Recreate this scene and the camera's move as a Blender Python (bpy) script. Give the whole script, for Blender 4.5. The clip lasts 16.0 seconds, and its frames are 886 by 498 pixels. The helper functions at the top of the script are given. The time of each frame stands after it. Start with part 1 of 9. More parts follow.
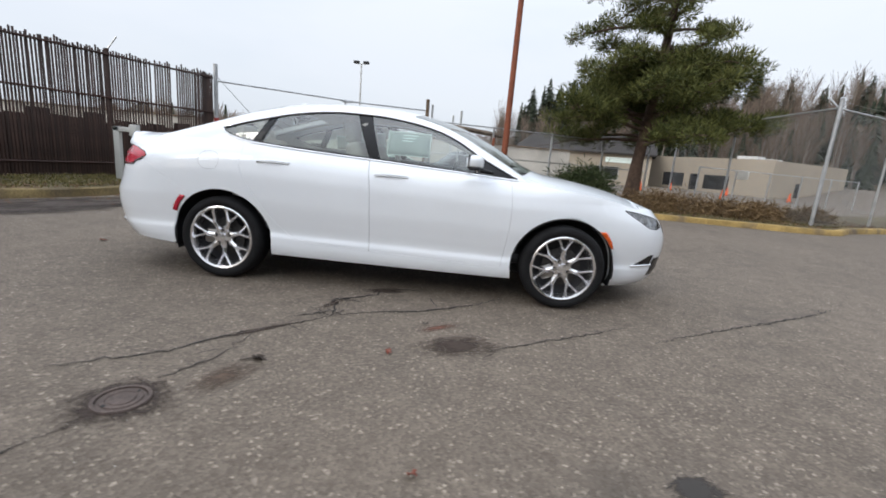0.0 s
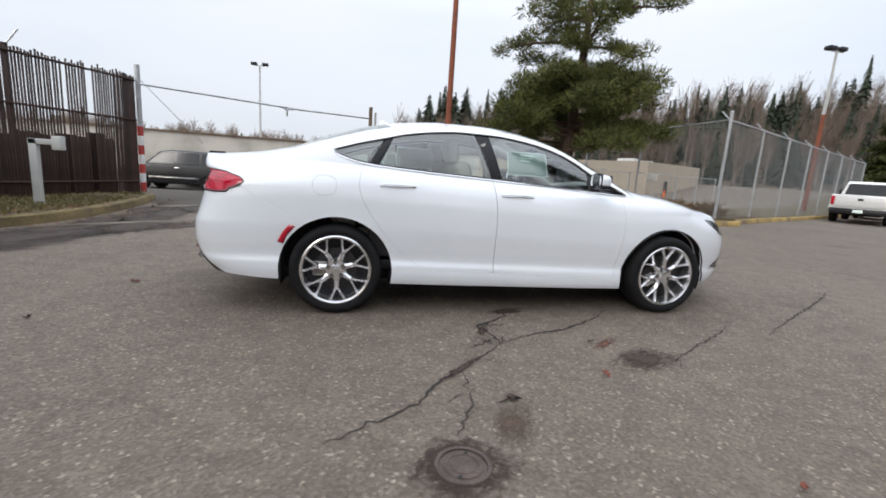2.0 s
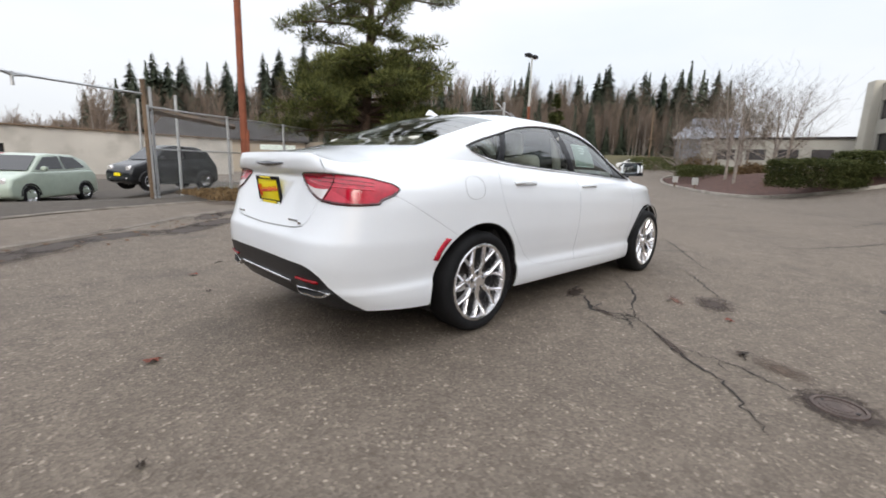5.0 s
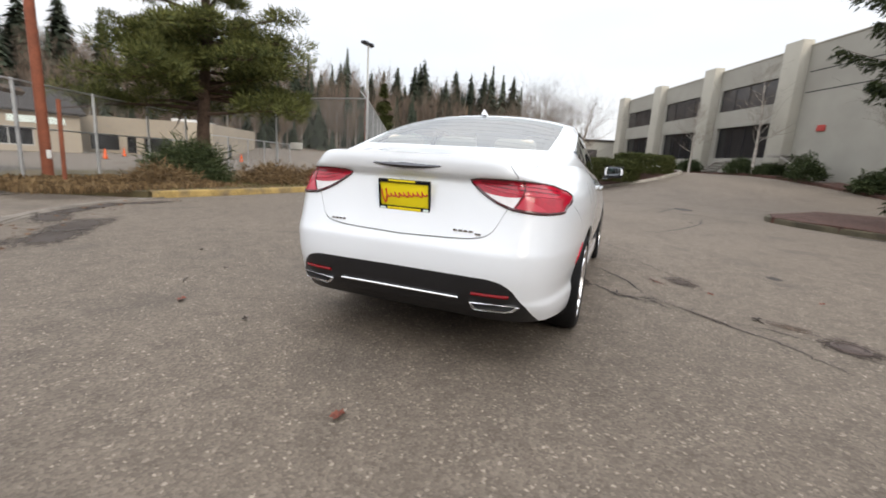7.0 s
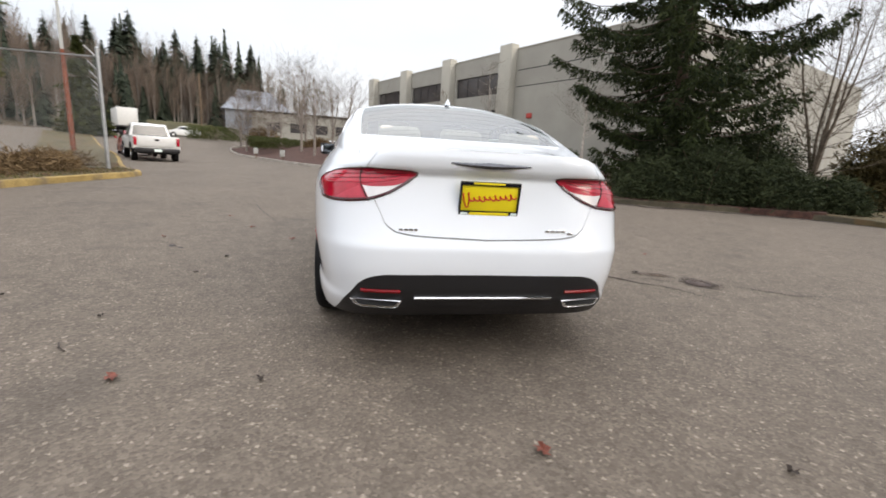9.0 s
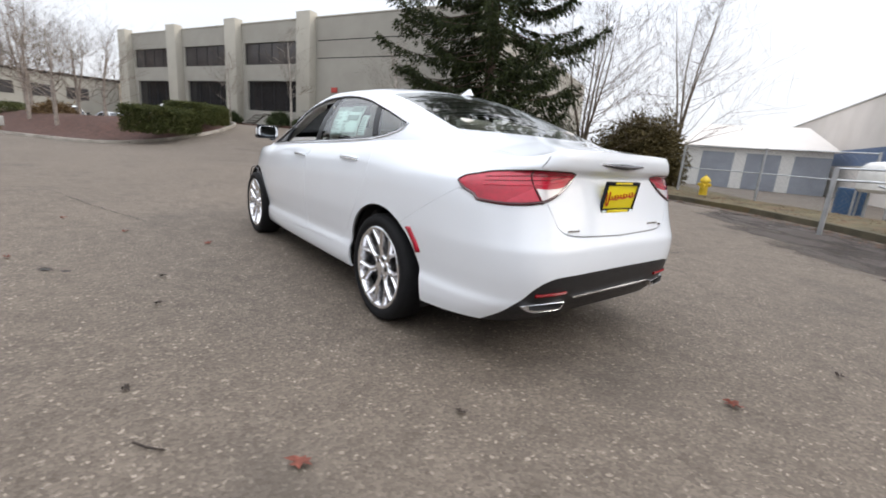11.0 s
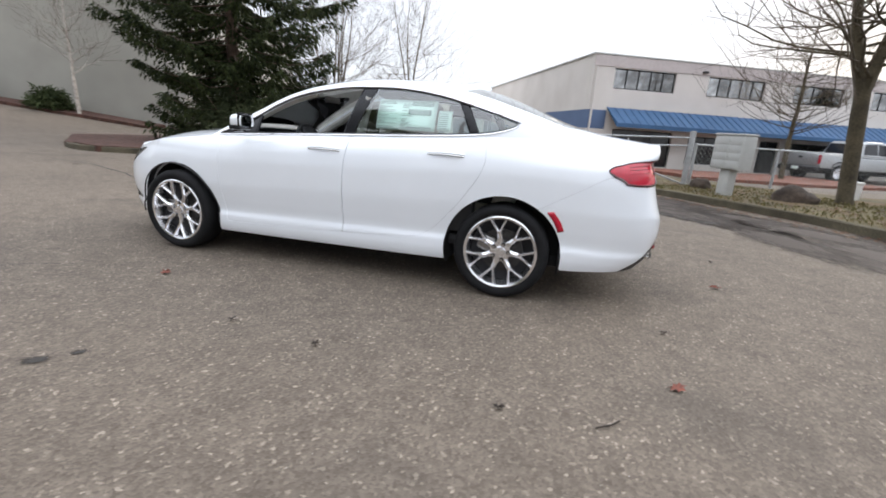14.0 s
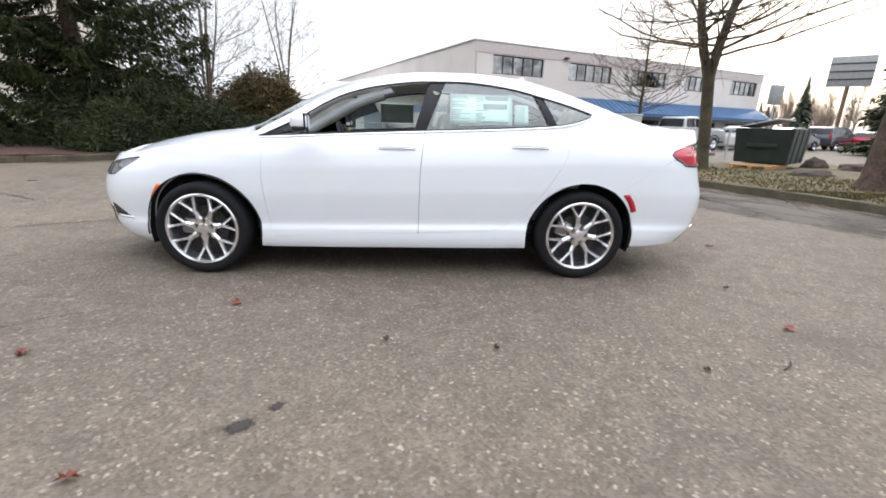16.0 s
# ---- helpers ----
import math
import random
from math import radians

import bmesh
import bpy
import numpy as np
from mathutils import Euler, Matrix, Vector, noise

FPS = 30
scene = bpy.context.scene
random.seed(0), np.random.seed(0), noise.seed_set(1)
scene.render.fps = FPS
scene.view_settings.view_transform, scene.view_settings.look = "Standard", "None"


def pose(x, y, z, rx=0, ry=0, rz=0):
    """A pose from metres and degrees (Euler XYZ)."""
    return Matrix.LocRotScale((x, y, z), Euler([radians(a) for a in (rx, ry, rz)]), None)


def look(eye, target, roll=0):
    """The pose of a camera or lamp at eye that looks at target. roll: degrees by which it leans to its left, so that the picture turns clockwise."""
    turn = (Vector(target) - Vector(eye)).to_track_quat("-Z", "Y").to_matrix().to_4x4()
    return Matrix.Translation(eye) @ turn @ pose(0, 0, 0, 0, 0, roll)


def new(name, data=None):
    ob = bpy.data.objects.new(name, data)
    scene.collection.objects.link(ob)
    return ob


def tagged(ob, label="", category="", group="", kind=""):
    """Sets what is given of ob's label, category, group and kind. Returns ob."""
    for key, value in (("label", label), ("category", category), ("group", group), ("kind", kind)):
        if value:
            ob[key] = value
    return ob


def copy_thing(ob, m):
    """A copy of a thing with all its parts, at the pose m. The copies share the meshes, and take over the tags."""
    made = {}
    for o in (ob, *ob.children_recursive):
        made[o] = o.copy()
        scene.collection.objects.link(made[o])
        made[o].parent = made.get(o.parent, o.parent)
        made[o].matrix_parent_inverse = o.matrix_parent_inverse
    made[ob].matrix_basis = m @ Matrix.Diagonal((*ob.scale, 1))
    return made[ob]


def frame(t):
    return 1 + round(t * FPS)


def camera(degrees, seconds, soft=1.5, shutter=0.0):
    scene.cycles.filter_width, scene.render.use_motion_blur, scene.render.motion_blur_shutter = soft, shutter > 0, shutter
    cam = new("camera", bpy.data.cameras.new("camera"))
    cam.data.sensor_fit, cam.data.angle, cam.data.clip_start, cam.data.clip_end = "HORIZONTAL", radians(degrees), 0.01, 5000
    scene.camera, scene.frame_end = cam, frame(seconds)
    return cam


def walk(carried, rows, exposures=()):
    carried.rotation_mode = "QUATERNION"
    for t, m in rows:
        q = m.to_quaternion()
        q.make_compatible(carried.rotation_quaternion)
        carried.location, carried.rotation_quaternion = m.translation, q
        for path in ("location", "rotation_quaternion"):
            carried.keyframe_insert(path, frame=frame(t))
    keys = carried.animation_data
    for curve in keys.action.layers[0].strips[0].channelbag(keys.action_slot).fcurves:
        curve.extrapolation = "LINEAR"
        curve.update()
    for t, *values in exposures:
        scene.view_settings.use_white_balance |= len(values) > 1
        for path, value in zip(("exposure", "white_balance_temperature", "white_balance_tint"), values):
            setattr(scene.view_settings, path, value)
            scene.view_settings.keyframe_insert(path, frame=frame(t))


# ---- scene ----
cam = camera(91.0, 16.0, soft=1.75, shutter=0.35)
PATH = [
    (0, (0.541, -4.291, 1.109), (0.474, -2.333, 0.704), 4.8),
    (0.5, (0.091, -4.288, 1.115), (0.128, -2.33, 0.708), 3.9),
    (1, (-0.34, -4.275, 1.132), (-0.131, -2.317, 0.783), 3.8),
    (1.5, (-0.796, -4.223, 1.11), (-0.485, -2.278, 0.764), 2.5),
    (2, (-1.239, -4.118, 1.103), (-0.847, -2.189, 0.751), 3.7),
    (2.5, (-1.671, -4.063, 1.113), (-1.009, -2.207, 0.774), 1.8),
    (3, (-2.054, -3.859, 1.112), (-1.229, -2.073, 0.756), 1.6),
    (3.5, (-2.455, -3.648, 1.1), (-1.454, -1.948, 0.772), 2.6),
    (3.7, (-2.606, -3.566, 1.094), (-1.543, -1.912, 0.725), 2.4),
    (4.85, (-3.42, -2.80, 1.08), (-2.065, -1.355, 0.705), 1.8),
    (6, (-4.166, -1.914, 1.058), (-2.504, -0.88, 0.648), 1.2),
    (6.5, (-4.367, -1.497, 1.07), (-2.61, -0.618, 0.694), 1.1),
    (7, (-4.495, -1.071, 1.088), (-2.668, -0.356, 0.699), 3.6),
    (7.5, (-4.615, -0.656, 1.1), (-2.703, -0.249, 0.68), 1.6),
    (8, (-4.593, -0.23, 1.106), (-2.647, -0.095, 0.667), 1.5),
    (8.5, (-4.556, 0.189, 1.103), (-2.593, 0.076, 0.738), 2.9),
    (9, (-4.468, 0.616, 1.1), (-2.546, 0.252, 0.681), 3.4),
    (9.5, (-4.287, 1.018, 1.101), (-2.408, 0.493, 0.661), 4.2),
    (10, (-4.15, 1.437, 1.096), (-2.38, 0.621, 0.649), 5.6),
    (11.15, (-3.585, 2.285, 1.10), (-2.09, 1.04, 0.64), 4.2),
    (12.3, (-2.887, 3.025, 1.106), (-1.812, 1.411, 0.618), 2.7),
    (12.5, (-2.765, 3.162, 1.118), (-1.783, 1.499, 0.599), 2.9),
    (13, (-2.411, 3.395, 1.098), (-1.586, 1.651, 0.57), 3.3),
    (13.5, (-2.065, 3.617, 1.112), (-1.38, 1.808, 0.605), 4.0),
    (14, (-1.733, 3.838, 1.131), (-1.25, 1.97, 0.606), 3.8),
    (14.5, (-1.364, 3.924, 1.125), (-1.008, 2.05, 0.523), 1.3),
    (15, (-1.001, 4.021, 1.117), (-0.847, 2.102, 0.575), 1.3),
    (15.5, (-0.6, 4.08, 1.117), (-0.587, 2.162, 0.549), 1.3),
    (16, (-0.209, 4.016, 1.126), (-0.301, 2.098, 0.567), 1.8),
]
walk(cam, [(t, look(eye, target, roll)) for t, eye, target, roll in PATH], [(0.0, 0.85, 6350, 9), (3.5, 0.88, 6500, 10), (6.0, 1.06, 6750, 10), (8.0, 1.09, 6850, 10), (10.0, 1.09, 6740, 11), (13.0, 1.16, 6470, 10), (14.5, 1.23, 6500, 10), (16.0, 1.45, 6480, 10)])

# ---- sky and sun: a bright overcast winter day ----
world = bpy.data.worlds.new("overcast_sky")
scene.world = world
world.use_nodes = True
wn, wl = world.node_tree.nodes, world.node_tree.links
wn.clear()
w_out = wn.new("ShaderNodeOutputWorld")
w_bg = wn.new("ShaderNodeBackground")
w_sky = wn.new("ShaderNodeTexSky")
w_sky.sky_type = "NISHITA"
w_sky.sun_disc = False
w_sky.sun_elevation, w_sky.sun_rotation = radians(16), radians(222)
w_sky.dust_density, w_sky.air_density = 4.0, 1.0
w_geo = wn.new("ShaderNodeTexCoord")
w_map = wn.new("ShaderNodeMapping")
w_map.inputs["Scale"].default_value = (1.0, 1.0, 3.2)
w_noise = wn.new("ShaderNodeTexNoise")
w_noise.inputs["Scale"].default_value, w_noise.inputs["Detail"].default_value = 1.6, 5.0
w_ramp = wn.new("ShaderNodeValToRGB")
w_ramp.color_ramp.elements[0].position, w_ramp.color_ramp.elements[0].color = 0.30, (0.68, 0.735, 0.82, 1)
w_ramp.color_ramp.elements[1].position, w_ramp.color_ramp.elements[1].color = 0.62, (0.77, 0.80, 0.86, 1)
w_dim = wn.new("ShaderNodeMixRGB")
w_dim.blend_type, w_dim.inputs[0].default_value = "MULTIPLY", 1.0
w_dim.inputs[2].default_value = (0.07, 0.07, 0.07, 1)
w_mix = wn.new("ShaderNodeMixRGB")
w_sep = wn.new("ShaderNodeSeparateXYZ")
w_low = wn.new("ShaderNodeMapRange")
# the cloud thins towards the horizon
w_low.inputs[1].default_value, w_low.inputs[2].default_value = 0.02, 0.30
w_low.inputs[3].default_value, w_low.inputs[4].default_value = 0.76, 0.90
wl.new(w_geo.outputs["Generated"], w_sep.inputs[0])
wl.new(w_sep.outputs["Z"], w_low.inputs[0])
wl.new(w_low.outputs[0], w_mix.inputs[0])
wl.new(w_geo.outputs["Generated"], w_map.inputs["Vector"])
wl.new(w_map.outputs[0], w_noise.inputs["Vector"])
wl.new(w_noise.outputs["Fac"], w_ramp.inputs[0])
wl.new(w_sky.outputs[0], w_dim.inputs[1])
wl.new(w_dim.outputs[0], w_mix.inputs[1])
wl.new(w_ramp.outputs[0], w_mix.inputs[2])
wl.new(w_mix.outputs[0], w_bg.inputs[0])
# an overcast sky is brighter overhead than at the horizon
w_up = wn.new("ShaderNodeMapRange")
w_up.inputs[1].default_value, w_up.inputs[2].default_value = 0.30, 1.0
w_up.inputs[3].default_value, w_up.inputs[4].default_value = 0.72, 1.70
wl.new(w_sep.outputs["Z"], w_up.inputs[0])
wl.new(w_up.outputs[0], w_bg.inputs[1])
wl.new(w_bg.outputs[0], w_out.inputs[0])

sun_data = bpy.data.lights.new("sun", "SUN")
sun_data.energy, sun_data.angle, sun_data.color = 0.6, radians(20), (1.0, 0.95, 0.88)
sun = new("sun", sun_data)
sun.matrix_world = look((-26, -28, 22), (0, 0, 0))

# ---- materials ----
def mat(name, color, rough=0.6, metal=0.0, vary=0.12, scale=6.0, bump=0.0, fine=60.0, coat=0.0, spec=0.5, rand=0.0, stain=None, stain_scale=1.5, stain_amount=0.5, emit=0.0):
    """A surface with variation at two scales: a broad noise and a fine grain, with bump on the grain."""
    m = bpy.data.materials.new(name)
    m.use_nodes = True
    n, l = m.node_tree.nodes, m.node_tree.links
    b = n["Principled BSDF"]
    b.inputs["Roughness"].default_value = rough
    b.inputs["Metallic"].default_value = metal
    b.inputs["Specular IOR Level"].default_value = spec
    b.inputs["Coat Weight"].default_value = coat
    b.inputs["Coat Roughness"].default_value = 0.03
    tc = n.new("ShaderNodeTexCoord")
    big, small = n.new("ShaderNodeTexNoise"), n.new("ShaderNodeTexNoise")
    big.inputs["Scale"].default_value, big.inputs["Detail"].default_value = scale, 4
    small.inputs["Scale"].default_value, small.inputs["Detail"].default_value = fine, 3
    l.new(tc.outputs["Object"], big.inputs["Vector"])
    l.new(tc.outputs["Object"], small.inputs["Vector"])
    lo = tuple(max(0.0, c * (1 - vary)) for c in color) + (1,)
    hi = tuple(min(1.0, c * (1 + vary)) for c in color) + (1,)
    r = n.new("ShaderNodeValToRGB")
    r.color_ramp.elements[0].position, r.color_ramp.elements[1].position = 0.3, 0.7
    r.color_ramp.elements[0].color, r.color_ramp.elements[1].color = lo, hi
    l.new(big.outputs["Fac"], r.inputs[0])
    mix = n.new("ShaderNodeMixRGB")
    mix.blend_type, mix.inputs[0].default_value = "OVERLAY", min(1.0, vary * 2.0)
    l.new(r.outputs[0], mix.inputs[1])
    l.new(small.outputs["Fac"], mix.inputs[2])
    out = mix.outputs[0]
    if stain:
        sn, sr, sm = n.new("ShaderNodeTexNoise"), n.new("ShaderNodeValToRGB"), n.new("ShaderNodeMixRGB")
        sn.inputs["Scale"].default_value, sn.inputs["Detail"].default_value = stain_scale, 6
        sr.color_ramp.elements[0].position, sr.color_ramp.elements[1].position = 0.5, 0.68
        sr.color_ramp.elements[1].color = (stain_amount,) * 3 + (1,)
        l.new(tc.outputs["Object"], sn.inputs["Vector"])
        l.new(sn.outputs["Fac"], sr.inputs[0])
        l.new(sr.outputs[0], sm.inputs[0])
        l.new(out, sm.inputs[1])
        sm.inputs[2].default_value = tuple(stain) + (1,)
        out = sm.outputs[0]
    if rand:
        oi, hv, mp = n.new("ShaderNodeObjectInfo"), n.new("ShaderNodeHueSaturation"), n.new("ShaderNodeMapRange")
        mp.inputs[3].default_value, mp.inputs[4].default_value = 1 - rand, 1 + rand
        l.new(oi.outputs["Random"], mp.inputs[0])
        l.new(mp.outputs[0], hv.inputs["Value"])
        l.new(out, hv.inputs["Color"])
        out = hv.outputs[0]
    l.new(out, b.inputs["Base Color"])
    if bump:
        bp = n.new("ShaderNodeBump")
        bp.inputs["Strength"].default_value, bp.inputs["Distance"].default_value = bump, 0.01
        l.new(small.outputs["Fac"], bp.inputs["Height"])
        l.new(bp.outputs[0], b.inputs["Normal"])
    if emit:
        b.inputs["Emission Color"].default_value = tuple(color) + (1,)
        b.inputs["Emission Strength"].default_value = emit
    return m


def island_mat(name, dark, light, rough=0.7, trans=0.0):
    """Foliage or pieces in one mesh: every island takes its own tone."""
    m = bpy.data.materials.new(name)
    m.use_nodes = True
    n, l = m.node_tree.nodes, m.node_tree.links
    b = n["Principled BSDF"]
    b.inputs["Roughness"].default_value = rough
    b.inputs["Specular IOR Level"].default_value = 0.12
    g, r = n.new("ShaderNodeNewGeometry"), n.new("ShaderNodeValToRGB")
    tc, nz, mx = n.new("ShaderNodeTexCoord"), n.new("ShaderNodeTexNoise"), n.new("ShaderNodeMixRGB")
    nz.inputs["Scale"].default_value = 0.8
    l.new(tc.outputs["Object"], nz.inputs["Vector"])
    mx.inputs[0].default_value = 0.45
    l.new(g.outputs["Random Per Island"], mx.inputs[1])
    l.new(nz.outputs["Fac"], mx.inputs[2])
    l.new(mx.outputs[0], r.inputs[0])
    r.color_ramp.elements[0].color, r.color_ramp.elements[1].color = tuple(dark) + (1,), tuple(light) + (1,)
    r.color_ramp.elements[0].position, r.color_ramp.elements[1].position = 0.2, 0.8
    l.new(r.outputs[0], b.inputs["Base Color"])
    return m


def glass_mat(name, tint, gloss=0.9, clear=0.8, ior=1.9):
    """A thin pane: tinted see-through body with a Fresnel-driven gloss."""
    m = bpy.data.materials.new(name)
    m.use_nodes = True
    n, l = m.node_tree.nodes, m.node_tree.links
    n.remove(n["Principled BSDF"])
    t, gl, fr, mx = n.new("ShaderNodeBsdfTransparent"), n.new("ShaderNodeBsdfGlossy"), n.new("ShaderNodeFresnel"), n.new("ShaderNodeMixShader")
    t.inputs[0].default_value = tuple(c * clear for c in tint) + (1,)
    gl.inputs["Roughness"].default_value = 0.015
    gl.inputs[0].default_value = (gloss, gloss, gloss, 1)
    fr.inputs[0].default_value = ior
    l.new(fr.outputs[0], mx.inputs[0])
    l.new(t.outputs[0], mx.inputs[1])
    l.new(gl.outputs[0], mx.inputs[2])
    l.new(mx.outputs[0], n["Material Output"].inputs[0])
    return m


def asphalt_mat(name="asphalt", gain=1.0):
    """Old asphalt: dark binder with pale and dark stones, worn pale patches, damp stains."""
    m = bpy.data.materials.new(name)
    m.use_nodes = True
    n, l = m.node_tree.nodes, m.node_tree.links
    b = n["Principled BSDF"]
    tc = n.new("ShaderNodeTexCoord")
    def noise_node(scale, detail=4, rough=0.55):
        k = n.new("ShaderNodeTexNoise")
        k.inputs["Scale"].default_value, k.inputs["Detail"].default_value, k.inputs["Roughness"].default_value = scale, detail, rough
        l.new(tc.outputs["Object"], k.inputs["Vector"])
        return k.outputs["Fac"]
    def ramp(src, *stops):
        k = n.new("ShaderNodeValToRGB")
        while len(k.color_ramp.elements) < len(stops):
            k.color_ramp.elements.new(0.5)
        for e, (p, c) in zip(k.color_ramp.elements, stops):
            e.position, e.color = p, tuple(c) + (1,)
        l.new(src, k.inputs[0])
        return k.outputs[0]
    def blend(kind, fac, a, c):
        k = n.new("ShaderNodeMixRGB")
        k.blend_type = kind
        if isinstance(fac, float):
            k.inputs[0].default_value = fac
        else:
            l.new(fac, k.inputs[0])
        l.new(a, k.inputs[1])
        l.new(c, k.inputs[2])
        return k.outputs[0]
    base = ramp(noise_node(0.35, 5), (0.3, (0.129, 0.104, 0.083)), (0.7, (0.195, 0.159, 0.128)))
    vor = n.new("ShaderNodeTexVoronoi")
    vor.inputs["Scale"].default_value = 75.0
    l.new(tc.outputs["Object"], vor.inputs["Vector"])
    stone = ramp(vor.outputs["Color"], (0.0, (0.063, 0.052, 0.041)), (0.5, (0.150, 0.125, 0.101)), (0.82, (0.226, 0.19, 0.158)), (0.94, (0.52, 0.455, 0.38)))
    col = blend("MIX", 0.55, base, stone)
    col = blend("MULTIPLY", 0.55, col, ramp(noise_node(5.0, 6, 0.7), (0.3, (0.55, 0.54, 0.53)), (0.65, (1.15, 1.15, 1.15))))
    blot = ramp(noise_node(0.9, 3), (0.56, (0, 0, 0)), (0.74, (0.4, 0.4, 0.4)))
    dark = n.new("ShaderNodeRGB")
    dark.outputs[0].default_value = (0.055, 0.048, 0.042, 1)
    col = blend("MIX", blot, col, dark.outputs[0])
    tone = n.new("ShaderNodeRGB")
    tone.outputs[0].default_value = (gain * 1.02, gain, gain * 0.97, 1)
    col = blend("MULTIPLY", 1.0, col, tone.outputs[0])
    l.new(col, b.inputs["Base Color"])
    b.inputs["Roughness"].default_value = 0.82
    b.inputs["Specular IOR Level"].default_value = 0.35
    bp = n.new("ShaderNodeBump")
    bp.inputs["Strength"].default_value, bp.inputs["Distance"].default_value = 0.8, 0.006
    l.new(vor.outputs["Distance"], bp.inputs["Height"])
    l.new(bp.outputs[0], b.inputs["Normal"])
    return m


M = {
    "asphalt": asphalt_mat("asphalt", 0.92),
    "dark_asphalt": asphalt_mat("damp_dark_asphalt", 0.42),
    "white_paint": mat("white_car_paint", (0.835, 0.865, 0.905), 0.30, 0, 0.012, 3, 0, 900, coat=1.0),
    "inner_paint": mat("inner_body_paint", (0.32, 0.32, 0.32), 0.6),
    "gap": mat("dark_gap", (0.012, 0.012, 0.013), 0.8),
    "black_trim": mat("black_plastic_trim", (0.012, 0.012, 0.014), 0.42, bump=0.15, fine=400),
    "gloss_black": mat("gloss_black", (0.010, 0.010, 0.012), 0.25, spec=0.3),
    "rubber": mat("tyre_rubber", (0.011, 0.011, 0.012), 0.75, spec=0.2, vary=0.25, bump=0.2, fine=120),
    "chrome": mat("chrome", (0.80, 0.80, 0.81), 0.09, 1.0, 0.03),
    "alloy": mat("polished_alloy", (0.88, 0.88, 0.90), 0.20, 0.95, 0.04, 20),
    "alloy_dark": mat("dark_alloy_barrel", (0.022, 0.022, 0.025), 0.5, 0.4),
    # darker than bare steel: the shade behind the spokes is in the colour
    "disc": mat("shaded_brake_disc", (0.050, 0.047, 0.046), 0.5, 0.7, 0.2, 30),
    "smoked": mat("smoked_chrome", (0.12, 0.12, 0.13), 0.2, 1.0, 0.1),
    "lamp_pale": mat("pale_red_light_bar", (0.56, 0.05, 0.08), 0.2),
    "lamp_rim": mat("dark_red_lamp_rim", (0.06, 0.006, 0.010), 0.2, coat=0.6),
    "steel": mat("brake_disc_steel", (0.30, 0.29, 0.28), 0.35, 1.0, 0.15, 30),
    "lamp_red": mat("red_lamp_lens", (0.46, 0.006, 0.028), 0.12, 0, 0.16, 14, spec=0.5, coat=0.5),
    "lamp_darkred": mat("dark_red_lens", (0.22, 0.004, 0.008), 0.25, spec=0.25),
    "lamp_clear": mat("clear_lamp_lens", (0.78, 0.74, 0.74), 0.12, 0.3, 0.10, 12, coat=0.3),
    "reflector": mat("lamp_reflector", (0.56, 0.58, 0.61), 0.25, 0.1, 0.35, 30),
    "mirror": mat("dim_mirror_glass", (0.14, 0.15, 0.16), 0.04, 1.0, 0.03),
    "orange": mat("orange_reflector", (0.80, 0.11, 0.01), 0.2, 0, 0.15, 40, coat=0.6),
    "glass": glass_mat("car_glass", (0.84, 0.95, 0.92), 1.0, 0.90, 2.15),
    "rear_glass": glass_mat("sloping_rear_glass", (0.84, 0.95, 0.92), 1.0, 0.85, 3.2),
    "clear_glass": glass_mat("clear_glass", (0.99, 0.99, 0.99), 0.9, 0.9),
    "seat": mat("beige_leather", (0.58, 0.55, 0.49), 0.5, bump=0.1),
    "interior": mat("dark_interior", (0.03, 0.03, 0.032), 0.6),
    "liner": mat("grey_headliner", (0.55, 0.54, 0.51), 0.9),
    "yellow": mat("yellow_plate", (0.95, 0.77, 0.015), 0.4, vary=0.04),
    "red": mat("red_print", (0.62, 0.02, 0.02), 0.45, vary=0.05),
    "paper": mat("white_paper", (0.86, 0.97, 0.92), 0.7, vary=0.03),
    "ink": mat("grey_print", (0.42, 0.50, 0.47), 0.7, vary=0.1),
}

# ---- mesh tools ----
def curve(*pts):
    """A smooth function through (x, y) pairs, flat beyond its ends."""
    pts = sorted(pts)
    xs, ys = [p[0] for p in pts], [p[1] for p in pts]
    d = [(ys[i + 1] - ys[i]) / (xs[i + 1] - xs[i]) for i in range(len(xs) - 1)]
    m = [d[0]] + [0.0 if d[i - 1] * d[i] <= 0 else 2 * d[i - 1] * d[i] / (d[i - 1] + d[i]) for i in range(1, len(d))] + [d[-1]]
    def f(x):
        if x <= xs[0]:
            return ys[0]
        if x >= xs[-1]:
            return ys[-1]
        i = max(k for k in range(len(xs) - 1) if xs[k] <= x)
        h = xs[i + 1] - xs[i]
        t = (x - xs[i]) / h
        return (ys[i] * (1 + 2 * t) * (1 - t) ** 2 + h * m[i] * t * (1 - t) ** 2 + ys[i + 1] * t * t * (3 - 2 * t) + h * m[i + 1] * t * t * (t - 1))
    return f


def smooth(a, b, x):
    t = min(1.0, max(0.0, (x - a) / (b - a)))
    return t * t * (3 - 2 * t)


def empty(name, m=None, label="", category="", group="", kind=""):
    ob = new(name)
    ob.empty_display_size = 0.1
    if m is not None:
        ob.matrix_basis = m
    return tagged(ob, label, category, group, kind)


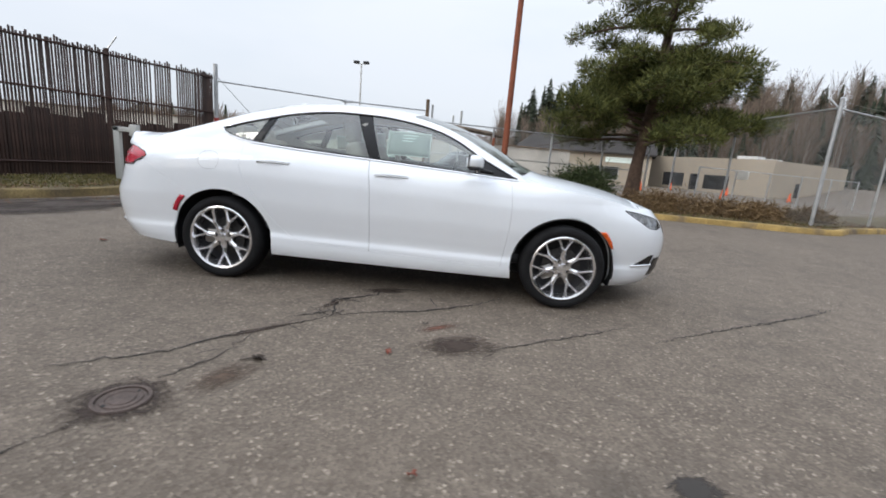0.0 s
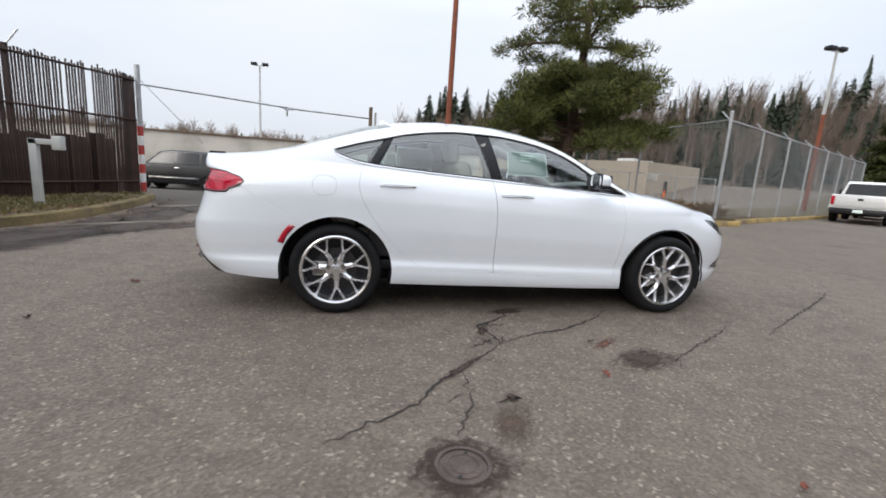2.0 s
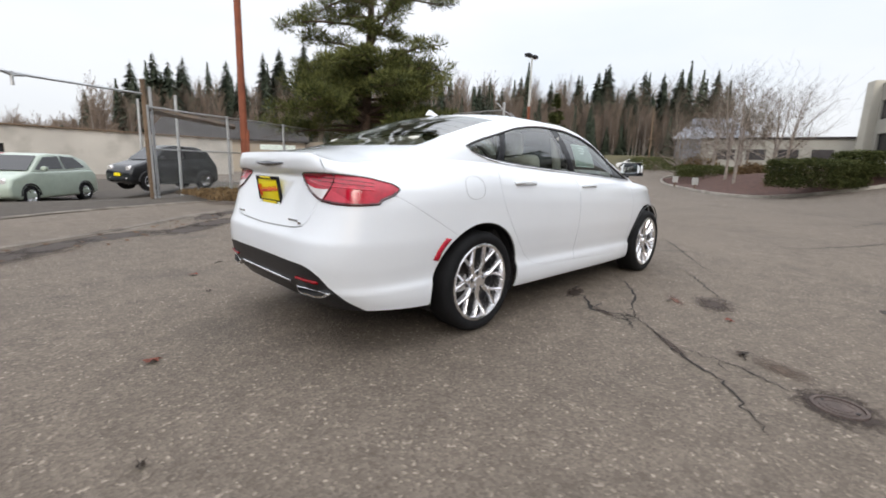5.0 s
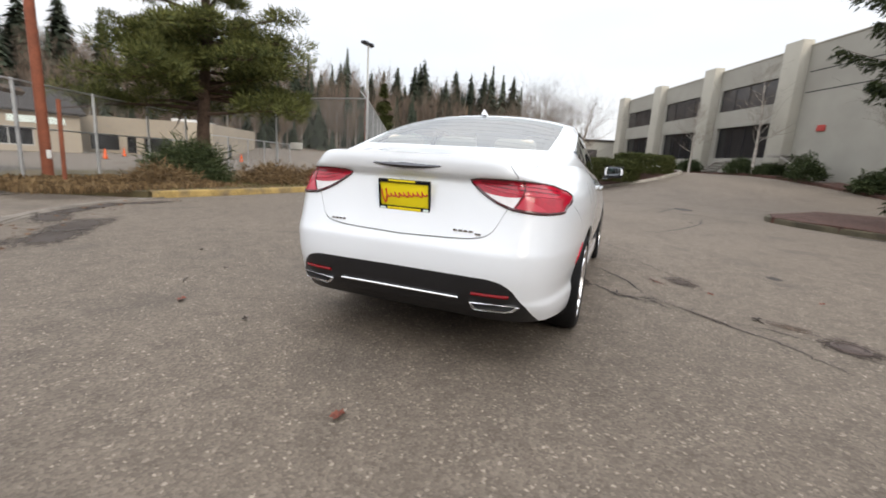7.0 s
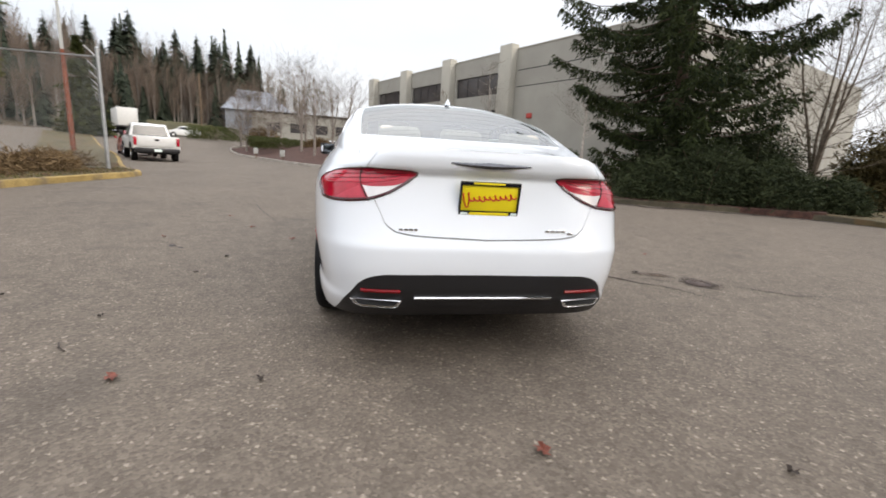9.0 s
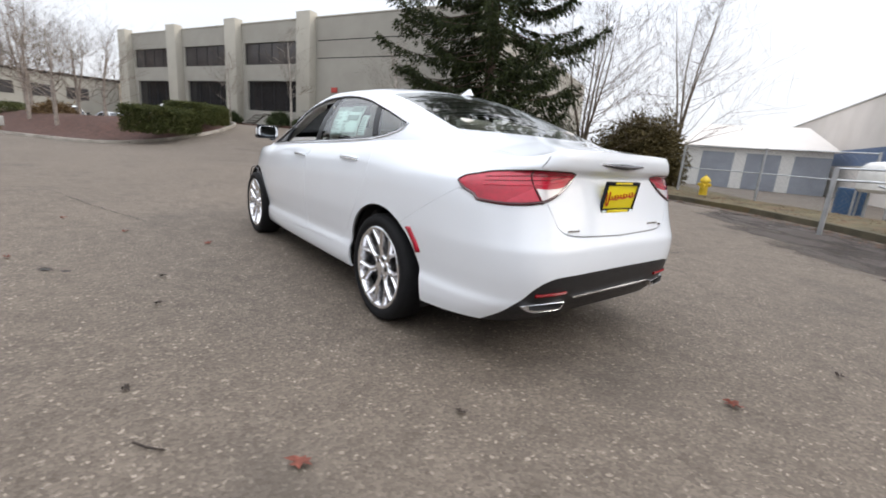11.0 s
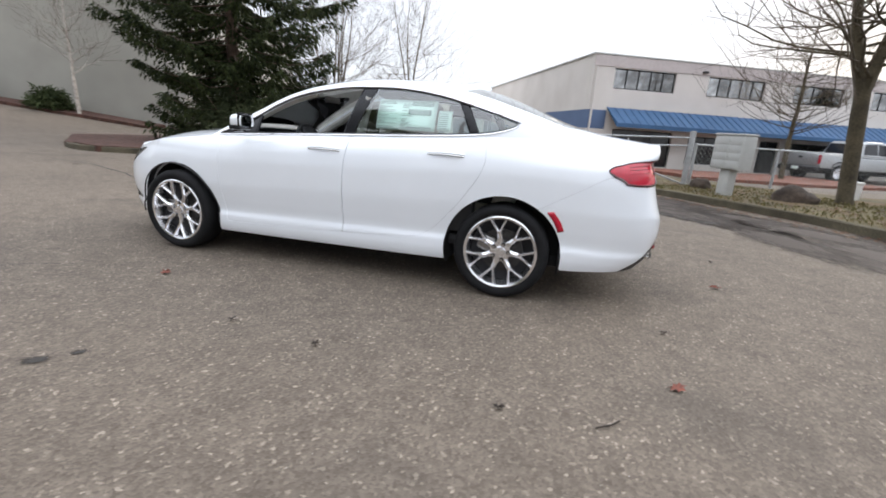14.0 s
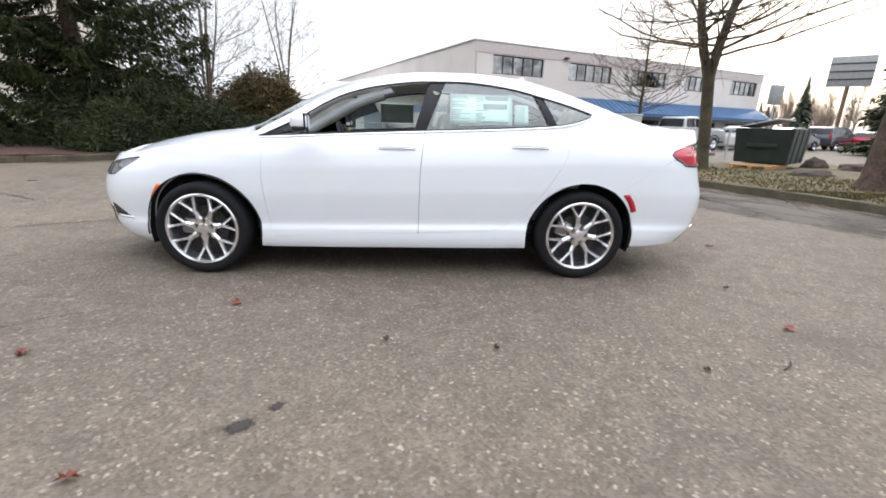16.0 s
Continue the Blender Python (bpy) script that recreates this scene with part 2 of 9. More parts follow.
def link_mesh(name, bm, material, parent=None, label="", soft=40, m=None):
    me = bpy.data.meshes.new(name)
    bm.normal_update()
    bm.to_mesh(me)
    bm.free()
    for mm in material if isinstance(material, (list, tuple)) else [material]:
        me.materials.append(mm)
    if soft:
        me.shade_smooth()
        me.set_sharp_from_angle(angle=radians(soft))
    ob = new(name, me)
    if parent is not None:
        ob.parent = parent
    if m is not None:
        ob.matrix_basis = m
    if label:
        tagged(ob, label)
    return ob


def part(name, bm, material, parent, label="", soft=40, m=None):
    return link_mesh(name, bm, material, parent, label, soft, m)


def thing(name, bm, material, label, category, group="", kind="", soft=40, m=None):
    return tagged(link_mesh(name, bm, material, None, "", soft, m), label, category, group, kind)


def box(bm, lo, hi, bevel=0.0, m=None, seg=2):
    """Adds a box from lo to hi, with bevelled edges."""
    c = [(a + b) / 2 for a, b in zip(lo, hi)]
    s = [abs(b - a) for a, b in zip(lo, hi)]
    mm = Matrix.Translation(c) @ Matrix.Diagonal((*s, 1))
    made = bmesh.ops.create_cube(bm, size=1.0, matrix=mm)
    if bevel:
        es = {e for v in made["verts"] for e in v.link_edges}
        made = bmesh.ops.bevel(bm, geom=list(es), offset=min(bevel, min(s) * 0.45), segments=seg, profile=0.5, affect="EDGES")
    if m is not None:
        bmesh.ops.transform(bm, matrix=m, verts=list({v for v in made["verts"]}))
    return bm


def boxed(lo, hi, bevel=0.0, m=None, seg=2):
    return box(bmesh.new(), lo, hi, bevel, m, seg)


def cyl(bm, a, b, r0, r1=None, seg=12, caps=True):
    """Adds a tapered rod from a to b."""
    a, b = Vector(a), Vector(b)
    d = b - a
    r1 = r0 if r1 is None else r1
    m = Matrix.Translation((a + b) / 2) @ d.to_track_quat("Z", "Y").to_matrix().to_4x4()
    bmesh.ops.create_cone(bm, cap_ends=caps, segments=seg, radius1=r0, radius2=r1, depth=d.length, matrix=m)
    return bm


def rod(a, b, r0, r1=None, seg=12):
    return cyl(bmesh.new(), a, b, r0, r1, seg)


def sweep(bm, pts, r, seg=6, closed=False, flat=None):
    """A tube along points; r is a number or a function of the fraction; flat squashes it across z."""
    pts = [Vector(p) for p in pts]
    rings = []
    n = len(pts)
    for i, p in enumerate(pts):
        a, b = pts[(i - 1) % n if closed else max(i - 1, 0)], pts[(i + 1) % n if closed else min(i + 1, n - 1)]
        t = (b - a).normalized()
        up = Vector((0, 0, 1)) if abs(t.z) < 0.95 else Vector((1, 0, 0))
        s = t.cross(up).normalized()
        u = s.cross(t)
        rr = r(i / max(1, n - 1)) if callable(r) else r
        k = flat or 1.0
        rings.append([bm.verts.new(p + s * math.cos(2 * math.pi * j / seg) * rr + u * math.sin(2 * math.pi * j / seg) * rr * k) for j in range(seg)])
    for i in range(n if closed else n - 1):
        q, w = rings[i], rings[(i + 1) % n]
        for j in range(seg):
            bm.faces.new((q[j], q[(j + 1) % seg], w[(j + 1) % seg], w[j]))
    if not closed:
        bm.faces.new(rings[0][::-1])
        bm.faces.new(rings[-1])
    return bm


def tube(pts, r, seg=6, closed=False, flat=None):
    return sweep(bmesh.new(), pts, r, seg, closed, flat)


def lathe(bm, prof, seg=48, axis="y", closed=False):
    """Turns a profile of (radius, along) round the y axis (or z)."""
    rings = []
    for r, a in prof:
        ring = []
        for j in range(seg):
            c, s = math.cos(2 * math.pi * j / seg) * r, math.sin(2 * math.pi * j / seg) * r
            ring.append(bm.verts.new((c, a, s) if axis == "y" else (c, s, a)))
        rings.append(ring)
    k = len(rings)
    for i in range(k if closed else k - 1):
        q, w = rings[i], rings[(i + 1) % k]
        for j in range(seg):
            bm.faces.new((q[j], q[(j + 1) % seg], w[(j + 1) % seg], w[j]))
    bmesh.ops.recalc_face_normals(bm, faces=bm.faces[:])
    return bm


def prism(bm, outline, z0, z1, bevel=0.0):
    """A flat-topped block over an outline of (x, y)."""
    lo = [bm.verts.new((x, y, z0)) for x, y in outline]
    hi = [bm.verts.new((x, y, z1)) for x, y in outline]
    n = len(outline)
    bm.faces.new(lo[::-1])
    bm.faces.new(hi)
    for i in range(n):
        bm.faces.new((lo[i], lo[(i + 1) % n], hi[(i + 1) % n], hi[i]))
    bmesh.ops.recalc_face_normals(bm, faces=bm.faces[:])
    return bm


def clip(poly, f):
    """Cuts a polygon of points by f > 0, finding the crossings on its edges."""
    val = [f(p) for p in poly]
    if min(val) >= 0:
        return poly
    if max(val) <= 0:
        return []
    out = []
    for i in range(len(poly)):
        j = (i + 1) % len(poly)
        if val[i] > 0:
            out.append(poly[i])
        if (val[i] > 0) != (val[j] > 0):
            lo, hi = (0.0, 1.0) if val[i] > 0 else (1.0, 0.0)
            for _ in range(8):
                mid = (lo + hi) / 2
                q = tuple(a + (b - a) * mid for a, b in zip(poly[i], poly[j]))
                lo, hi = (mid, hi) if f(q) > 0 else (lo, mid)
            out.append(tuple(a + (b - a) * lo for a, b in zip(poly[i], poly[j])))
    return out if len(out) > 2 else []


def sheet(grid, *tests):
    """Faces over a grid of points (x, y, z, s), kept where every test is positive."""
    bm = bmesh.new()
    seen = {}
    def vert(p):
        key = tuple(round(c, 4) for c in p[:3])
        if key not in seen:
            seen[key] = bm.verts.new(p[:3])
        return seen[key]
    for i in range(len(grid) - 1):
        for j in range(len(grid[i]) - 1):
            poly = [grid[i][j], grid[i + 1][j], grid[i + 1][j + 1], grid[i][j + 1]]
            for f in tests:
                poly = clip(poly, f)
                if not poly:
                    break
            if not poly:
                continue
            vs = []
            for p in poly:
                v = vert(p)
                if v not in vs:
                    vs.append(v)
            if len(vs) > 2:
                try:
                    bm.faces.new(vs)
                except ValueError:
                    pass
    return bm


def mirrored(grid):
    return [[(p[0], -p[1], *p[2:]) for p in row] for row in grid]


def thicken(ob, t=0.012):
    md = ob.modifiers.new("thickness", "SOLIDIFY")
    md.thickness, md.offset = t, -1.0
    return ob

M.update({
    "kerb": mat("concrete_kerb", (0.30, 0.27, 0.23), 0.85, vary=0.25, scale=2, bump=0.4, fine=40, stain=(0.10, 0.085, 0.06), stain_scale=1.2),
    "kerb_yellow": mat("faded_yellow_kerb", (0.33, 0.225, 0.075), 0.85, vary=0.35, scale=2, bump=0.5, fine=40, stain=(0.13, 0.095, 0.06), stain_scale=1.8, stain_amount=1.0),
    "kerb_worn": mat("dirty_worn_yellow_kerb", (0.15, 0.108, 0.045), 0.9, vary=0.4, scale=2, bump=0.5, fine=40, stain=(0.055, 0.042, 0.030), stain_scale=1.3, stain_amount=1.0),
    "kerb_mossy": mat("mossy_dirty_kerb", (0.085, 0.072, 0.045), 0.9, vary=0.4, scale=2, bump=0.5, fine=40, stain=(0.05, 0.04, 0.025), stain_scale=1.5, stain_amount=0.9),
    "gutter": mat("dirty_concrete_gutter", (0.17, 0.145, 0.12), 0.9, vary=0.3, scale=2.5, bump=0.4, fine=40, stain=(0.06, 0.045, 0.032), stain_scale=1.6, stain_amount=0.9),
    "concrete": mat("concrete", (0.34, 0.32, 0.29), 0.85, vary=0.15, scale=1.5, bump=0.25, fine=60, stain=(0.20, 0.18, 0.16)),
    "mulch": mat("bark_mulch", (0.068, 0.031, 0.022), 0.95, vary=0.5, scale=5, bump=1.0, fine=35, stain=(0.10, 0.048, 0.03), stain_scale=6),
    "turf": mat("winter_turf", (0.098, 0.078, 0.036), 0.95, vary=0.45, scale=1.2, bump=0.8, fine=60, stain=(0.12, 0.07, 0.035), stain_scale=1.6, stain_amount=0.8),
    "grass": island_mat("grass_blades", (0.075, 0.078, 0.028), (0.20, 0.16, 0.07)),
    "leaf_litter": island_mat("fallen_leaves", (0.05, 0.026, 0.016), (0.15, 0.082, 0.042)),
    "red_leaf": mat("red_fallen_leaf", (0.17, 0.045, 0.026), 0.7, vary=0.3, scale=30),
    "tilt": mat("painted_tilt_up_concrete", (0.34, 0.325, 0.285), 0.85, vary=0.07, scale=0.6, bump=0.15, stain=(0.29, 0.27, 0.235), stain_scale=0.5),
    "tilt_light": mat("light_concrete_pier", (0.43, 0.405, 0.345), 0.85, vary=0.06, scale=0.8, bump=0.1),
    "dark_glass": mat("dark_window_glass", (0.02, 0.02, 0.022), 0.08, vary=0.1),
    "dull_glass": mat("grey_tinted_window", (0.055, 0.05, 0.05), 0.15, vary=0.3, scale=0.6),
    # plain windows made metallic; the uneven tone stands in for mixed reflections
    "sky_glass": mat("mirrorlike_window", (0.30, 0.30, 0.30), 0.06, 1.0, vary=0.3, scale=2.5, bump=0.04, fine=3, rand=0.35),
    "red_mulch": mat("red_bark_mulch", (0.17, 0.065, 0.042), 0.95, vary=0.4, scale=5, bump=0.8, fine=35, stain=(0.10, 0.05, 0.03), stain_scale=3),
    "off_white": mat("off_white_stucco", (0.66, 0.615, 0.575), 0.85, vary=0.05, scale=0.7, bump=0.1, stain=(0.58, 0.53, 0.485), stain_scale=0.5),
    "blue_wall": mat("blue_painted_band", (0.10, 0.15, 0.26), 0.8, vary=0.08, scale=1),
    "blue_metal": mat("blue_metal_awning", (0.045, 0.115, 0.235), 0.45, 0.2, vary=0.12, scale=1.5),
    "beige_wall": mat("beige_wall", (0.41, 0.35, 0.275), 0.85, vary=0.06, scale=0.4),
    "grey_wall": mat("weathered_concrete_wall", (0.52, 0.49, 0.44), 0.9, vary=0.15, scale=0.4, stain=(0.22, 0.20, 0.17), stain_scale=0.6),
    "dark_roof": mat("dark_roofing", (0.05, 0.045, 0.043), 0.95, spec=0.1, vary=0.2, scale=0.8),
    "grey_roof": mat("grey_roof_slates", (0.27, 0.29, 0.33), 0.85, vary=0.12, scale=1.5),
    "galv": mat("galvanised_steel", (0.46, 0.47, 0.48), 0.45, 0.7, vary=0.15, scale=5),
    "wire": mat("galvanised_wire", (0.30, 0.31, 0.31), 0.6, 0.5, vary=0.15),
    "slat": mat("brown_fence_slat", (0.040, 0.021, 0.016), 0.65, vary=0.3, scale=3, rand=0.35),
    "slat_board": mat("dark_brown_boards", (0.036, 0.016, 0.012), 0.8, vary=0.35, scale=2, rand=0.25),
    "rust": mat("rust_red_pole", (0.21, 0.062, 0.030), 0.8, vary=0.25, scale=2, bump=0.3, fine=30),
    "timber": mat("weathered_timber", (0.14, 0.095, 0.06), 0.85, vary=0.3, scale=3, bump=0.4, fine=30),
    "pallet": mat("pallet_wood", (0.42, 0.24, 0.11), 0.8, vary=0.25, scale=4, bump=0.3),
    "green_box": mat("dark_green_metal", (0.010, 0.020, 0.015), 0.55, vary=0.3, scale=2),
    "post_grey": mat("grey_painted_metal", (0.46, 0.46, 0.44), 0.6, vary=0.08, scale=2),
    "white_metal": mat("white_painted_metal", (0.72, 0.71, 0.68), 0.5, vary=0.08),
    "band_red": mat("red_tape", (0.40, 0.05, 0.04), 0.6, vary=0.15),
    "hydrant": mat("yellow_hydrant_paint", (0.62, 0.42, 0.02), 0.5, vary=0.15),
    "rock": mat("brown_boulder", (0.055, 0.040, 0.030), 0.95, vary=0.4, scale=4, bump=0.8, fine=20),
    "bark": mat("conifer_bark", (0.085, 0.055, 0.040), 0.95, vary=0.35, scale=6, bump=0.8, fine=25),
    "bark_grey": mat("grey_brown_bark", (0.115, 0.088, 0.064), 0.95, vary=0.3, scale=6, bump=0.6, fine=30),
    "bark_pale": mat("pale_grey_bark", (0.26, 0.22, 0.19), 0.9, vary=0.3, scale=5, bump=0.4, fine=30),
    "bark_moss": mat("mossy_bark", (0.075, 0.060, 0.036), 0.95, vary=0.4, scale=2.5, bump=0.6, fine=30),
    "birch": mat("birch_bark", (0.48, 0.43, 0.38), 0.85, vary=0.25, scale=5, stain=(0.12, 0.09, 0.07), stain_scale=7),
    "twig": mat("fine_twigs", (0.17, 0.115, 0.085), 0.95, vary=0.25, scale=2),
    "pine": island_mat("pine_needles", (0.026, 0.038, 0.013), (0.165, 0.170, 0.055)),
    "spruce": island_mat("spruce_needles", (0.010, 0.017, 0.007), (0.048, 0.060, 0.020)),
    "juniper": island_mat("juniper_sprays", (0.012, 0.019, 0.009), (0.062, 0.072, 0.032)),
    "olive_bush": island_mat("olive_brown_leaves", (0.045, 0.036, 0.014), (0.135, 0.105, 0.045)),
    "hedge": island_mat("hedge_leaves", (0.030, 0.042, 0.012), (0.10, 0.105, 0.035)),
    "broom": island_mat("dark_shrub_leaves", (0.022, 0.034, 0.014), (0.07, 0.085, 0.035)),
    "dry_brush": island_mat("dry_brush", (0.085, 0.055, 0.030), (0.23, 0.155, 0.08)),
    "far_conifer": island_mat("far_conifer_needles", (0.030, 0.042, 0.030), (0.085, 0.098, 0.066)),
    # twig brown lightened, so that the colour holds the haze of distance
    "far_bare": island_mat("far_bare_woods", (0.105, 0.078, 0.060), (0.25, 0.195, 0.155)),
    "far_trunk": island_mat("far_pale_trunks", (0.15, 0.125, 0.105), (0.36, 0.32, 0.28)),
    "hill": mat("wooded_hillside", (0.13, 0.095, 0.06), 0.95, vary=0.4, scale=0.15, stain=(0.07, 0.075, 0.03), stain_scale=0.08),
    "bank_grass": mat("grassy_bank", (0.085, 0.075, 0.038), 0.95, vary=0.3, scale=0.3),
    "car_white": mat("white_vehicle_paint", (0.74, 0.73, 0.71), 0.3, vary=0.04, coat=0.6),
    "car_black": mat("black_vehicle_paint", (0.008, 0.009, 0.011), 0.25, vary=0.1, coat=0.2),
    "car_red": mat("red_vehicle_paint", (0.30, 0.008, 0.018), 0.25, vary=0.1, coat=0.4),
    "car_green": mat("pale_green_vehicle_paint", (0.36, 0.42, 0.35), 0.3, vary=0.06, coat=0.5),
    "car_silver": mat("silver_vehicle_paint", (0.42, 0.43, 0.44), 0.3, 0.5, vary=0.06, coat=0.5),
    "car_dark": mat("dark_grey_vehicle_paint", (0.05, 0.055, 0.065), 0.25, 0.3, vary=0.06, coat=0.5),
    "iron": mat("rusty_cast_iron", (0.085, 0.062, 0.053), 0.75, 0.1, vary=0.35, scale=8, bump=0.4, fine=90),
    "damp": mat("damp_dirt", (0.040, 0.027, 0.019), 0.75, vary=0.5, scale=9, bump=0.4, fine=60),
    "crack": mat("crack_shadow", (0.022, 0.018, 0.015), 0.9, vary=0.3, scale=8),
    "tar": mat("dark_patch", (0.038, 0.034, 0.031), 0.8, vary=0.3, scale=6, bump=0.4),
})

# ---- the white sedan (nose towards +x) ----
Z_TOP = curve((2.42, 0.64), (2.25, 0.712), (2.05, 0.80), (1.85, 0.862), (1.55, 0.918), (1.2, 0.955), (0.9, 0.985), (0.2, 1.028), (-0.6, 1.068), (-1.2, 1.105), (-1.6, 1.115), (-2.0, 1.085), (-2.3, 1.05), (-2.45, 1.03))
Z_MID = curve((2.42, 0.72), (2.25, 0.812), (2.05, 0.885), (1.85, 0.943), (1.55, 1.003), (1.25, 1.045), (1.1, 1.09), (0.76, 1.275), (0.47, 1.400), (0.2, 1.468), (-0.16, 1.510), (-0.53, 1.516), (-0.9, 1.490), (-1.17, 1.440), (-1.45, 1.348), (-1.74, 1.24), (-2.0, 1.178), (-2.25, 1.145), (-2.40, 1.128))
Z_RAIL = curve((1.06, 0.972), (0.9, 1.065), (0.66, 1.195), (0.51, 1.275), (0.34, 1.345), (0.12, 1.402), (-0.21, 1.443), (-0.55, 1.446), (-0.86, 1.418), (-1.1, 1.372), (-1.4, 1.290), (-1.7, 1.198), (-1.95, 1.12), (-2.08, 1.072))
RAIL_IN = curve((1.06, 0.0), (0.9, 0.05), (0.5, 0.15), (0.1, 0.178), (-0.5, 0.175), (-1.0, 0.15), (-1.5, 0.10), (-1.9, 0.04), (-2.08, 0.0))
WIDTH = curve((0.15, 0.84), (0.20, 0.868), (0.25, 0.893), (0.31, 0.902), (0.355, 0.902), (0.40, 0.889), (0.50, 0.904), (0.65, 0.925), (0.80, 0.929), (0.90, 0.916), (0.955, 0.897), (1.0, 0.868), (1.04, 0.828))
REAR = curve((0.20, 2.30), (0.28, 2.36), (0.36, 2.425), (0.45, 2.462), (0.55, 2.474), (0.64, 2.468), (0.70, 2.446), (0.76, 2.425), (0.84, 2.402), (0.97, 2.370), (1.008, 2.362), (1.026, 2.390), (1.05, 2.402), (1.085, 2.405), (1.13, 2.395))
FRONT = curve((0.15, 2.20), (0.22, 2.30), (0.35, 2.365), (0.5, 2.385), (0.6, 2.375), (0.7, 2.33), (0.78, 2.26), (0.85, 2.2))
Z_LOW = curve((2.4, 0.20), (1.9, 0.175), (1.0, 0.205), (-0.9, 0.230), (-1.8, 0.250), (-2.2, 0.27), (-2.5, 0.29))
NT, NV = 260, 60


def plan(th, z, zt):
    c, s = math.cos(th), math.sin(th)
    w = WIDTH(z * 1.04 / max(zt, 0.99)) if zt > 0.9 else WIDTH(z * (1.04 / 0.99) * (0.93 / max(zt, 0.6)) ** 0.6)
    if c >= 0:
        return (FRONT(z) + 0.03) * abs(c) ** (2 / 2.9), w * abs(s) ** (2 / 3.1)
    x, y = -(REAR(z) - 0.03) * abs(c) ** (2 / 5.2), w * abs(s) ** (2 / 7.4)
    # the shoulders draw in towards the tail
    return x, y * (1 - 0.075 * smooth(1.1, 2.1, -x) * smooth(0.93, 1.09, z))


def even_angles():
    """Angles from the nose (0) to the tail (pi) at even steps along the waistline."""
    fine = {0.0, math.pi / 2, math.pi}
    for k in range(1, 1500):
        u = k / 1500
        for e in (1.45, 3.2):
            fine |= {math.acos(u ** e), math.pi - math.acos(u ** e), math.asin(u ** e), math.pi - math.asin(u ** e)}
    fine = sorted(fine)
    xy = [plan(t, 0.95, 1.0) for t in fine]
    run_ = [0.0]
    for a, b in zip(xy, xy[1:]):
        run_.append(run_[-1] + math.hypot(b[0] - a[0], b[1] - a[1]))
    return [float(t) for t in np.interp(np.linspace(0, run_[-1], NT + 1), run_, fine)]


ROWS_T = even_angles()


def top_edge(th):
    x, y = plan(th, 0.98, 1.0)
    zt = Z_TOP(x)
    if x < -2.0:
        zt += (1.127 - zt) * smooth(0.80, 0.50, abs(y)) if abs(y) < 0.8 else 0
    if x > 2.0:
        zt += (Z_MID(x) - 0.03 - zt) * (smooth(0.75, 0.4, abs(y)) if abs(y) < 0.75 else 0)
    return zt


SHELL, EDGE = [], []
run, last = 0.0, None
for th in reversed(ROWS_T):
    zt = top_edge(th)
    row = []
    mid = plan(th, 0.95, zt)
    if last is not None:
        run += math.hypot(mid[0] - last[0], mid[1] - last[1])
    last = mid
    x0 = mid[0]
    zb = Z_LOW(x0)
    for j in range(NV + 1):
        z = zb + (zt - zb) * j / NV
        x, y = plan(th, z, zt)
        row.append((x, y, z, run))
    SHELL.append(row)
    EDGE.append(row[-1])
S_END = run
E_X, E_Y = [e[0] for e in EDGE], [e[1] for e in EDGE]


def edge_y(x):
    return float(np.interp(x, E_X, E_Y))


def s_at(x):
    return float(np.interp(x, E_X, [e[3] for e in EDGE]))


WALL, CROWN = [], []
for x, y, z, s in EDGE:
    inside = -2.08 < x < 1.06
    yr = max(0.0, y - (RAIL_IN(x) if inside else 0.0))
    zr = max(z, Z_RAIL(x)) if inside else z
    wall = []
    for j in range(15):
        t = j / 14
        bulge = 0.035 * math.sin(math.pi * t) * (zr - z) / 0.4
        wall.append((x, y + (yr - y) * t + bulge, z + (zr - z) * t, s))
    WALL.append(wall)
    crown = []
    zc = max(Z_MID(x), zr)
    for j in range(25):
        t = j / 24
        yy = yr * (1 - t)
        crown.append((x, yy, zr + (zc - zr) * (1 - (1 - t) ** 2.5), s))
    CROWN.append(crown)


def wall_y(x, z):
    y, zt = edge_y(x), Z_TOP(x)
    zr = max(zt + 0.001, Z_RAIL(x))
    t = min(1.0, max(0.0, (z - zt) / (zr - zt)))
    return y - RAIL_IN(x) * t + 0.035 * math.sin(math.pi * t) * (zr - zt) / 0.4


# outlines on the side: doors, windows, arches
def line(a, b):
    """x of the line through two (x, z) points, at height z."""
    return lambda z: a[0] + (b[0] - a[0]) * (z - a[1]) / (b[1] - a[1])


DOOR_F = curve((0.28, 0.885), (0.49, 0.915), (0.74, 0.935), (0.98, 0.915))
DOOR_M = curve((0.30, -0.17), (0.77, -0.18), (1.05, -0.21))
DOOR_R = curve((0.345, -0.60), (0.368, -0.71), (0.40, -0.81), (0.54, -0.97), (0.79, -1.16), (0.90, -1.215), (0.97, -1.23), (1.12, -1.20))
DLO_TOP = curve((0.98, 0.985), (0.66, 1.14), (0.51, 1.23), (0.34, 1.305), (0.12, 1.36), (-0.21, 1.398), (-0.45, 1.402), (-0.62, 1.392), (-0.86, 1.358), (-1.01, 1.322), (-1.24, 1.262), (-1.42, 1.205))
DLO_LOW = curve((0.98, 0.995), (0.62, 1.017), (0.19, 1.043), (-0.14, 1.062), (-0.62, 1.087), (-1.07, 1.117), (-1.22, 1.135), (-1.34, 1.165), (-1.42, 1.20))
B_1, B_2 = line((-0.13, 1.06), (-0.235, 1.40)), line((-0.215, 1.06), (-0.35, 1.40))
C_1, C_2 = line((-1.09, 1.11), (-0.985, 1.32)), line((-1.165, 1.11), (-1.05, 1.32))
GAP = 0.0022
ARCH = 0.405


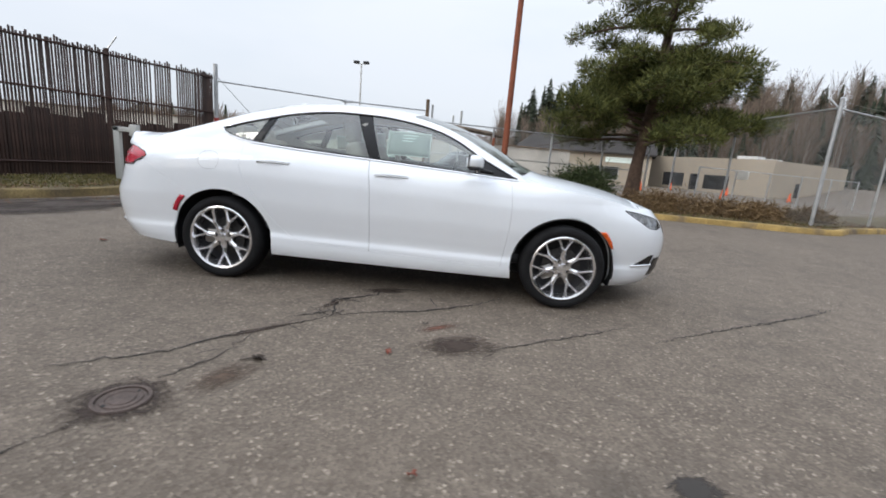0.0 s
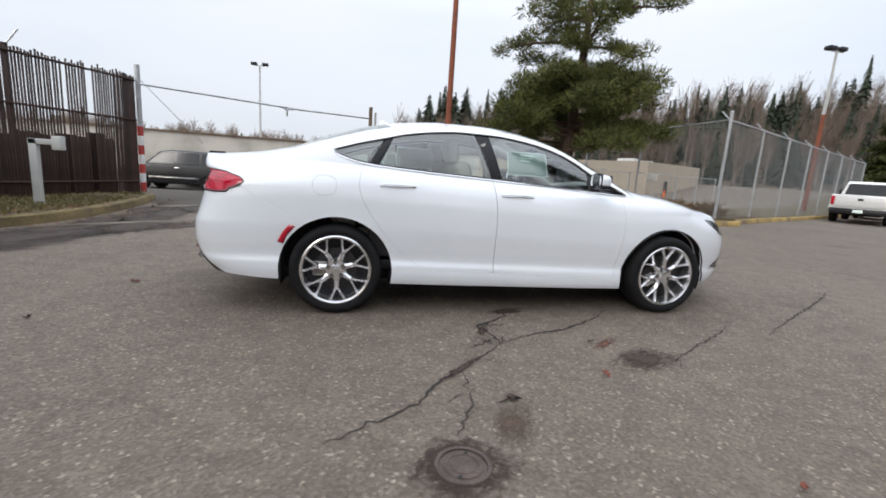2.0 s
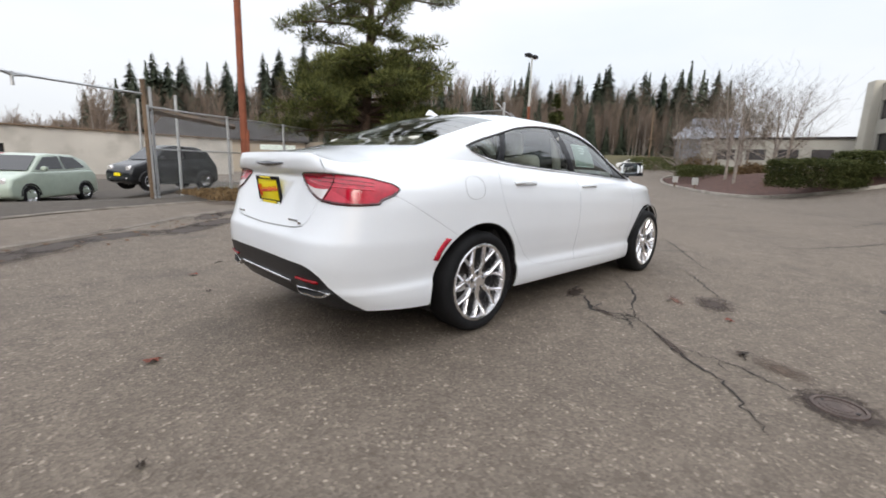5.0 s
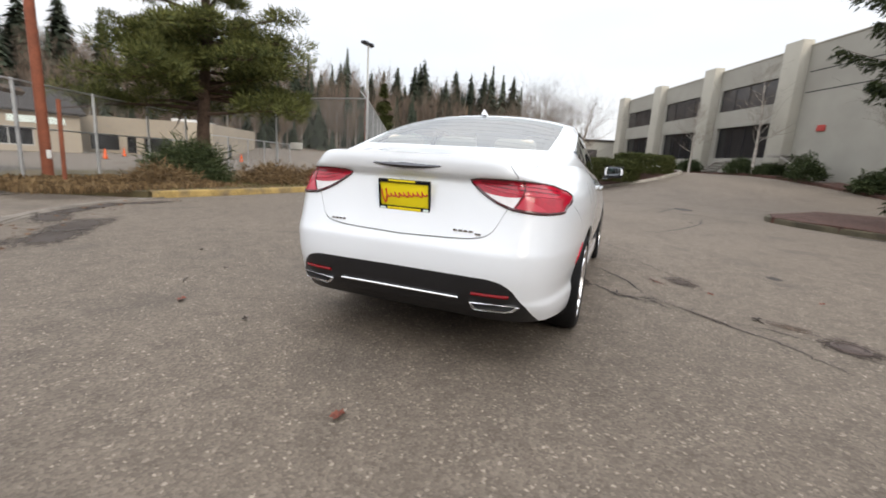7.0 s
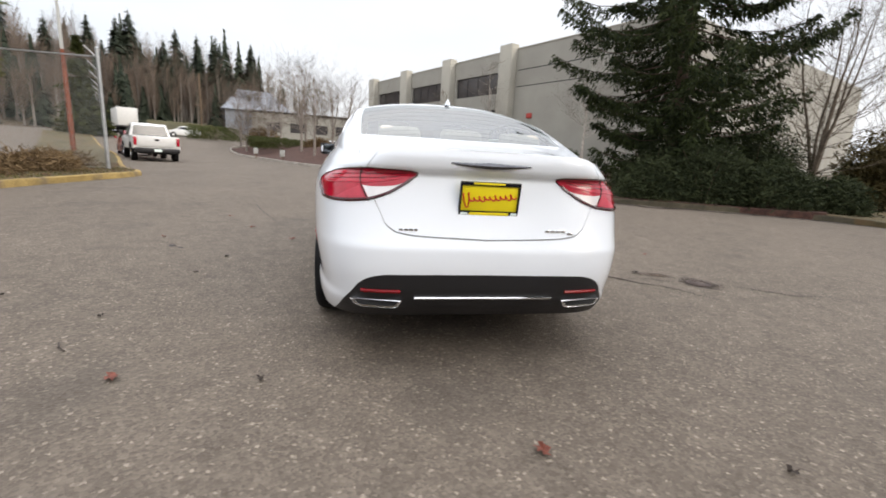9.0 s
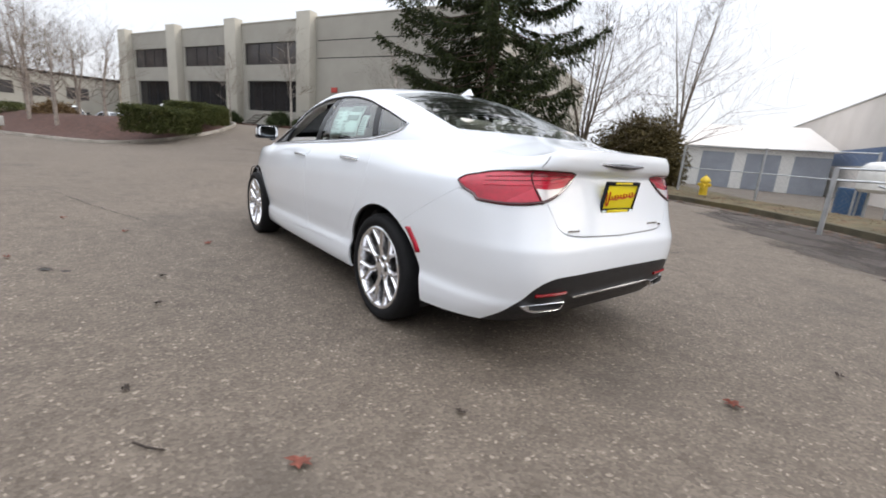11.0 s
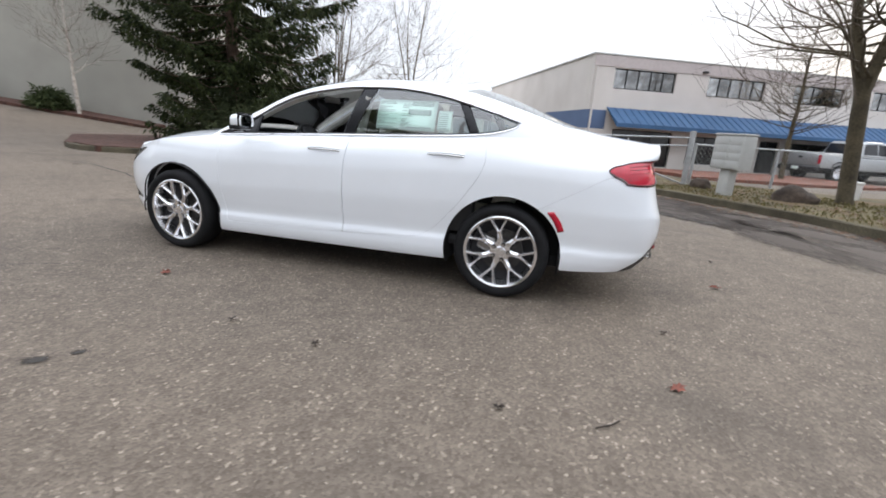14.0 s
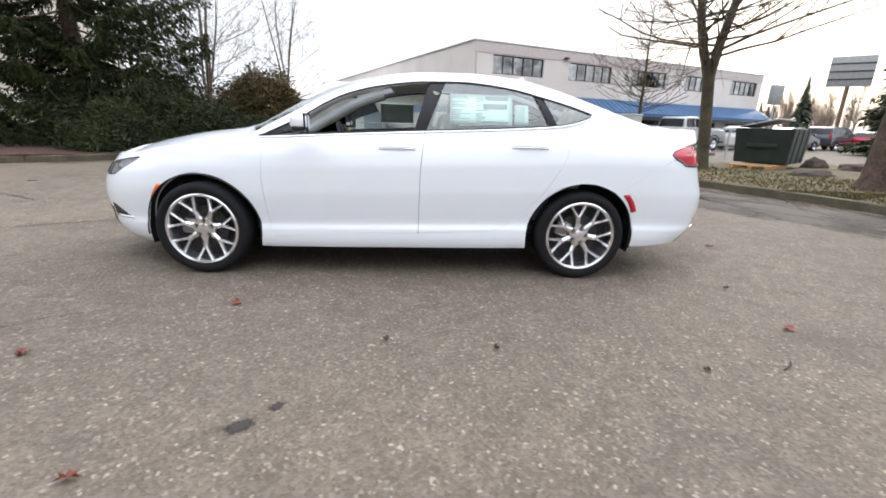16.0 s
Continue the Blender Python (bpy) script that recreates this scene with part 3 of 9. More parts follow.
def arch(p):
    """Positive outside both wheel arches."""
    x, z = p[0], p[2]
    d = 9.0
    for cx in (1.381, -1.381):
        d = min(d, math.hypot((x - cx) * 0.985, (z - 0.325) * (1.0 if z > 0.325 else 0.72)) - ARCH)
    return d


def in_doors(p):
    x, _, z = p[:3]
    return min(DOOR_F(z) - x, x - DOOR_R(z), z - (0.293 + 0.042 * (0.86 - x)))


def front_door_f(p):
    return min(DOOR_F(p[2]) - GAP - p[0], p[0] - DOOR_M(p[2]) - GAP, p[2] - (0.293 + 0.042 * (0.86 - p[0])) - GAP)


def rear_door_f(p):
    return min(DOOR_M(p[2]) - GAP - p[0], p[0] - DOOR_R(p[2]) - GAP, p[2] - (0.293 + 0.042 * (0.86 - p[0])) - GAP)


LAMP_S1 = s_at(-2.045)
LAMP_TOP = curve((0.37, 1.008), (0.43, 1.019), (0.62, 1.022), (0.85, 1.003), (LAMP_S1 - 0.10, 0.988), (LAMP_S1 - 0.03, 0.970), (LAMP_S1, 0.948))
LAMP_LOW = curve((0.37, 1.004), (0.42, 0.955), (0.50, 0.905), (0.60, 0.872), (0.75, 0.86), (0.90, 0.866), (LAMP_S1 - 0.10, 0.882), (LAMP_S1 - 0.03, 0.915), (LAMP_S1, 0.944))


def tail_lamp_f(p):
    return min(LAMP_TOP(p[3]) - p[2], p[2] - LAMP_LOW(p[3]), p[3] - 0.37, LAMP_S1 - p[3])


TRUNK_LOW = curve((0.0, 0.70), (0.34, 0.712), (0.45, 0.728), (0.50, 0.76), (0.535, 0.83), (0.56, 0.88), (0.62, 0.98), (0.66, 1.04))
TRUNK_S = 0.66


def trunk_f(p):
    return min(p[2] - TRUNK_LOW(p[3]), TRUNK_S - p[3])


VAL_TOP = curve((0.0, 0.528), (0.50, 0.525), (0.58, 0.512), (0.65, 0.474), (0.71, 0.400), (0.77, 0.315), (0.82, 0.265), (0.87, 0.22), (1.0, 0.1))


def valance_f(p):
    return min(VAL_TOP(p[3]) - p[2], 1.0 - p[3])


def bumper_f(p):
    """The rear bumper skin: behind the arch and below the lamps."""
    seam = -1.60 - 0.47 * min(1.0, max(0.0, (p[2] - 0.66) / 0.27))
    return min(seam - p[0], 0.91 - p[2] if p[0] > -2.12 else 1.0)


HEAD_TOP = curve((0.42, 0.742), (0.55, 0.775), (0.68, 0.800), (0.80, 0.818))
HEAD_LOW = curve((0.42, 0.690), (0.54, 0.668), (0.62, 0.676), (0.70, 0.728), (0.80, 0.812))


def head_lamp_f(p):
    s = S_END - p[3]
    return min(HEAD_TOP(s) - p[2], p[2] - HEAD_LOW(s), s - 0.42, 0.80 - s)


def grille_f(p):
    s = S_END - p[3]
    return max(min(0.40 - s, p[2] - 0.63, 0.71 - p[2]), min(0.55 - s, p[2] - 0.26, 0.42 - p[2]))


def fog_f(p):
    s = S_END - p[3]
    return min(s - 0.56, 0.80 - s, p[2] - 0.355, 0.357 + 0.095 * smooth(0.82, 0.58, s) - p[2])


def neg(f, m=0.0):
    return lambda p: -f(p) - m


car = empty("sedan", None, "white four-door sedan with chrome wheels parked on asphalt", "car")


def outward(bm):
    """Turns the faces of a panel away from the car's middle."""
    bmesh.ops.recalc_face_normals(bm, faces=bm.faces[:])
    c = sum((f.normal.dot(f.calc_center_median() - Vector((0, 0, 0.6))) * f.calc_area() for f in bm.faces), 0.0)
    if c < 0:
        bmesh.ops.reverse_faces(bm, faces=bm.faces[:])
    return bm


def flange(bm, t):
    """Folds the rim of a panel inwards, so that it has an edge."""
    bm.normal_update()
    rim = [e for e in bm.edges if e.is_boundary and any(abs(v.co.y) > 0.0005 for v in e.verts)]
    shift = {v: -v.normal * t for e in rim for v in e.verts}
    made = bmesh.ops.extrude_edge_only(bm, edges=rim)
    new_v = [g for g in made["geom"] if isinstance(g, bmesh.types.BMVert)]
    old = {tuple(round(c, 5) for c in v.co): d for v, d in shift.items()}
    for v in new_v:
        v.co += old[tuple(round(c, 5) for c in v.co)]
    return bm


def panel(name, grid, material, parent, tests, label="", t=0.012):
    bm = outward(sheet(grid, *tests))
    if t:
        flange(bm, t)
        for f in bm.faces:
            f.smooth = True
    return part(name, bm, material, parent, label, 50)


def both(name, grid, material, parent, tests, label="", t=0.012):
    """The same panel on both sides of the car."""
    return [panel(name, g, material, parent, tests, label, t) for g in (grid, mirrored(grid))]


def around(grid):
    """The shell from side to side round the tail and the nose."""
    return mirrored(grid)[:0:-1] + grid


def across(grid):
    """The roof rows from side to side."""
    return [row + [(q[0], -q[1], *q[2:]) for q in row[-2::-1]] for row in grid]


SHELL_ALL, CROWN_ALL = around(SHELL), across(CROWN)
paint = M["white_paint"]
# fenders, quarters and sills on each side
both("body_side", SHELL, paint, car, [arch, neg(in_doors, 0.0), neg(tail_lamp_f, 0.002), neg(head_lamp_f, 0.002), neg(grille_f), neg(fog_f),
     lambda p: -min(trunk_f(p), -p[0] - 1.5) - 0.0, lambda p: -min(bumper_f(p), 1.0)])
panel("rear_bumper", SHELL_ALL, paint, car, [arch, lambda p: bumper_f(p) - 0.003, neg(tail_lamp_f, 0.002), lambda p: -min(trunk_f(p), -p[0] - 1.5) - 0.004, neg(valance_f)])
panel("rear_valance", SHELL_ALL, M["black_trim"], car, [valance_f, lambda p: -p[0] - 1.8], "black plastic lower bumper")
front_doors = both("front_door", SHELL, paint, car, [front_door_f])
rear_doors = both("rear_door", SHELL, paint, car, [rear_door_f, arch])
trunk = panel("trunk_lid", SHELL_ALL, paint, car, [lambda p: trunk_f(p) - 0.003, lambda p: -p[0] - 1.5, neg(tail_lamp_f, 0.003)])
tail_lamps = both("tail_lamp", SHELL, M["lamp_red"], car, [lambda p: tail_lamp_f(p) - 0.002], "red tail lamp with a clear reversing section")
head_lamps = both("headlight", SHELL, M["clear_glass"], car, [lambda p: head_lamp_f(p) - 0.001], "clear headlight lens", 0.004)
for lens in head_lamps:
    lens.visible_shadow = False
panel("grille", SHELL_ALL, M["gloss_black"], car, [grille_f], "black grille")
both("fog_bezel", SHELL, M["gloss_black"], car, [fog_f], "dark fog lamp bezel")
# roof, hood, boot deck
WIND_EDGE = lambda p: edge_y(p[0]) - RAIL_IN(p[0]) - 0.045 - abs(p[1])


def windshield_f(p):
    return min(1.16 - 0.16 * (p[1] / 0.75) ** 2 - p[0], p[0] - (0.16 - 0.06 * (p[1] / 0.55) ** 2), WIND_EDGE(p))


def backlight_f(p):
    return min(p[0] + 1.93 - 0.20 * (p[1] / 0.65) ** 2, -1.08 + 0.06 * (p[1] / 0.5) ** 2 - p[0], WIND_EDGE(p) - 0.01)


def hood_f(p):
    return min(p[0] - 1.17 + 0.16 * (p[1] / 0.75) ** 2, edge_y(p[0]) - 0.075 - abs(p[1]))


def deck_f(p):
    return min(-1.98 + 0.22 * (p[1] / 0.65) ** 2 - p[0], 0.645 - abs(p[1]))


both("side_frame", WALL, paint, car, [lambda p: -min(DLO_TOP(p[0]) - p[2], p[2] - DLO_LOW(p[0]), p[0] + 1.42, 0.975 - p[0])], "", 0.02)
panel("roof", CROWN_ALL, paint, car, [neg(windshield_f), neg(backlight_f), lambda p: 1.20 - 0.16 * (p[1] / 0.75) ** 2 - p[0], neg(deck_f)], "", 0.02)
panel("hood", CROWN_ALL, paint, car, [lambda p: hood_f(p) - 0.003], "", 0.015)
both("fender_top", CROWN, paint, car, [lambda p: -hood_f(p) - 0.003, lambda p: p[0] - 1.2 + 0.16 * (p[1] / 0.75) ** 2], "", 0.015)
panel("trunk_top", CROWN_ALL, paint, car, [lambda p: deck_f(p) - 0.003], "", 0.015)
glass = M["glass"]
panel("windshield", CROWN_ALL, glass, car, [windshield_f], "tinted windscreen", 0).visible_shadow = False
panel("rear_window", CROWN_ALL, M["rear_glass"], car, [backlight_f], "tinted rear window with heating lines", 0).visible_shadow = False


def biggest(bm):
    """Keeps the largest connected piece of a panel."""
    left, best = set(bm.faces), []
    while left:
        todo, piece = [left.pop()], []
        while todo:
            f = todo.pop()
            piece.append(f)
            for e in f.edges:
                for g in e.link_faces:
                    if g in left:
                        left.discard(g)
                        todo.append(g)
        if len(piece) > len(best):
            best = piece
    keep = set(best)
    bmesh.ops.delete(bm, geom=[f for f in bm.faces if f not in keep], context="FACES")
    return bm


open_side = []
for g, side in ((WALL, 1), (mirrored(WALL), -1)):
    # panes lie a little inside the frame
    gi = [[(p[0], p[1] - 0.008 * side, p[2], p[3]) for p in row] for row in g]
    def pane(name, mm, *tests):
        bm = outward(biggest(sheet(gi, lambda p: min(DLO_TOP(p[0]) - p[2], p[2] - DLO_LOW(p[0])), *tests)))
        ob = part(name, bm, mm, car, "", 50)
        if mm is glass:
            ob.visible_shadow = False
        return ob
    # the driver's window is wound down
    if side < 0:
        pane("front_side_window", glass, lambda p: min(0.62 - p[0], p[0] - B_1(p[2])))
    thicken(pane("mirror_sail", M["gloss_black"], lambda p: min(p[0] - 0.62, 0.97 - p[0])), 0.02)
    thicken(pane("pillar_cover", M["gloss_black"], lambda p: min(B_1(p[2]) - p[0], p[0] - B_2(p[2]))), 0.02)
    pane("rear_side_window", glass, lambda p: min(B_2(p[2]) - p[0], p[0] - C_1(p[2])))
    thicken(pane("pillar_cover", M["gloss_black"], lambda p: min(C_1(p[2]) - p[0], p[0] - C_2(p[2]))), 0.02)
    pane("quarter_window", glass, lambda p: min(C_2(p[2]) - p[0], p[0] + 1.42))
    # black seal and chrome strip round the side glass
    ring = [(x, DLO_LOW(x)) for x in np.linspace(0.96, -1.40, 60)] + [(x, DLO_TOP(x)) for x in np.linspace(-1.42, 0.96, 60)]
    seal = [(x, side * (wall_y(x, z) - 0.004), z) for x, z in ring]
    part("window_seal", tube(seal, 0.006, 5, True), M["black_trim"], car)
    out = [(x, side * (wall_y(x, z + d) + 0.004), z + d) for (x, z), d in zip(ring, [-0.009] * 60 + [0.008] * 60)]
    part("chrome_strip", tube(out, 0.005, 6, True), M["chrome"], car, "thin chrome window surround")

# heating lines of the rear window
for k in range(7):
    xx = -1.22 - 0.095 * k
    bm = bmesh.new()
    w = edge_y(xx) - RAIL_IN(xx) - 0.10
    sweep(bm, [(xx, y, max(Z_MID(xx), Z_RAIL(xx)) - (Z_MID(xx) - Z_RAIL(xx)) * abs(y / (w + 0.1)) ** 2.5 - 0.004) for y in np.linspace(-w, w, 13)], 0.0012, 4)
    part("heating_line", bm, M["gap"], car)

# dark inner shell behind the gaps, floor and wheel housings
inner = [[(p[0] * 0.995, p[1] - 0.011, p[2], p[3]) for p in row if p[1] >= 0.0] for row in SHELL]
inner = [r for r in inner if len(r) == NV + 1]
bm = sheet(inner, arch, neg(valance_f, -0.05), neg(head_lamp_f))
bm2 = sheet(mirrored(inner), arch, neg(valance_f, -0.05), neg(head_lamp_f))
me_tmp = bpy.data.meshes.new("tmp")
bm2.to_mesh(me_tmp)
bm.from_mesh(me_tmp)
bm2.free()
part("inner_shell", bm, M["inner_paint"], car)
box(bm := bmesh.new(), (-2.1, -0.62, 0.20), (2.05, 0.62, 0.30), 0.03)
part("underbody", bm, M["gap"], car)
for cx in (1.381, -1.381):
    for side in (1, -1):
        bm = bmesh.new()
        rings = []
        for yy in (0.86, 0.60):
            ring = []
            for a in np.linspace(-0.30, math.pi + 0.30, 34):
                px, pz = cx + math.cos(a) * (ARCH + 0.008), 0.325 + math.sin(a) * (ARCH + 0.008)
                wz = WIDTH(max(pz, 0.3) * 1.04 / max(Z_TOP(px), 0.99))
                lim = float(np.interp(px, [-2.2, -1.6, 1.3, 1.9], [wz - 0.11, wz - 0.03, wz - 0.03, wz - 0.09]))
                ring.append(bm.verts.new((px, side * min(yy, lim), pz)))
            rings.append(ring)
        for i in range(33):
            bm.faces.new((rings[0][i], rings[0][i + 1], rings[1][i + 1], rings[1][i]))
        bm.faces.new(rings[1])
        ob = part("wheel_housing", bm, M["gap"], car)
        # folded lip of the arch
        pts = []
        for a in np.linspace(-0.12, math.pi + 0.12, 40):
            px, pz = cx + math.cos(a) * ARCH / 0.985, 0.325 + math.sin(a) * ARCH
            wz = WIDTH(pz * 1.04 / max(Z_TOP(px), 0.99))
            pts.append((px, side * (np.interp(px, [-2.2, -1.6, 1.3, 1.9], [wz - 0.09, wz - 0.012, wz - 0.012, wz - 0.06]) - 0.008), pz))
        part("arch_liner", tube(pts, 0.006, 6), M["black_trim"], car)


S_RUN = [r[0][3] for r in SHELL]


def shell_point(s_from_rear, z):
    """A point and the outward direction on the car's side shell."""
    i = max(0, min(len(SHELL) - 2, int(np.searchsorted(S_RUN, s_from_rear)) - 1))
    f = min(1.0, max(0.0, (s_from_rear - S_RUN[i]) / max(1e-6, S_RUN[i + 1] - S_RUN[i])))
    ends = []
    for row in SHELL[i:i + 2]:
        zs = [p[2] for p in row]
        ends.append(Vector((float(np.interp(z, zs, [p[0] for p in row])), float(np.interp(z, zs, [p[1] for p in row])), z)))
    t = ends[1] - ends[0]
    return ends[0].lerp(ends[1], f), Vector((-t.y, t.x, 0)).normalized()


def shell_y(x, z):
    best = min(SHELL[22:-22], key=lambda r: abs(float(np.interp(z, [p[2] for p in r], [p[0] for p in r])) - x))
    return float(np.interp(z, [p[2] for p in best], [p[1] for p in best]))


def rear_x(y, z):
    s = min(range(len(SHELL) // 2), key=lambda i: abs(float(np.interp(z, [p[2] for p in SHELL[i]], [p[1] for p in SHELL[i]])) - abs(y)))
    return float(np.interp(z, [p[2] for p in SHELL[s]], [p[0] for p in SHELL[s]]))


# wheels
def build_wheel():
    w = empty("wheel")
    bm = lathe(bmesh.new(), [(0.255, -0.10), (0.30, -0.112), (0.322, -0.10), (0.334, -0.075), (0.335, 0.0), (0.334, 0.075), (0.322, 0.102), (0.30, 0.114), (0.275, 0.112), (0.258, 0.100), (0.25, 0.06), (0.25, -0.06)], 64, closed=True)
    part("tyre", bm, M["rubber"], w)
    bm = lathe(bmesh.new(), [(0.257, 0.098), (0.258, 0.106), (0.250, 0.110), (0.238, 0.105), (0.231, 0.085), (0.226, 0.04), (0.222, -0.08), (0.245, -0.1)], 64)
    part("rim", bm, M["alloy"], w, "polished alloy rim")
    # near-black barrel and disc carry the shade between the spokes
    bm = lathe(bmesh.new(), [(0.222, -0.05), (0.221, 0.005), (0.19, -0.004), (0.03, -0.004)], 48)
    part("barrel", bm, M["alloy_dark"], w)
    bm = lathe(bmesh.new(), [(0.155, 0.012), (0.155, 0.022), (0.085, 0.026), (0.08, 0.05), (0.0001, 0.05)], 40)
    part("brake_disc", bm, M["disc"], w)
    bm = boxed((0.06, 0.0, -0.055), (0.175, 0.045, 0.06), 0.02)
    part("caliper", bm, M["steel"], w)

    def bar(bm, a, b, wa, wb, ya, yb, t):
        a, b = Vector((a[0], 0, a[1])), Vector((b[0], 0, b[1]))
        n = Vector((-(b - a).z, 0, (b - a).x)).normalized()
        vs = []
        for p, w_, y in ((a, wa, ya), (b, wb, yb)):
            for k, dy in ((-1, -t), (-1, -0.004), (-0.25, 0.008), (0.25, 0.008), (1, -0.004), (1, -t)):
                q = p + n * k * w_
                vs.append(bm.verts.new((q.x, y + dy, q.z)))
        for i in range(6):
            j = (i + 1) % 6
            bm.faces.new((vs[i], vs[j], vs[6 + j], vs[6 + i]))
        bm.faces.new(vs[:6])
        bm.faces.new(vs[6:][::-1])
    for k in range(7):
        a = 2 * math.pi * k / 7 + 0.2
        bm = bmesh.new()
        pol = lambda r, t: (r * math.cos(t), r * math.sin(t))
        bar(bm, pol(0.05, a), pol(0.092, a), 0.030, 0.0175, 0.068, 0.073, 0.03)
        bar(bm, pol(0.088, a), pol(0.148, a), 0.0175, 0.0190, 0.0725, 0.081, 0.03)
        for sgn in (-1, 1):
            bar(bm, pol(0.130, a + sgn * 0.035), pol(0.186, a + sgn * 0.150), 0.0130, 0.0118, 0.0785, 0.088, 0.030)
            bar(bm, pol(0.181, a + sgn * 0.143), pol(0.250, a + sgn * 0.240), 0.0118, 0.0135, 0.0870, 0.099, 0.030)
        bmesh.ops.recalc_face_normals(bm, faces=bm.faces[:])
        part("spoke", bm, M["alloy"], w)
    bm = lathe(bmesh.new(), [(0.078, 0.03), (0.078, 0.066), (0.071, 0.076), (0.038, 0.079), (0.034, 0.088), (0.0001, 0.092)], 32)
    part("hub", bm, M["alloy"], w)
    for k in range(5):
        a = 2 * math.pi * k / 5 + 0.3
        # black disc on the hub in place of the shade in a nut's recess
        bm = rod((0.057 * math.cos(a), 0.065, 0.057 * math.sin(a)), (0.057 * math.cos(a), 0.0795, 0.057 * math.sin(a)), 0.0150, 0.0150, 14)
        part("lug_pocket", bm, M["gap"], w)
        bm = rod((0.057 * math.cos(a), 0.07, 0.057 * math.sin(a)), (0.057 * math.cos(a), 0.09, 0.057 * math.sin(a)), 0.0095, 0.008, 6)
        part("lug_nut", bm, M["chrome"], w)
    return w


wheel = build_wheel()
wheel.parent = car
wheel.matrix_basis = pose(1.381, 0.80, 0.335, 0, -3.6, 0)
for x, y, spin in ((-1.381, 0.80, -20.1), (1.381, -0.80, 24.5), (-1.381, -0.80, 2.5)):
    copy_thing(wheel, pose(x, y, 0.335, 0, spin, 0) if y > 0 else pose(x, y, 0.335, 0, spin, 180))

# door handles with their cups
for side in (1, -1):
    for x0, z0 in ((-0.02, 0.948), (-0.95, 0.978)):
        pts = [(x0 + 0.13 * t, side * (shell_y(x0 + 0.13 * t, z0) + 0.016 - 0.014 * t * t), z0 + 0.006 * (1 - t * t)) for t in np.linspace(-1, 1, 15)]
        part("door_handle", tube(pts, 0.0105, 8, flat=0.9), paint, car)
        pts = [(p[0], p[1] + side * 0.004, p[2] - 0.010) for p in pts]
        part("handle_strip", tube(pts, 0.0045, 6), M["chrome"], car, "chrome handle strip")
    # round-cornered fuel door on the right rear quarter
ring = []
for k in range(40):
    a = 2 * math.pi * k / 40
    c_, s_ = math.cos(a), math.sin(a)
    x, z = -1.47 + 0.083 * abs(c_) ** 0.82 * (1 if c_ > 0 else -1), 0.952 + 0.070 * abs(s_) ** 0.82 * (1 if s_ > 0 else -1)
    ring.append((x, -(shell_y(x, z) + 0.0004), z))
part("fuel_door", tube(ring, 0.0011, 4, True), M["inner_paint"], car, "fine seam of the fuel door")
# side mirrors: a white cap over a black shell on a short arm
for side in (1, -1):
    bm = bmesh.new()
    bmesh.ops.create_uvsphere(bm, u_segments=32, v_segments=20, radius=1.0)
    for v in bm.verts:
        x, y, z = v.co
        sq = lambda q, e: math.copysign(abs(q) ** e, q)
        x, y, z = sq(x, 0.75), sq(y, 0.62), sq(z, 0.62)
        x = max(x, -0.42)
        v.co = (x * 0.105 - 0.03 * y * y, y * 0.112, max(z, -0.55) * 0.066 * (1.0 - 0.12 * y))
    mh = part("door_mirror", bm, paint, car, "", 60, pose(0.61, side * 0.995, 1.098, 0, 0, 9 * side) @ Matrix.Diagonal((0.66, side * 0.84, 0.86, 1)))
    bm = bmesh.new()
    bmesh.ops.create_uvsphere(bm, u_segments=24, v_segments=12, radius=1.0)
    for v in bm.verts:
        sq = lambda q: math.copysign(abs(q) ** 0.7, q)
        v.co = Vector((v.co.x * 0.006 - 0.058, sq(v.co.y) * 0.098, sq(v.co.z) * 0.053 + 0.008))
    part("mirror_glass", bm, M["mirror"], mh, "", 60)
    part("mirror_bezel", boxed((-0.058, -0.116, -0.052), (-0.036, 0.115, 0.070), 0.02), M["gloss_black"], mh, "black bezel round the glass")
    part("mirror_base", boxed((-0.052, -0.105, -0.068), (0.085, 0.098, -0.030), 0.018), M["gloss_black"], mh, "black lower shell")
    part("mirror_arm", tube([(0.02, -0.07, -0.055), (0.09, -0.115, -0.066), (0.20, -0.15, -0.080)], lambda q: 0.030 - 0.012 * q, 8), M["gloss_black"], mh)
# shark fin antenna
bm = bmesh.new()
prof = [(-0.10, 0.0), (0.09, 0.0), (0.03, 0.025), (-0.045, 0.06), (-0.075, 0.062)]
lo = [bm.verts.new((x, 0.024 * (1 - z / 0.07), z)) for x, z in prof]
hi = [bm.verts.new((x, -0.024 * (1 - z / 0.07), z)) for x, z in prof]
bm.faces.new(lo)
bm.faces.new(hi[::-1])
for i in range(5):
    bm.faces.new((lo[i], hi[i], hi[(i + 1) % 5], lo[(i + 1) % 5]))
bmesh.ops.recalc_face_normals(bm, faces=bm.faces[:])
part("antenna_fin", bm, paint, car, "", 30, pose(-1.0, 0, Z_MID(-1.0) - 0.004, 0, 4, 0) @ Matrix.Diagonal((0.75, 0.75, 0.72, 1)))

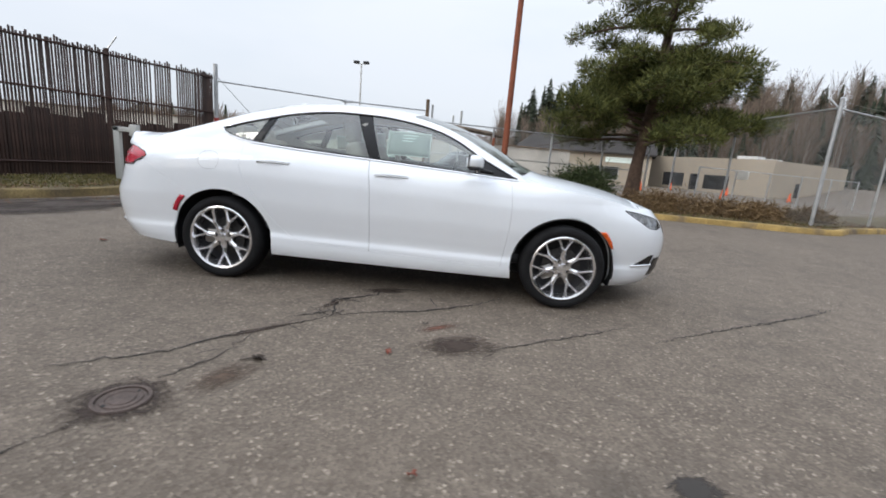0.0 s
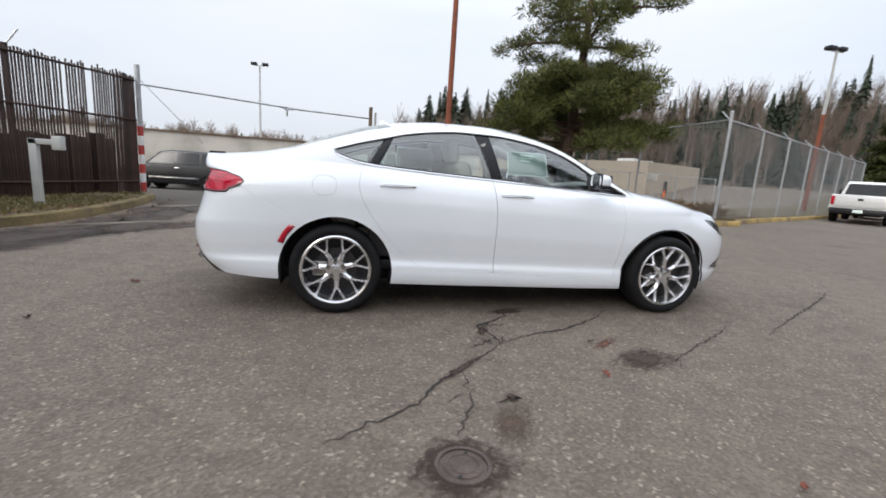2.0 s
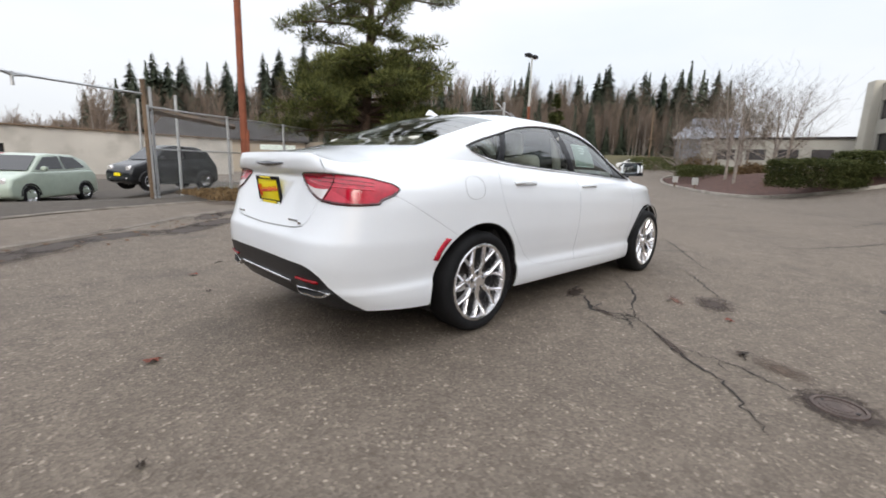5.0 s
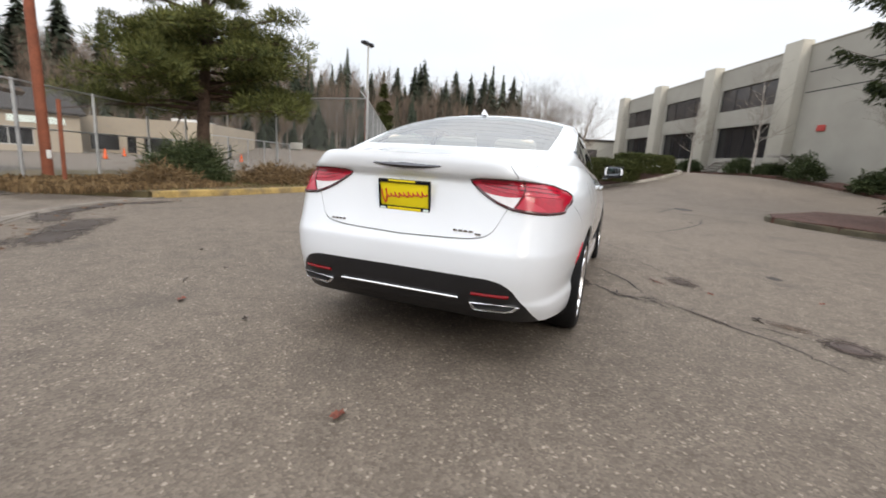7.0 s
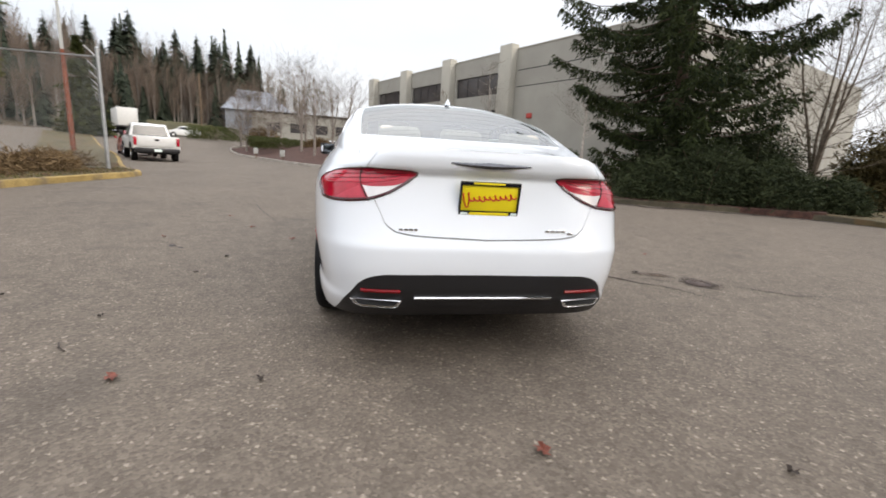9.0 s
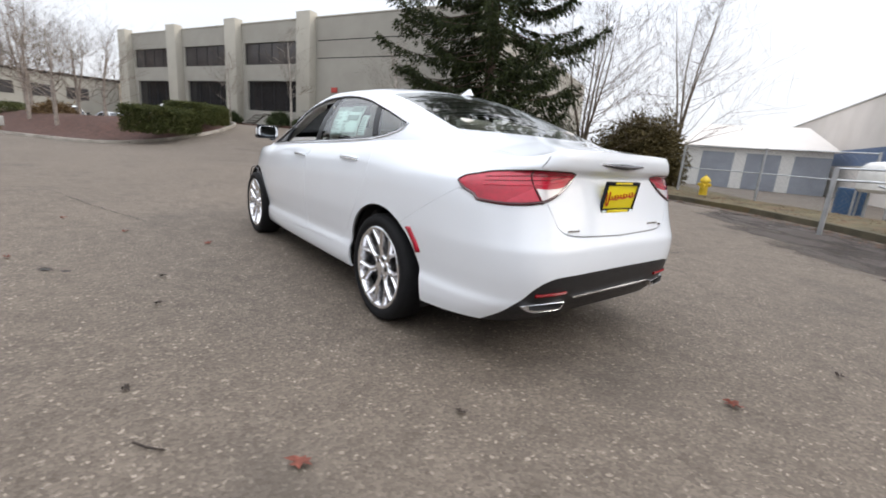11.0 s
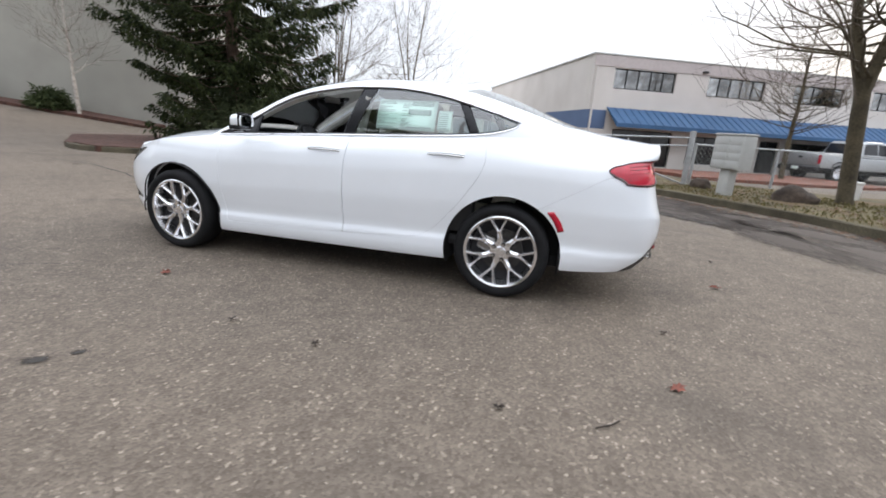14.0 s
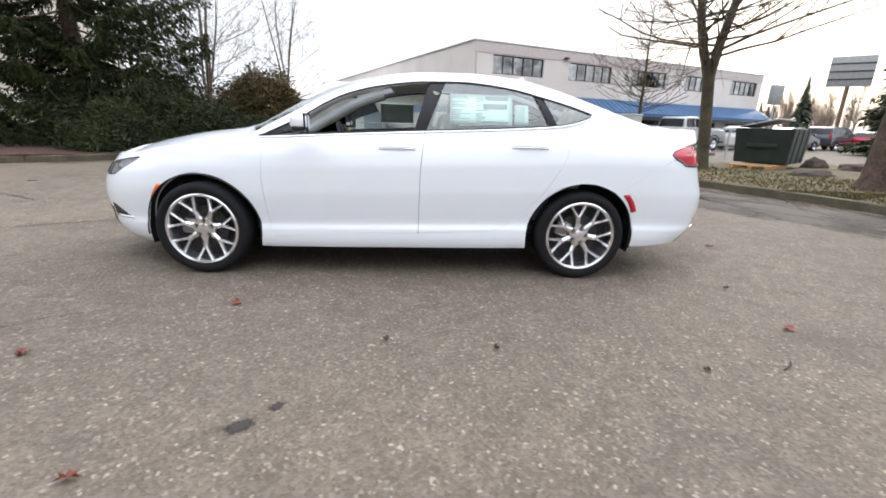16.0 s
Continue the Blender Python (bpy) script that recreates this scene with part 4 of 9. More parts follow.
# side marker reflectors
for side in (1, -1):
    for pts, mm, nm in ((((1.762, 0.505), (1.800, 0.505), (1.716, 0.640), (1.660, 0.640)), M["orange"], "side_marker"), (((-1.752, 0.52), (-1.792, 0.53), (-1.712, 0.660), (-1.668, 0.650)), M["lamp_red"], "side_reflector")):
        bm = bmesh.new()
        n = 8
        gr = []
        for i in range(n + 1):
            row = []
            for j in range(4):
                u, v = i / n, j / 3
                x = (pts[0][0] * (1 - v) + pts[1][0] * v) * (1 - u) + (pts[3][0] * (1 - v) + pts[2][0] * v) * u
                z = (pts[0][1] * (1 - v) + pts[1][1] * v) * (1 - u) + (pts[3][1] * (1 - v) + pts[2][1] * v) * u
                x += 0.010 * math.sin(math.pi * u) * (1 if x > 0 else -1)
                row.append((x, side * (shell_y(x, z) + 0.004 + 0.006 * math.sin(math.pi * u) * math.sin(math.pi * v)), z))
            gr.append(row)
        thicken(part(nm, outward(sheet(gr)), mm, car, "orange side marker" if x > 0 else "red side reflector"), 0.008)

# tail lamp inner pieces: clear section, light bar, dark rim and the seam of the lid
for side, lamp in ((1, tail_lamps[0]), (-1, tail_lamps[1])):
    def lamp_at(s, z, d):
        p, n = shell_point(s, z)
        return (p.x + n.x * d, side * (p.y + n.y * d), z)
    def seam_s(z):
        return 0.675 - 0.60 * (1.02 - z)
    gr = []
    for v in np.linspace(0.0, 1.0, 12):
        row = []
        for u in np.linspace(0.0, 1.0, 16):
            # from the inner tip to the seam, under the red upper band
            s = 0.435 + (0.655 - 0.435) * u
            f = 0.14 + 0.36 * u ** 0.6
            lo = LAMP_LOW(s) + 0.012
            hi = max(lo + 0.002, LAMP_LOW(s) * (1 - f) + LAMP_TOP(s) * f)
            z = lo + (hi - lo) * v
            row.append(lamp_at(min(s, seam_s(z) - 0.008), z, 0.004))
        gr.append(row)
    part("reversing_lens", outward(sheet(gr)), M["lamp_clear"], lamp, "clear reversing lens")
    # the clear piece runs on past the seam as a pale wedge
    gr = []
    for v in np.linspace(0.0, 1.0, 8):
        row = []
        for u in np.linspace(0.0, 1.0, 14):
            s = 0.60 + 0.16 * u
            lo = LAMP_LOW(s) + 0.014
            z = lo + (LAMP_TOP(s) - lo) * 0.50 * (1 - u) ** 0.8 * v + 0.001 * v
            row.append(lamp_at(max(s, seam_s(z) + 0.009), z, 0.003))
        gr.append(row)
    part("side_lens", outward(sheet(gr)), M["lamp_pale"], lamp, "pale pink lens wedge")
    low_edge = [lamp_at(s, LAMP_LOW(s) + 0.004, 0.001) for s in np.linspace(0.40, LAMP_S1 - 0.02, 40)]
    part("lower_rim", tube(low_edge, 0.0085, 6), M["lamp_rim"], lamp, "dark red lower edge", 60)
    for f0, s0 in ((0.56, 0.45), (0.70, 0.43), (0.83, 0.43)):
        pts = [lamp_at(s, LAMP_LOW(s) * (1 - f0) + LAMP_TOP(s) * f0, 0.001) for s in np.linspace(s0, LAMP_S1 - 0.14, 26)]
        part("light_bar", tube(pts, 0.0030 if f0 < 0.6 else 0.0018, 5), M["lamp_pale"] if f0 < 0.6 else M["lamp_rim"], lamp, "", 40)
    ring = [(s, LAMP_TOP(s)) for s in np.linspace(0.375, LAMP_S1, 40)] + [(s, LAMP_LOW(s)) for s in np.linspace(LAMP_S1, 0.375, 40)]
    part("lamp_rim", tube([lamp_at(s, z, 0.0) for s, z in ring], 0.0052, 5, True), M["lamp_rim"], lamp, "dark red rim", 60)
    part("lamp_seam", tube([lamp_at(seam_s(z), z, 0.002) for z in np.linspace(1.02, 0.868, 9)], 0.0028, 5), M["gap"], lamp)

# headlight inside
for side, lamp in ((1, head_lamps[0]), (-1, head_lamps[1])):
    g = SHELL if side > 0 else mirrored(SHELL)
    back = [[(p[0] - 0.022, p[1] - side * 0.018, p[2], p[3]) for p in row] for row in g]
    part("lamp_bowl", outward(sheet(back, lambda p: head_lamp_f(p) + 0.012)), M["reflector"], lamp, "bright reflector", 50)
    for s, r in ((0.50, 0.030), (0.60, 0.034)):
        p, n = shell_point(S_END - s, 0.725)
        bm = bmesh.new()
        bmesh.ops.create_uvsphere(bm, u_segments=20, v_segments=12, radius=r)
        part("projector", bm, M["steel"], lamp, "", 60, Matrix.Translation((p.x - 0.036, side * (p.y - 0.030), 0.725)))
    ring = [(s, HEAD_TOP(s)) for s in np.linspace(0.43, 0.79, 30)] + [(s, HEAD_LOW(s)) for s in np.linspace(0.79, 0.43, 30)]
    rim = []
    for s, z in ring:
        p, n = shell_point(S_END - s, z)
        rim.append((p.x - 0.002, side * (p.y - 0.002), z))
    part("lamp_rim", tube(rim, 0.004, 5, True), M["gloss_black"], lamp, "", 60)
    pts = []
    for s in np.linspace(0.80, 0.56, 14):
        q, n = shell_point(S_END - s, 0.36)
        pts.append((q.x + 0.003, side * (q.y + 0.003), 0.362))
    part("bumper_strip", tube(pts, 0.009, 6), M["chrome"], car, "chrome strip on the front bumper")

# licence plate with its frame; the dealer's script is a plain wavy stroke
px = rear_x(0, 0.90) - 0.006
plate = part("licence_plate", boxed((-0.012, -0.146, -0.075), (0.0, 0.146, 0.075), 0.004), M["yellow"], car, "yellow dealer plate with red script", 40, pose(px - 0.006, 0, 0.905, 0, -8, 0))
for lo, hi in (((-0.02, -0.154, 0.064), (0.0, 0.154, 0.082)), ((-0.02, -0.154, -0.084), (0.0, 0.154, -0.062)), ((-0.02, -0.154, -0.073), (0.0, -0.144, 0.073)), ((-0.02, 0.144, -0.073), (0.0, 0.154, 0.073))):
    part("plate_frame", boxed(lo, hi, 0.003), M["gloss_black"], plate)
for y0, y1, z0, z1 in ((-0.07, 0.09, 0.071, 0.081), (-0.10, 0.10, -0.082, -0.068)):
    part("frame_print", boxed((-0.022, y0, z0), (-0.019, y1, z1), 0.001), M["yellow"], plate)
for y0, y1, z0, z1 in ((0.110, 0.145, -0.08, -0.07), (-0.145, -0.115, -0.08, -0.068)):
    part("frame_print", boxed((-0.022, y0, z0), (-0.019, y1, z1), 0.001), M["paper"], plate)
script = []
for k in range(120):
    t = k / 119
    h = 0.040 if t < 0.13 else 0.015
    script.append((-0.015, 0.135 - 0.265 * t + 0.008 * math.sin(t * 62), -0.008 + 0.022 * t + h * math.sin(t * 62 + 0.9) * (0.75 + 0.25 * math.sin(t * 23))))
part("script", tube(script, 0.0035, 4), M["red"], plate, "red script stroke")
# winged emblem on the lid, small badges
ex = rear_x(0.1, 1.066) - 0.004
bm = bmesh.new()
for sgn in (1, -1):
    pts = [(ex - 0.004 + 0.012 * (t ** 2), sgn * 0.21 * t, 1.064 + 0.006 * t * t - 0.002) for t in np.linspace(0.0, 1, 14)]
    sweep(bm, pts, lambda q: 0.018 * (1 - 0.78 * q), 6)
part("emblem", bm, M["smoked"], car, "slim chrome winged emblem")
for y0, w, z in ((0.40, 0.095, 0.742), (-0.355, 0.115, 0.752), (-0.435, 0.035, 0.742)):
    xx = min(rear_x(y0 - w / 2, z), rear_x(y0 + w / 2, z))
    for q in range(4 if w > 0.05 else 1):
        yy = y0 + w / 2 - (q + 0.5) * w / (4 if w > 0.05 else 1)
        part("badge_bar", boxed((rear_x(yy, z) - 0.006, yy - w * 0.105 if w > 0.05 else yy - 0.016, z - 0.006), (rear_x(yy, z) + 0.004, yy + w * 0.105 if w > 0.05 else yy + 0.016, z + 0.006), 0.002), M["chrome"], car)
# rear lower trim: chrome bar, exhaust finishers, reflectors
pts = [(rear_x(y, 0.405) - 0.006, y, 0.402) for y in np.linspace(-0.36, 0.36, 31)]
part("chrome_bar", tube(pts, 0.0065, 6), M["chrome"], car, "thin chrome bar on the rear bumper")
for side in (1, -1):
    ring = []
    for y, z in ((0.42, 0.388), (0.655, 0.390), (0.676, 0.382), (0.645, 0.358), (0.61, 0.352), (0.462, 0.350), (0.440, 0.355)):
        ring.append((rear_x(y, 0.40) - 0.004, side * y, z))
    bm = bmesh.new()
    outer = [bm.verts.new((p[0] - 0.010, p[1], p[2])) for p in ring]
    inner_r = [bm.verts.new((p[0] + 0.03, p[1], p[2])) for p in ring]
    bm.faces.new(outer)
    for i in range(len(ring)):
        j = (i + 1) % len(ring)
        bm.faces.new((outer[i], outer[j], inner_r[j], inner_r[i]))
    bmesh.ops.recalc_face_normals(bm, faces=bm.faces[:])
    bmesh.ops.bevel(bm, geom=[e for e in bm.edges if all(v in outer for v in e.verts)], offset=0.004, segments=3, affect="EDGES")
    ex_ob = part("exhaust_finisher", bm, M["alloy"], car, "chrome exhaust finisher", 40)
    # black plate on the finisher's upper part, standing in for its shaded slot
    cy = sum(p[1] for p in ring) / len(ring)
    bm = bmesh.new()
    bm.faces.new([bm.verts.new((p[0] - 0.0125, cy + (p[1] - cy) * 0.87, 0.3750 + (p[2] - 0.371) * 0.62)) for p in ring])
    bmesh.ops.solidify(bm, geom=bm.faces[:], thickness=0.002)
    part("exhaust_mouth", bm, M["gap"], ex_ob)
    pts = [(rear_x(y, 0.44) - 0.003, side * y, 0.438) for y in np.linspace(0.43, 0.62, 12)]
    part("bumper_reflector", tube(pts, 0.009, 6), M["lamp_darkred"], car, "red reflector strip")
    # mud flap ahead of the rear reflector
    part("mud_guard", boxed((-1.80, side * 0.70, 0.24), (-1.775, side * 0.855, 0.46), 0.01), M["black_trim"], car)

# cabin
part("cabin_floor", boxed((-1.6, -0.74, 0.30), (1.2, 0.74, 0.40), 0.05), M["interior"], car)
part("dashboard", boxed((0.55, -0.72, 0.60), (1.12, 0.72, 0.985), 0.08), M["interior"], car)
part("parcel_shelf", boxed((-1.95, -0.68, 0.98), (-1.42, 0.68, 1.03), 0.02), M["interior"], car)
part("centre_console", boxed((-0.5, -0.12, 0.40), (0.62, 0.12, 0.72), 0.05), M["interior"], car)
for side in (1, -1):
    part("door_trim", boxed((-1.15, side * 0.72, 0.42), (0.86, side * 0.80, 0.99), 0.03), M["interior"], car)


def rounded_slab(w, d, h, puff):
    bm = bmesh.new()
    bmesh.ops.create_cube(bm, size=1.0, matrix=Matrix.Diagonal((d, w, h, 1)))
    bmesh.ops.bevel(bm, geom=bm.edges[:], offset=puff, segments=4, profile=0.6, affect="EDGES")
    return bm


for side in (1, -1):
    seat = part("front_seat", rounded_slab(0.52, 0.52, 0.16, 0.06), M["seat"], car, "light beige leather seat", 40, pose(-0.02, side * 0.37, 0.55))
    part("backrest", rounded_slab(0.50, 0.14, 0.64, 0.06), M["seat"], seat, "", 40, pose(-0.30, 0, 0.33, 0, -18, 0))
    part("headrest", rounded_slab(0.26, 0.10, 0.19, 0.045), M["seat"], seat, "", 40, pose(-0.45, 0, 0.725, 0, -12, 0))
bench = part("rear_bench", rounded_slab(1.32, 0.55, 0.18, 0.06), M["seat"], car, "light beige rear bench", 40, pose(-1.05, 0, 0.53))
part("backrest", rounded_slab(1.32, 0.16, 0.62, 0.06), M["seat"], bench, "", 40, pose(-0.38, 0, 0.33, 0, -24, 0))
for y in (-0.40, 0.0, 0.40):
    part("headrest", rounded_slab(0.27, 0.10, 0.15, 0.045), M["seat"], bench, "", 40, pose(-0.55, y, 0.66, 0, -16, 0))
ang = [2 * math.pi * k / 28 for k in range(28)]
wheel_m = pose(0.40, 0.37, 0.93, 0, -65, 0)
ring = [wheel_m @ Vector((0.185 * math.cos(a), 0.185 * math.sin(a), 0)) for a in ang]
sw = part("steering_wheel", tube(ring, 0.016, 8, True), M["interior"], car)
part("wheel_boss", boxed((-0.17, -0.07, -0.02), (0.17, 0.07, 0.03), 0.02, wheel_m), M["interior"], sw)
part("rear_view_mirror", boxed((0.40, -0.13, 1.305), (0.425, 0.13, 1.365), 0.012), M["interior"], car)
# light lining under the roof and along the front pillars
liner = [[(p[0], p[1] * 0.96, p[2] - 0.028, p[3]) for p in row] for row in CROWN]
both("headliner", liner, M["liner"], car, [neg(windshield_f), neg(backlight_f), lambda p: 0.55 - p[0], lambda p: p[0] + 1.4], "", 0)
for side in (1, -1):
    pts = [(x, side * (edge_y(x) - RAIL_IN(x) - 0.035), Z_RAIL(x) - 0.03) for x in np.linspace(0.98, 0.2, 16)]
    part("pillar_lining", tube(pts, 0.036, 8), M["liner"], car)
    pts = [(x, side * 0.70, z) for x, z in ((-0.20, 0.95), (-0.235, 1.15), (-0.29, 1.33))]
    part("pillar_lining", tube(pts, 0.035, 8), M["liner"], car)


def side_sheet(name, side, x0, x1, z0, z1, mm, label, d=0.014):
    """A paper sheet stuck inside a side window."""
    gr = [[(x0 + (x1 - x0) * u, side * (wall_y(x0 + (x1 - x0) * u, z0 + (z1 - z0) * v) - d), z0 + (z1 - z0) * v) for v in np.linspace(0, 1, 6)] for u in np.linspace(0, 1, 8)]
    return thicken(part(name, sheet(gr), mm, car, label), 0.001)


# price sheets on the rear left window
sh = side_sheet("price_sheet", 1, -0.385, -0.83, 1.115, 1.325, M["paper"], "pale printed price sheet in the window")
rng = random.Random(5)
for k in range(16):
    z = 1.305 - 0.0115 * k
    for x0, x1 in ((-0.395, -0.395 - 0.05 - 0.10 * rng.random()), (-0.57, -0.60 - 0.06 * rng.random())):
        if rng.random() < 0.85:
            ob = side_sheet("print_line", 1, x0, x1, z, z + 0.0045, M["ink"], "", 0.0128)
            ob.parent = sh
for x0, x1, z0, z1 in ((-0.62, -0.79, 1.225, 1.262), (-0.64, -0.80, 1.285, 1.312), (-0.62, -0.80, 1.13, 1.142), (-0.40, -0.56, 1.118, 1.126)):
    side_sheet("print_block", 1, x0, x1, z0, z1, M["ink"], "", 0.0128).parent = sh
sh2 = side_sheet("notice_sheet", 1, -0.845, -0.945, 1.125, 1.262, M["paper"], "small printed sheet in the window")
for k in range(8):
    side_sheet("print_line", 1, -0.853, -0.92, 1.14 + 0.014 * k, 1.145 + 0.014 * k, M["ink"], "", 0.0128).parent = sh2
# notice with a white border on the front right window
for x0, x1, z0, z1 in ((-0.085, 0.255, 1.105, 1.112), (-0.085, 0.255, 1.285, 1.292), (-0.085, -0.078, 1.105, 1.292), (0.248, 0.255, 1.105, 1.292)):
    side_sheet("notice_border", -1, x0, x1, z0, z1, M["paper"], "white border of a window notice")
side_sheet("notice_sheet", -1, -0.078, 0.248, 1.112, 1.285, M["ink"], "grey-green window notice", 0.015)
for k in range(3):
    side_sheet("print_line", -1, 0.03, 0.15 - 0.02 * k, 1.262 - 0.022 * k, 1.27 - 0.022 * k, M["paper"], "", 0.0135)

# ---- ground: one sheet, rising towards the office building and the wooded hill ----
U, V = Vector((0.916, 0.401, 0)), Vector((-0.401, 0.916, 0))


def ground_z(x, y):
    z = 1.45 * smooth(13, 29, x) * smooth(2.5, -5.0, y)
    d = 0.75 * x + 0.66 * y
    z += 9.0 * smooth(64, 116, d)
    z += 1.5 * smooth(36, 60, d) * smooth(28, 42, x)
    z -= 0.40 * smooth(10.5, 15.0, y) * smooth(2.0, -2.5, x) * smooth(24, 18, y)
    return z - 0.25 * smooth(20, 45, y) * smooth(25, 0, x)


bm = bmesh.new()
xs = [-600, -300, -150, -80] + list(range(-40, -16, 2)) + list(range(-16, 26)) + list(range(26, 61, 2)) + list(range(66, 150, 8)) + [200, 300, 600]
bm = sheet([[(x, y, ground_z(x, y)) for y in xs] for x in xs])
bmesh.ops.recalc_face_normals(bm, faces=bm.faces[:])
for f in bm.faces:
    c = f.calc_center_median()
    if 0.75 * c.x + 0.66 * c.y > 66 or abs(c.x) > 150 or abs(c.y) > 150:
        f.material_index = 1
tagged(link_mesh("ground", bm, [M["asphalt"], M["hill"]]), "worn grey asphalt yard with cracks", "ground", "", "structure")


LOT = ((-5.5, 5.6), (-3.6, 7.5), (-2.0, 8.55), (0.2, 9.55), (0.6, 12.5), (6.0, 16.2), (2.0, 24.0), (-8.0, 21.5), (-15.0, 16.5), (-9.5, 9.5), (-6.3, 8.0))


def in_lot(p):
    """Distance to the lot's edge, positive inside."""
    best, inside = 99.0, False
    for (ax, ay), (bx, by_) in zip(LOT, LOT[1:] + LOT[:1]):
        t = min(1.0, max(0.0, ((p[0] - ax) * (bx - ax) + (p[1] - ay) * (by_ - ay)) / ((bx - ax) ** 2 + (by_ - ay) ** 2)))
        best = min(best, math.hypot(p[0] - ax - t * (bx - ax), p[1] - ay - t * (by_ - ay)))
        if (ay > p[1]) != (by_ > p[1]) and p[0] < ax + (bx - ax) * (p[1] - ay) / (by_ - ay):
            inside = not inside
    return best if inside else -best


bm = sheet([[(x, y, ground_z(x, y) + 0.012) for y in range(4, 26)] for x in range(-16, 8)], in_lot)
bmesh.ops.recalc_face_normals(bm, faces=bm.faces[:])
tagged(link_mesh("lot_pavement", bm, M["dark_asphalt"]), "dark damp asphalt of the car lot", "pavement", "", "structure")


def spline(pts, step=0.35):
    """A smooth run of points through (x, y) corners."""
    p = [Vector((*q, 0)) for q in pts]
    out = []
    for i in range(len(p) - 1):
        a, b, c, d = p[max(i - 1, 0)], p[i], p[i + 1], p[min(i + 2, len(p) - 1)]
        n = max(2, int((c - b).length / step))
        for k in range(n):
            t = k / n
            out.append(0.5 * ((2 * b) + (c - a) * t + (2 * a - 5 * b + 4 * c - d) * t * t + (3 * b - a - 3 * c + d) * t ** 3))
    return out + [p[-1]]


def strip(name, pts, prof, material, label, category="kerb", lift=ground_z):
    """A kerb or gutter: a cross-section of (across, up) swept along the ground."""
    run = spline(pts)
    bm = bmesh.new()
    rows = []
    rng = random.Random(len(run))
    for i, p in enumerate(run):
        t = (run[min(i + 1, len(run) - 1)] - run[max(i - 1, 0)]).normalized()
        n = Vector((-t.y, t.x, 0))
        j = rng.uniform(-0.008, 0.008)
        rows.append([bm.verts.new((p + n * (a + j)) + Vector((0, 0, h + lift(p.x, p.y) + (rng.uniform(-0.006, 0.006) if h > 0 else 0)))) for a, h in prof])
    for i in range(len(rows) - 1):
        for j in range(len(prof) - 1):
            bm.faces.new((rows[i][j], rows[i][j + 1], rows[i + 1][j + 1], rows[i + 1][j]))
    bmesh.ops.recalc_face_normals(bm, faces=bm.faces[:])
    return thing(name, bm, material, label, category, "", "structure")


KERB = [(-0.10, -0.05), (-0.09, 0.0), (-0.075, 0.12), (-0.055, 0.14), (0.055, 0.145), (0.075, 0.13), (0.08, -0.05)]
NORTH = [(1.6, 7.85), (3.5, 7.62), (6.3, 7.45), (9.3, 7.15), (10.3, 7.35), (11.1, 8.05), (13.6, 9.4), (17.5, 11.35), (24, 14.7), (33, 19.8), (44, 26.5)]
SOUTH = [(-7.2, 0.4), (-7.25, -1.1), (-6.95, -2.5), (-6.45, -3.7), (-5.85, -4.95), (-4.95, -6.1), (-3.5, -7.8), (-0.6, -10.5), (2.9, -12.1), (4.9, -11.5), (6.3, -9.8), (7.3, -7.5), (8.5, -6.1), (10.2, -5.2), (11.9, -5.6), (14.5, -7.6)]
WEST = [(-7.2, 0.4), (-6.7, 1.2), (-6.15, 2.1), (-5.75, 3.0), (-5.6, 4.2), (-5.75, 6.0), (-6.05, 7.4)]
strip("kerb_north", NORTH, KERB, M["kerb_yellow"], "faded yellow-painted concrete kerb")
strip("kerb_south", SOUTH, KERB, M["kerb_mossy"], "weathered concrete kerb edged with leaves")
strip("kerb_west", WEST, KERB, M["kerb_worn"], "worn yellow kerb by the fence")
APRON = [(-5.45, 2.6), (-4.3, 3.75), (-2.5, 5.15), (-0.9, 6.75), (0.5, 7.5), (1.8, 7.75)]
strip("gutter", APRON, [(-0.14, -0.02), (-0.12, 0.010), (-0.05, 0.002), (-0.04, 0.020), (0.04, 0.024), (0.05, 0.003), (0.12, 0.012), (0.14, -0.02)], M["gutter"], "low concrete gutter across the gateway", "gutter")
strip("gutter", [(-5.3, 5.7), (-3.6, 7.55), (-2.0, 8.6), (0.2, 9.6)], [(-0.10, -0.02), (-0.08, 0.02), (0.0, 0.035), (0.08, 0.02), (0.10, -0.02)], M["gutter"], "low concrete threshold under the gate", "gutter")


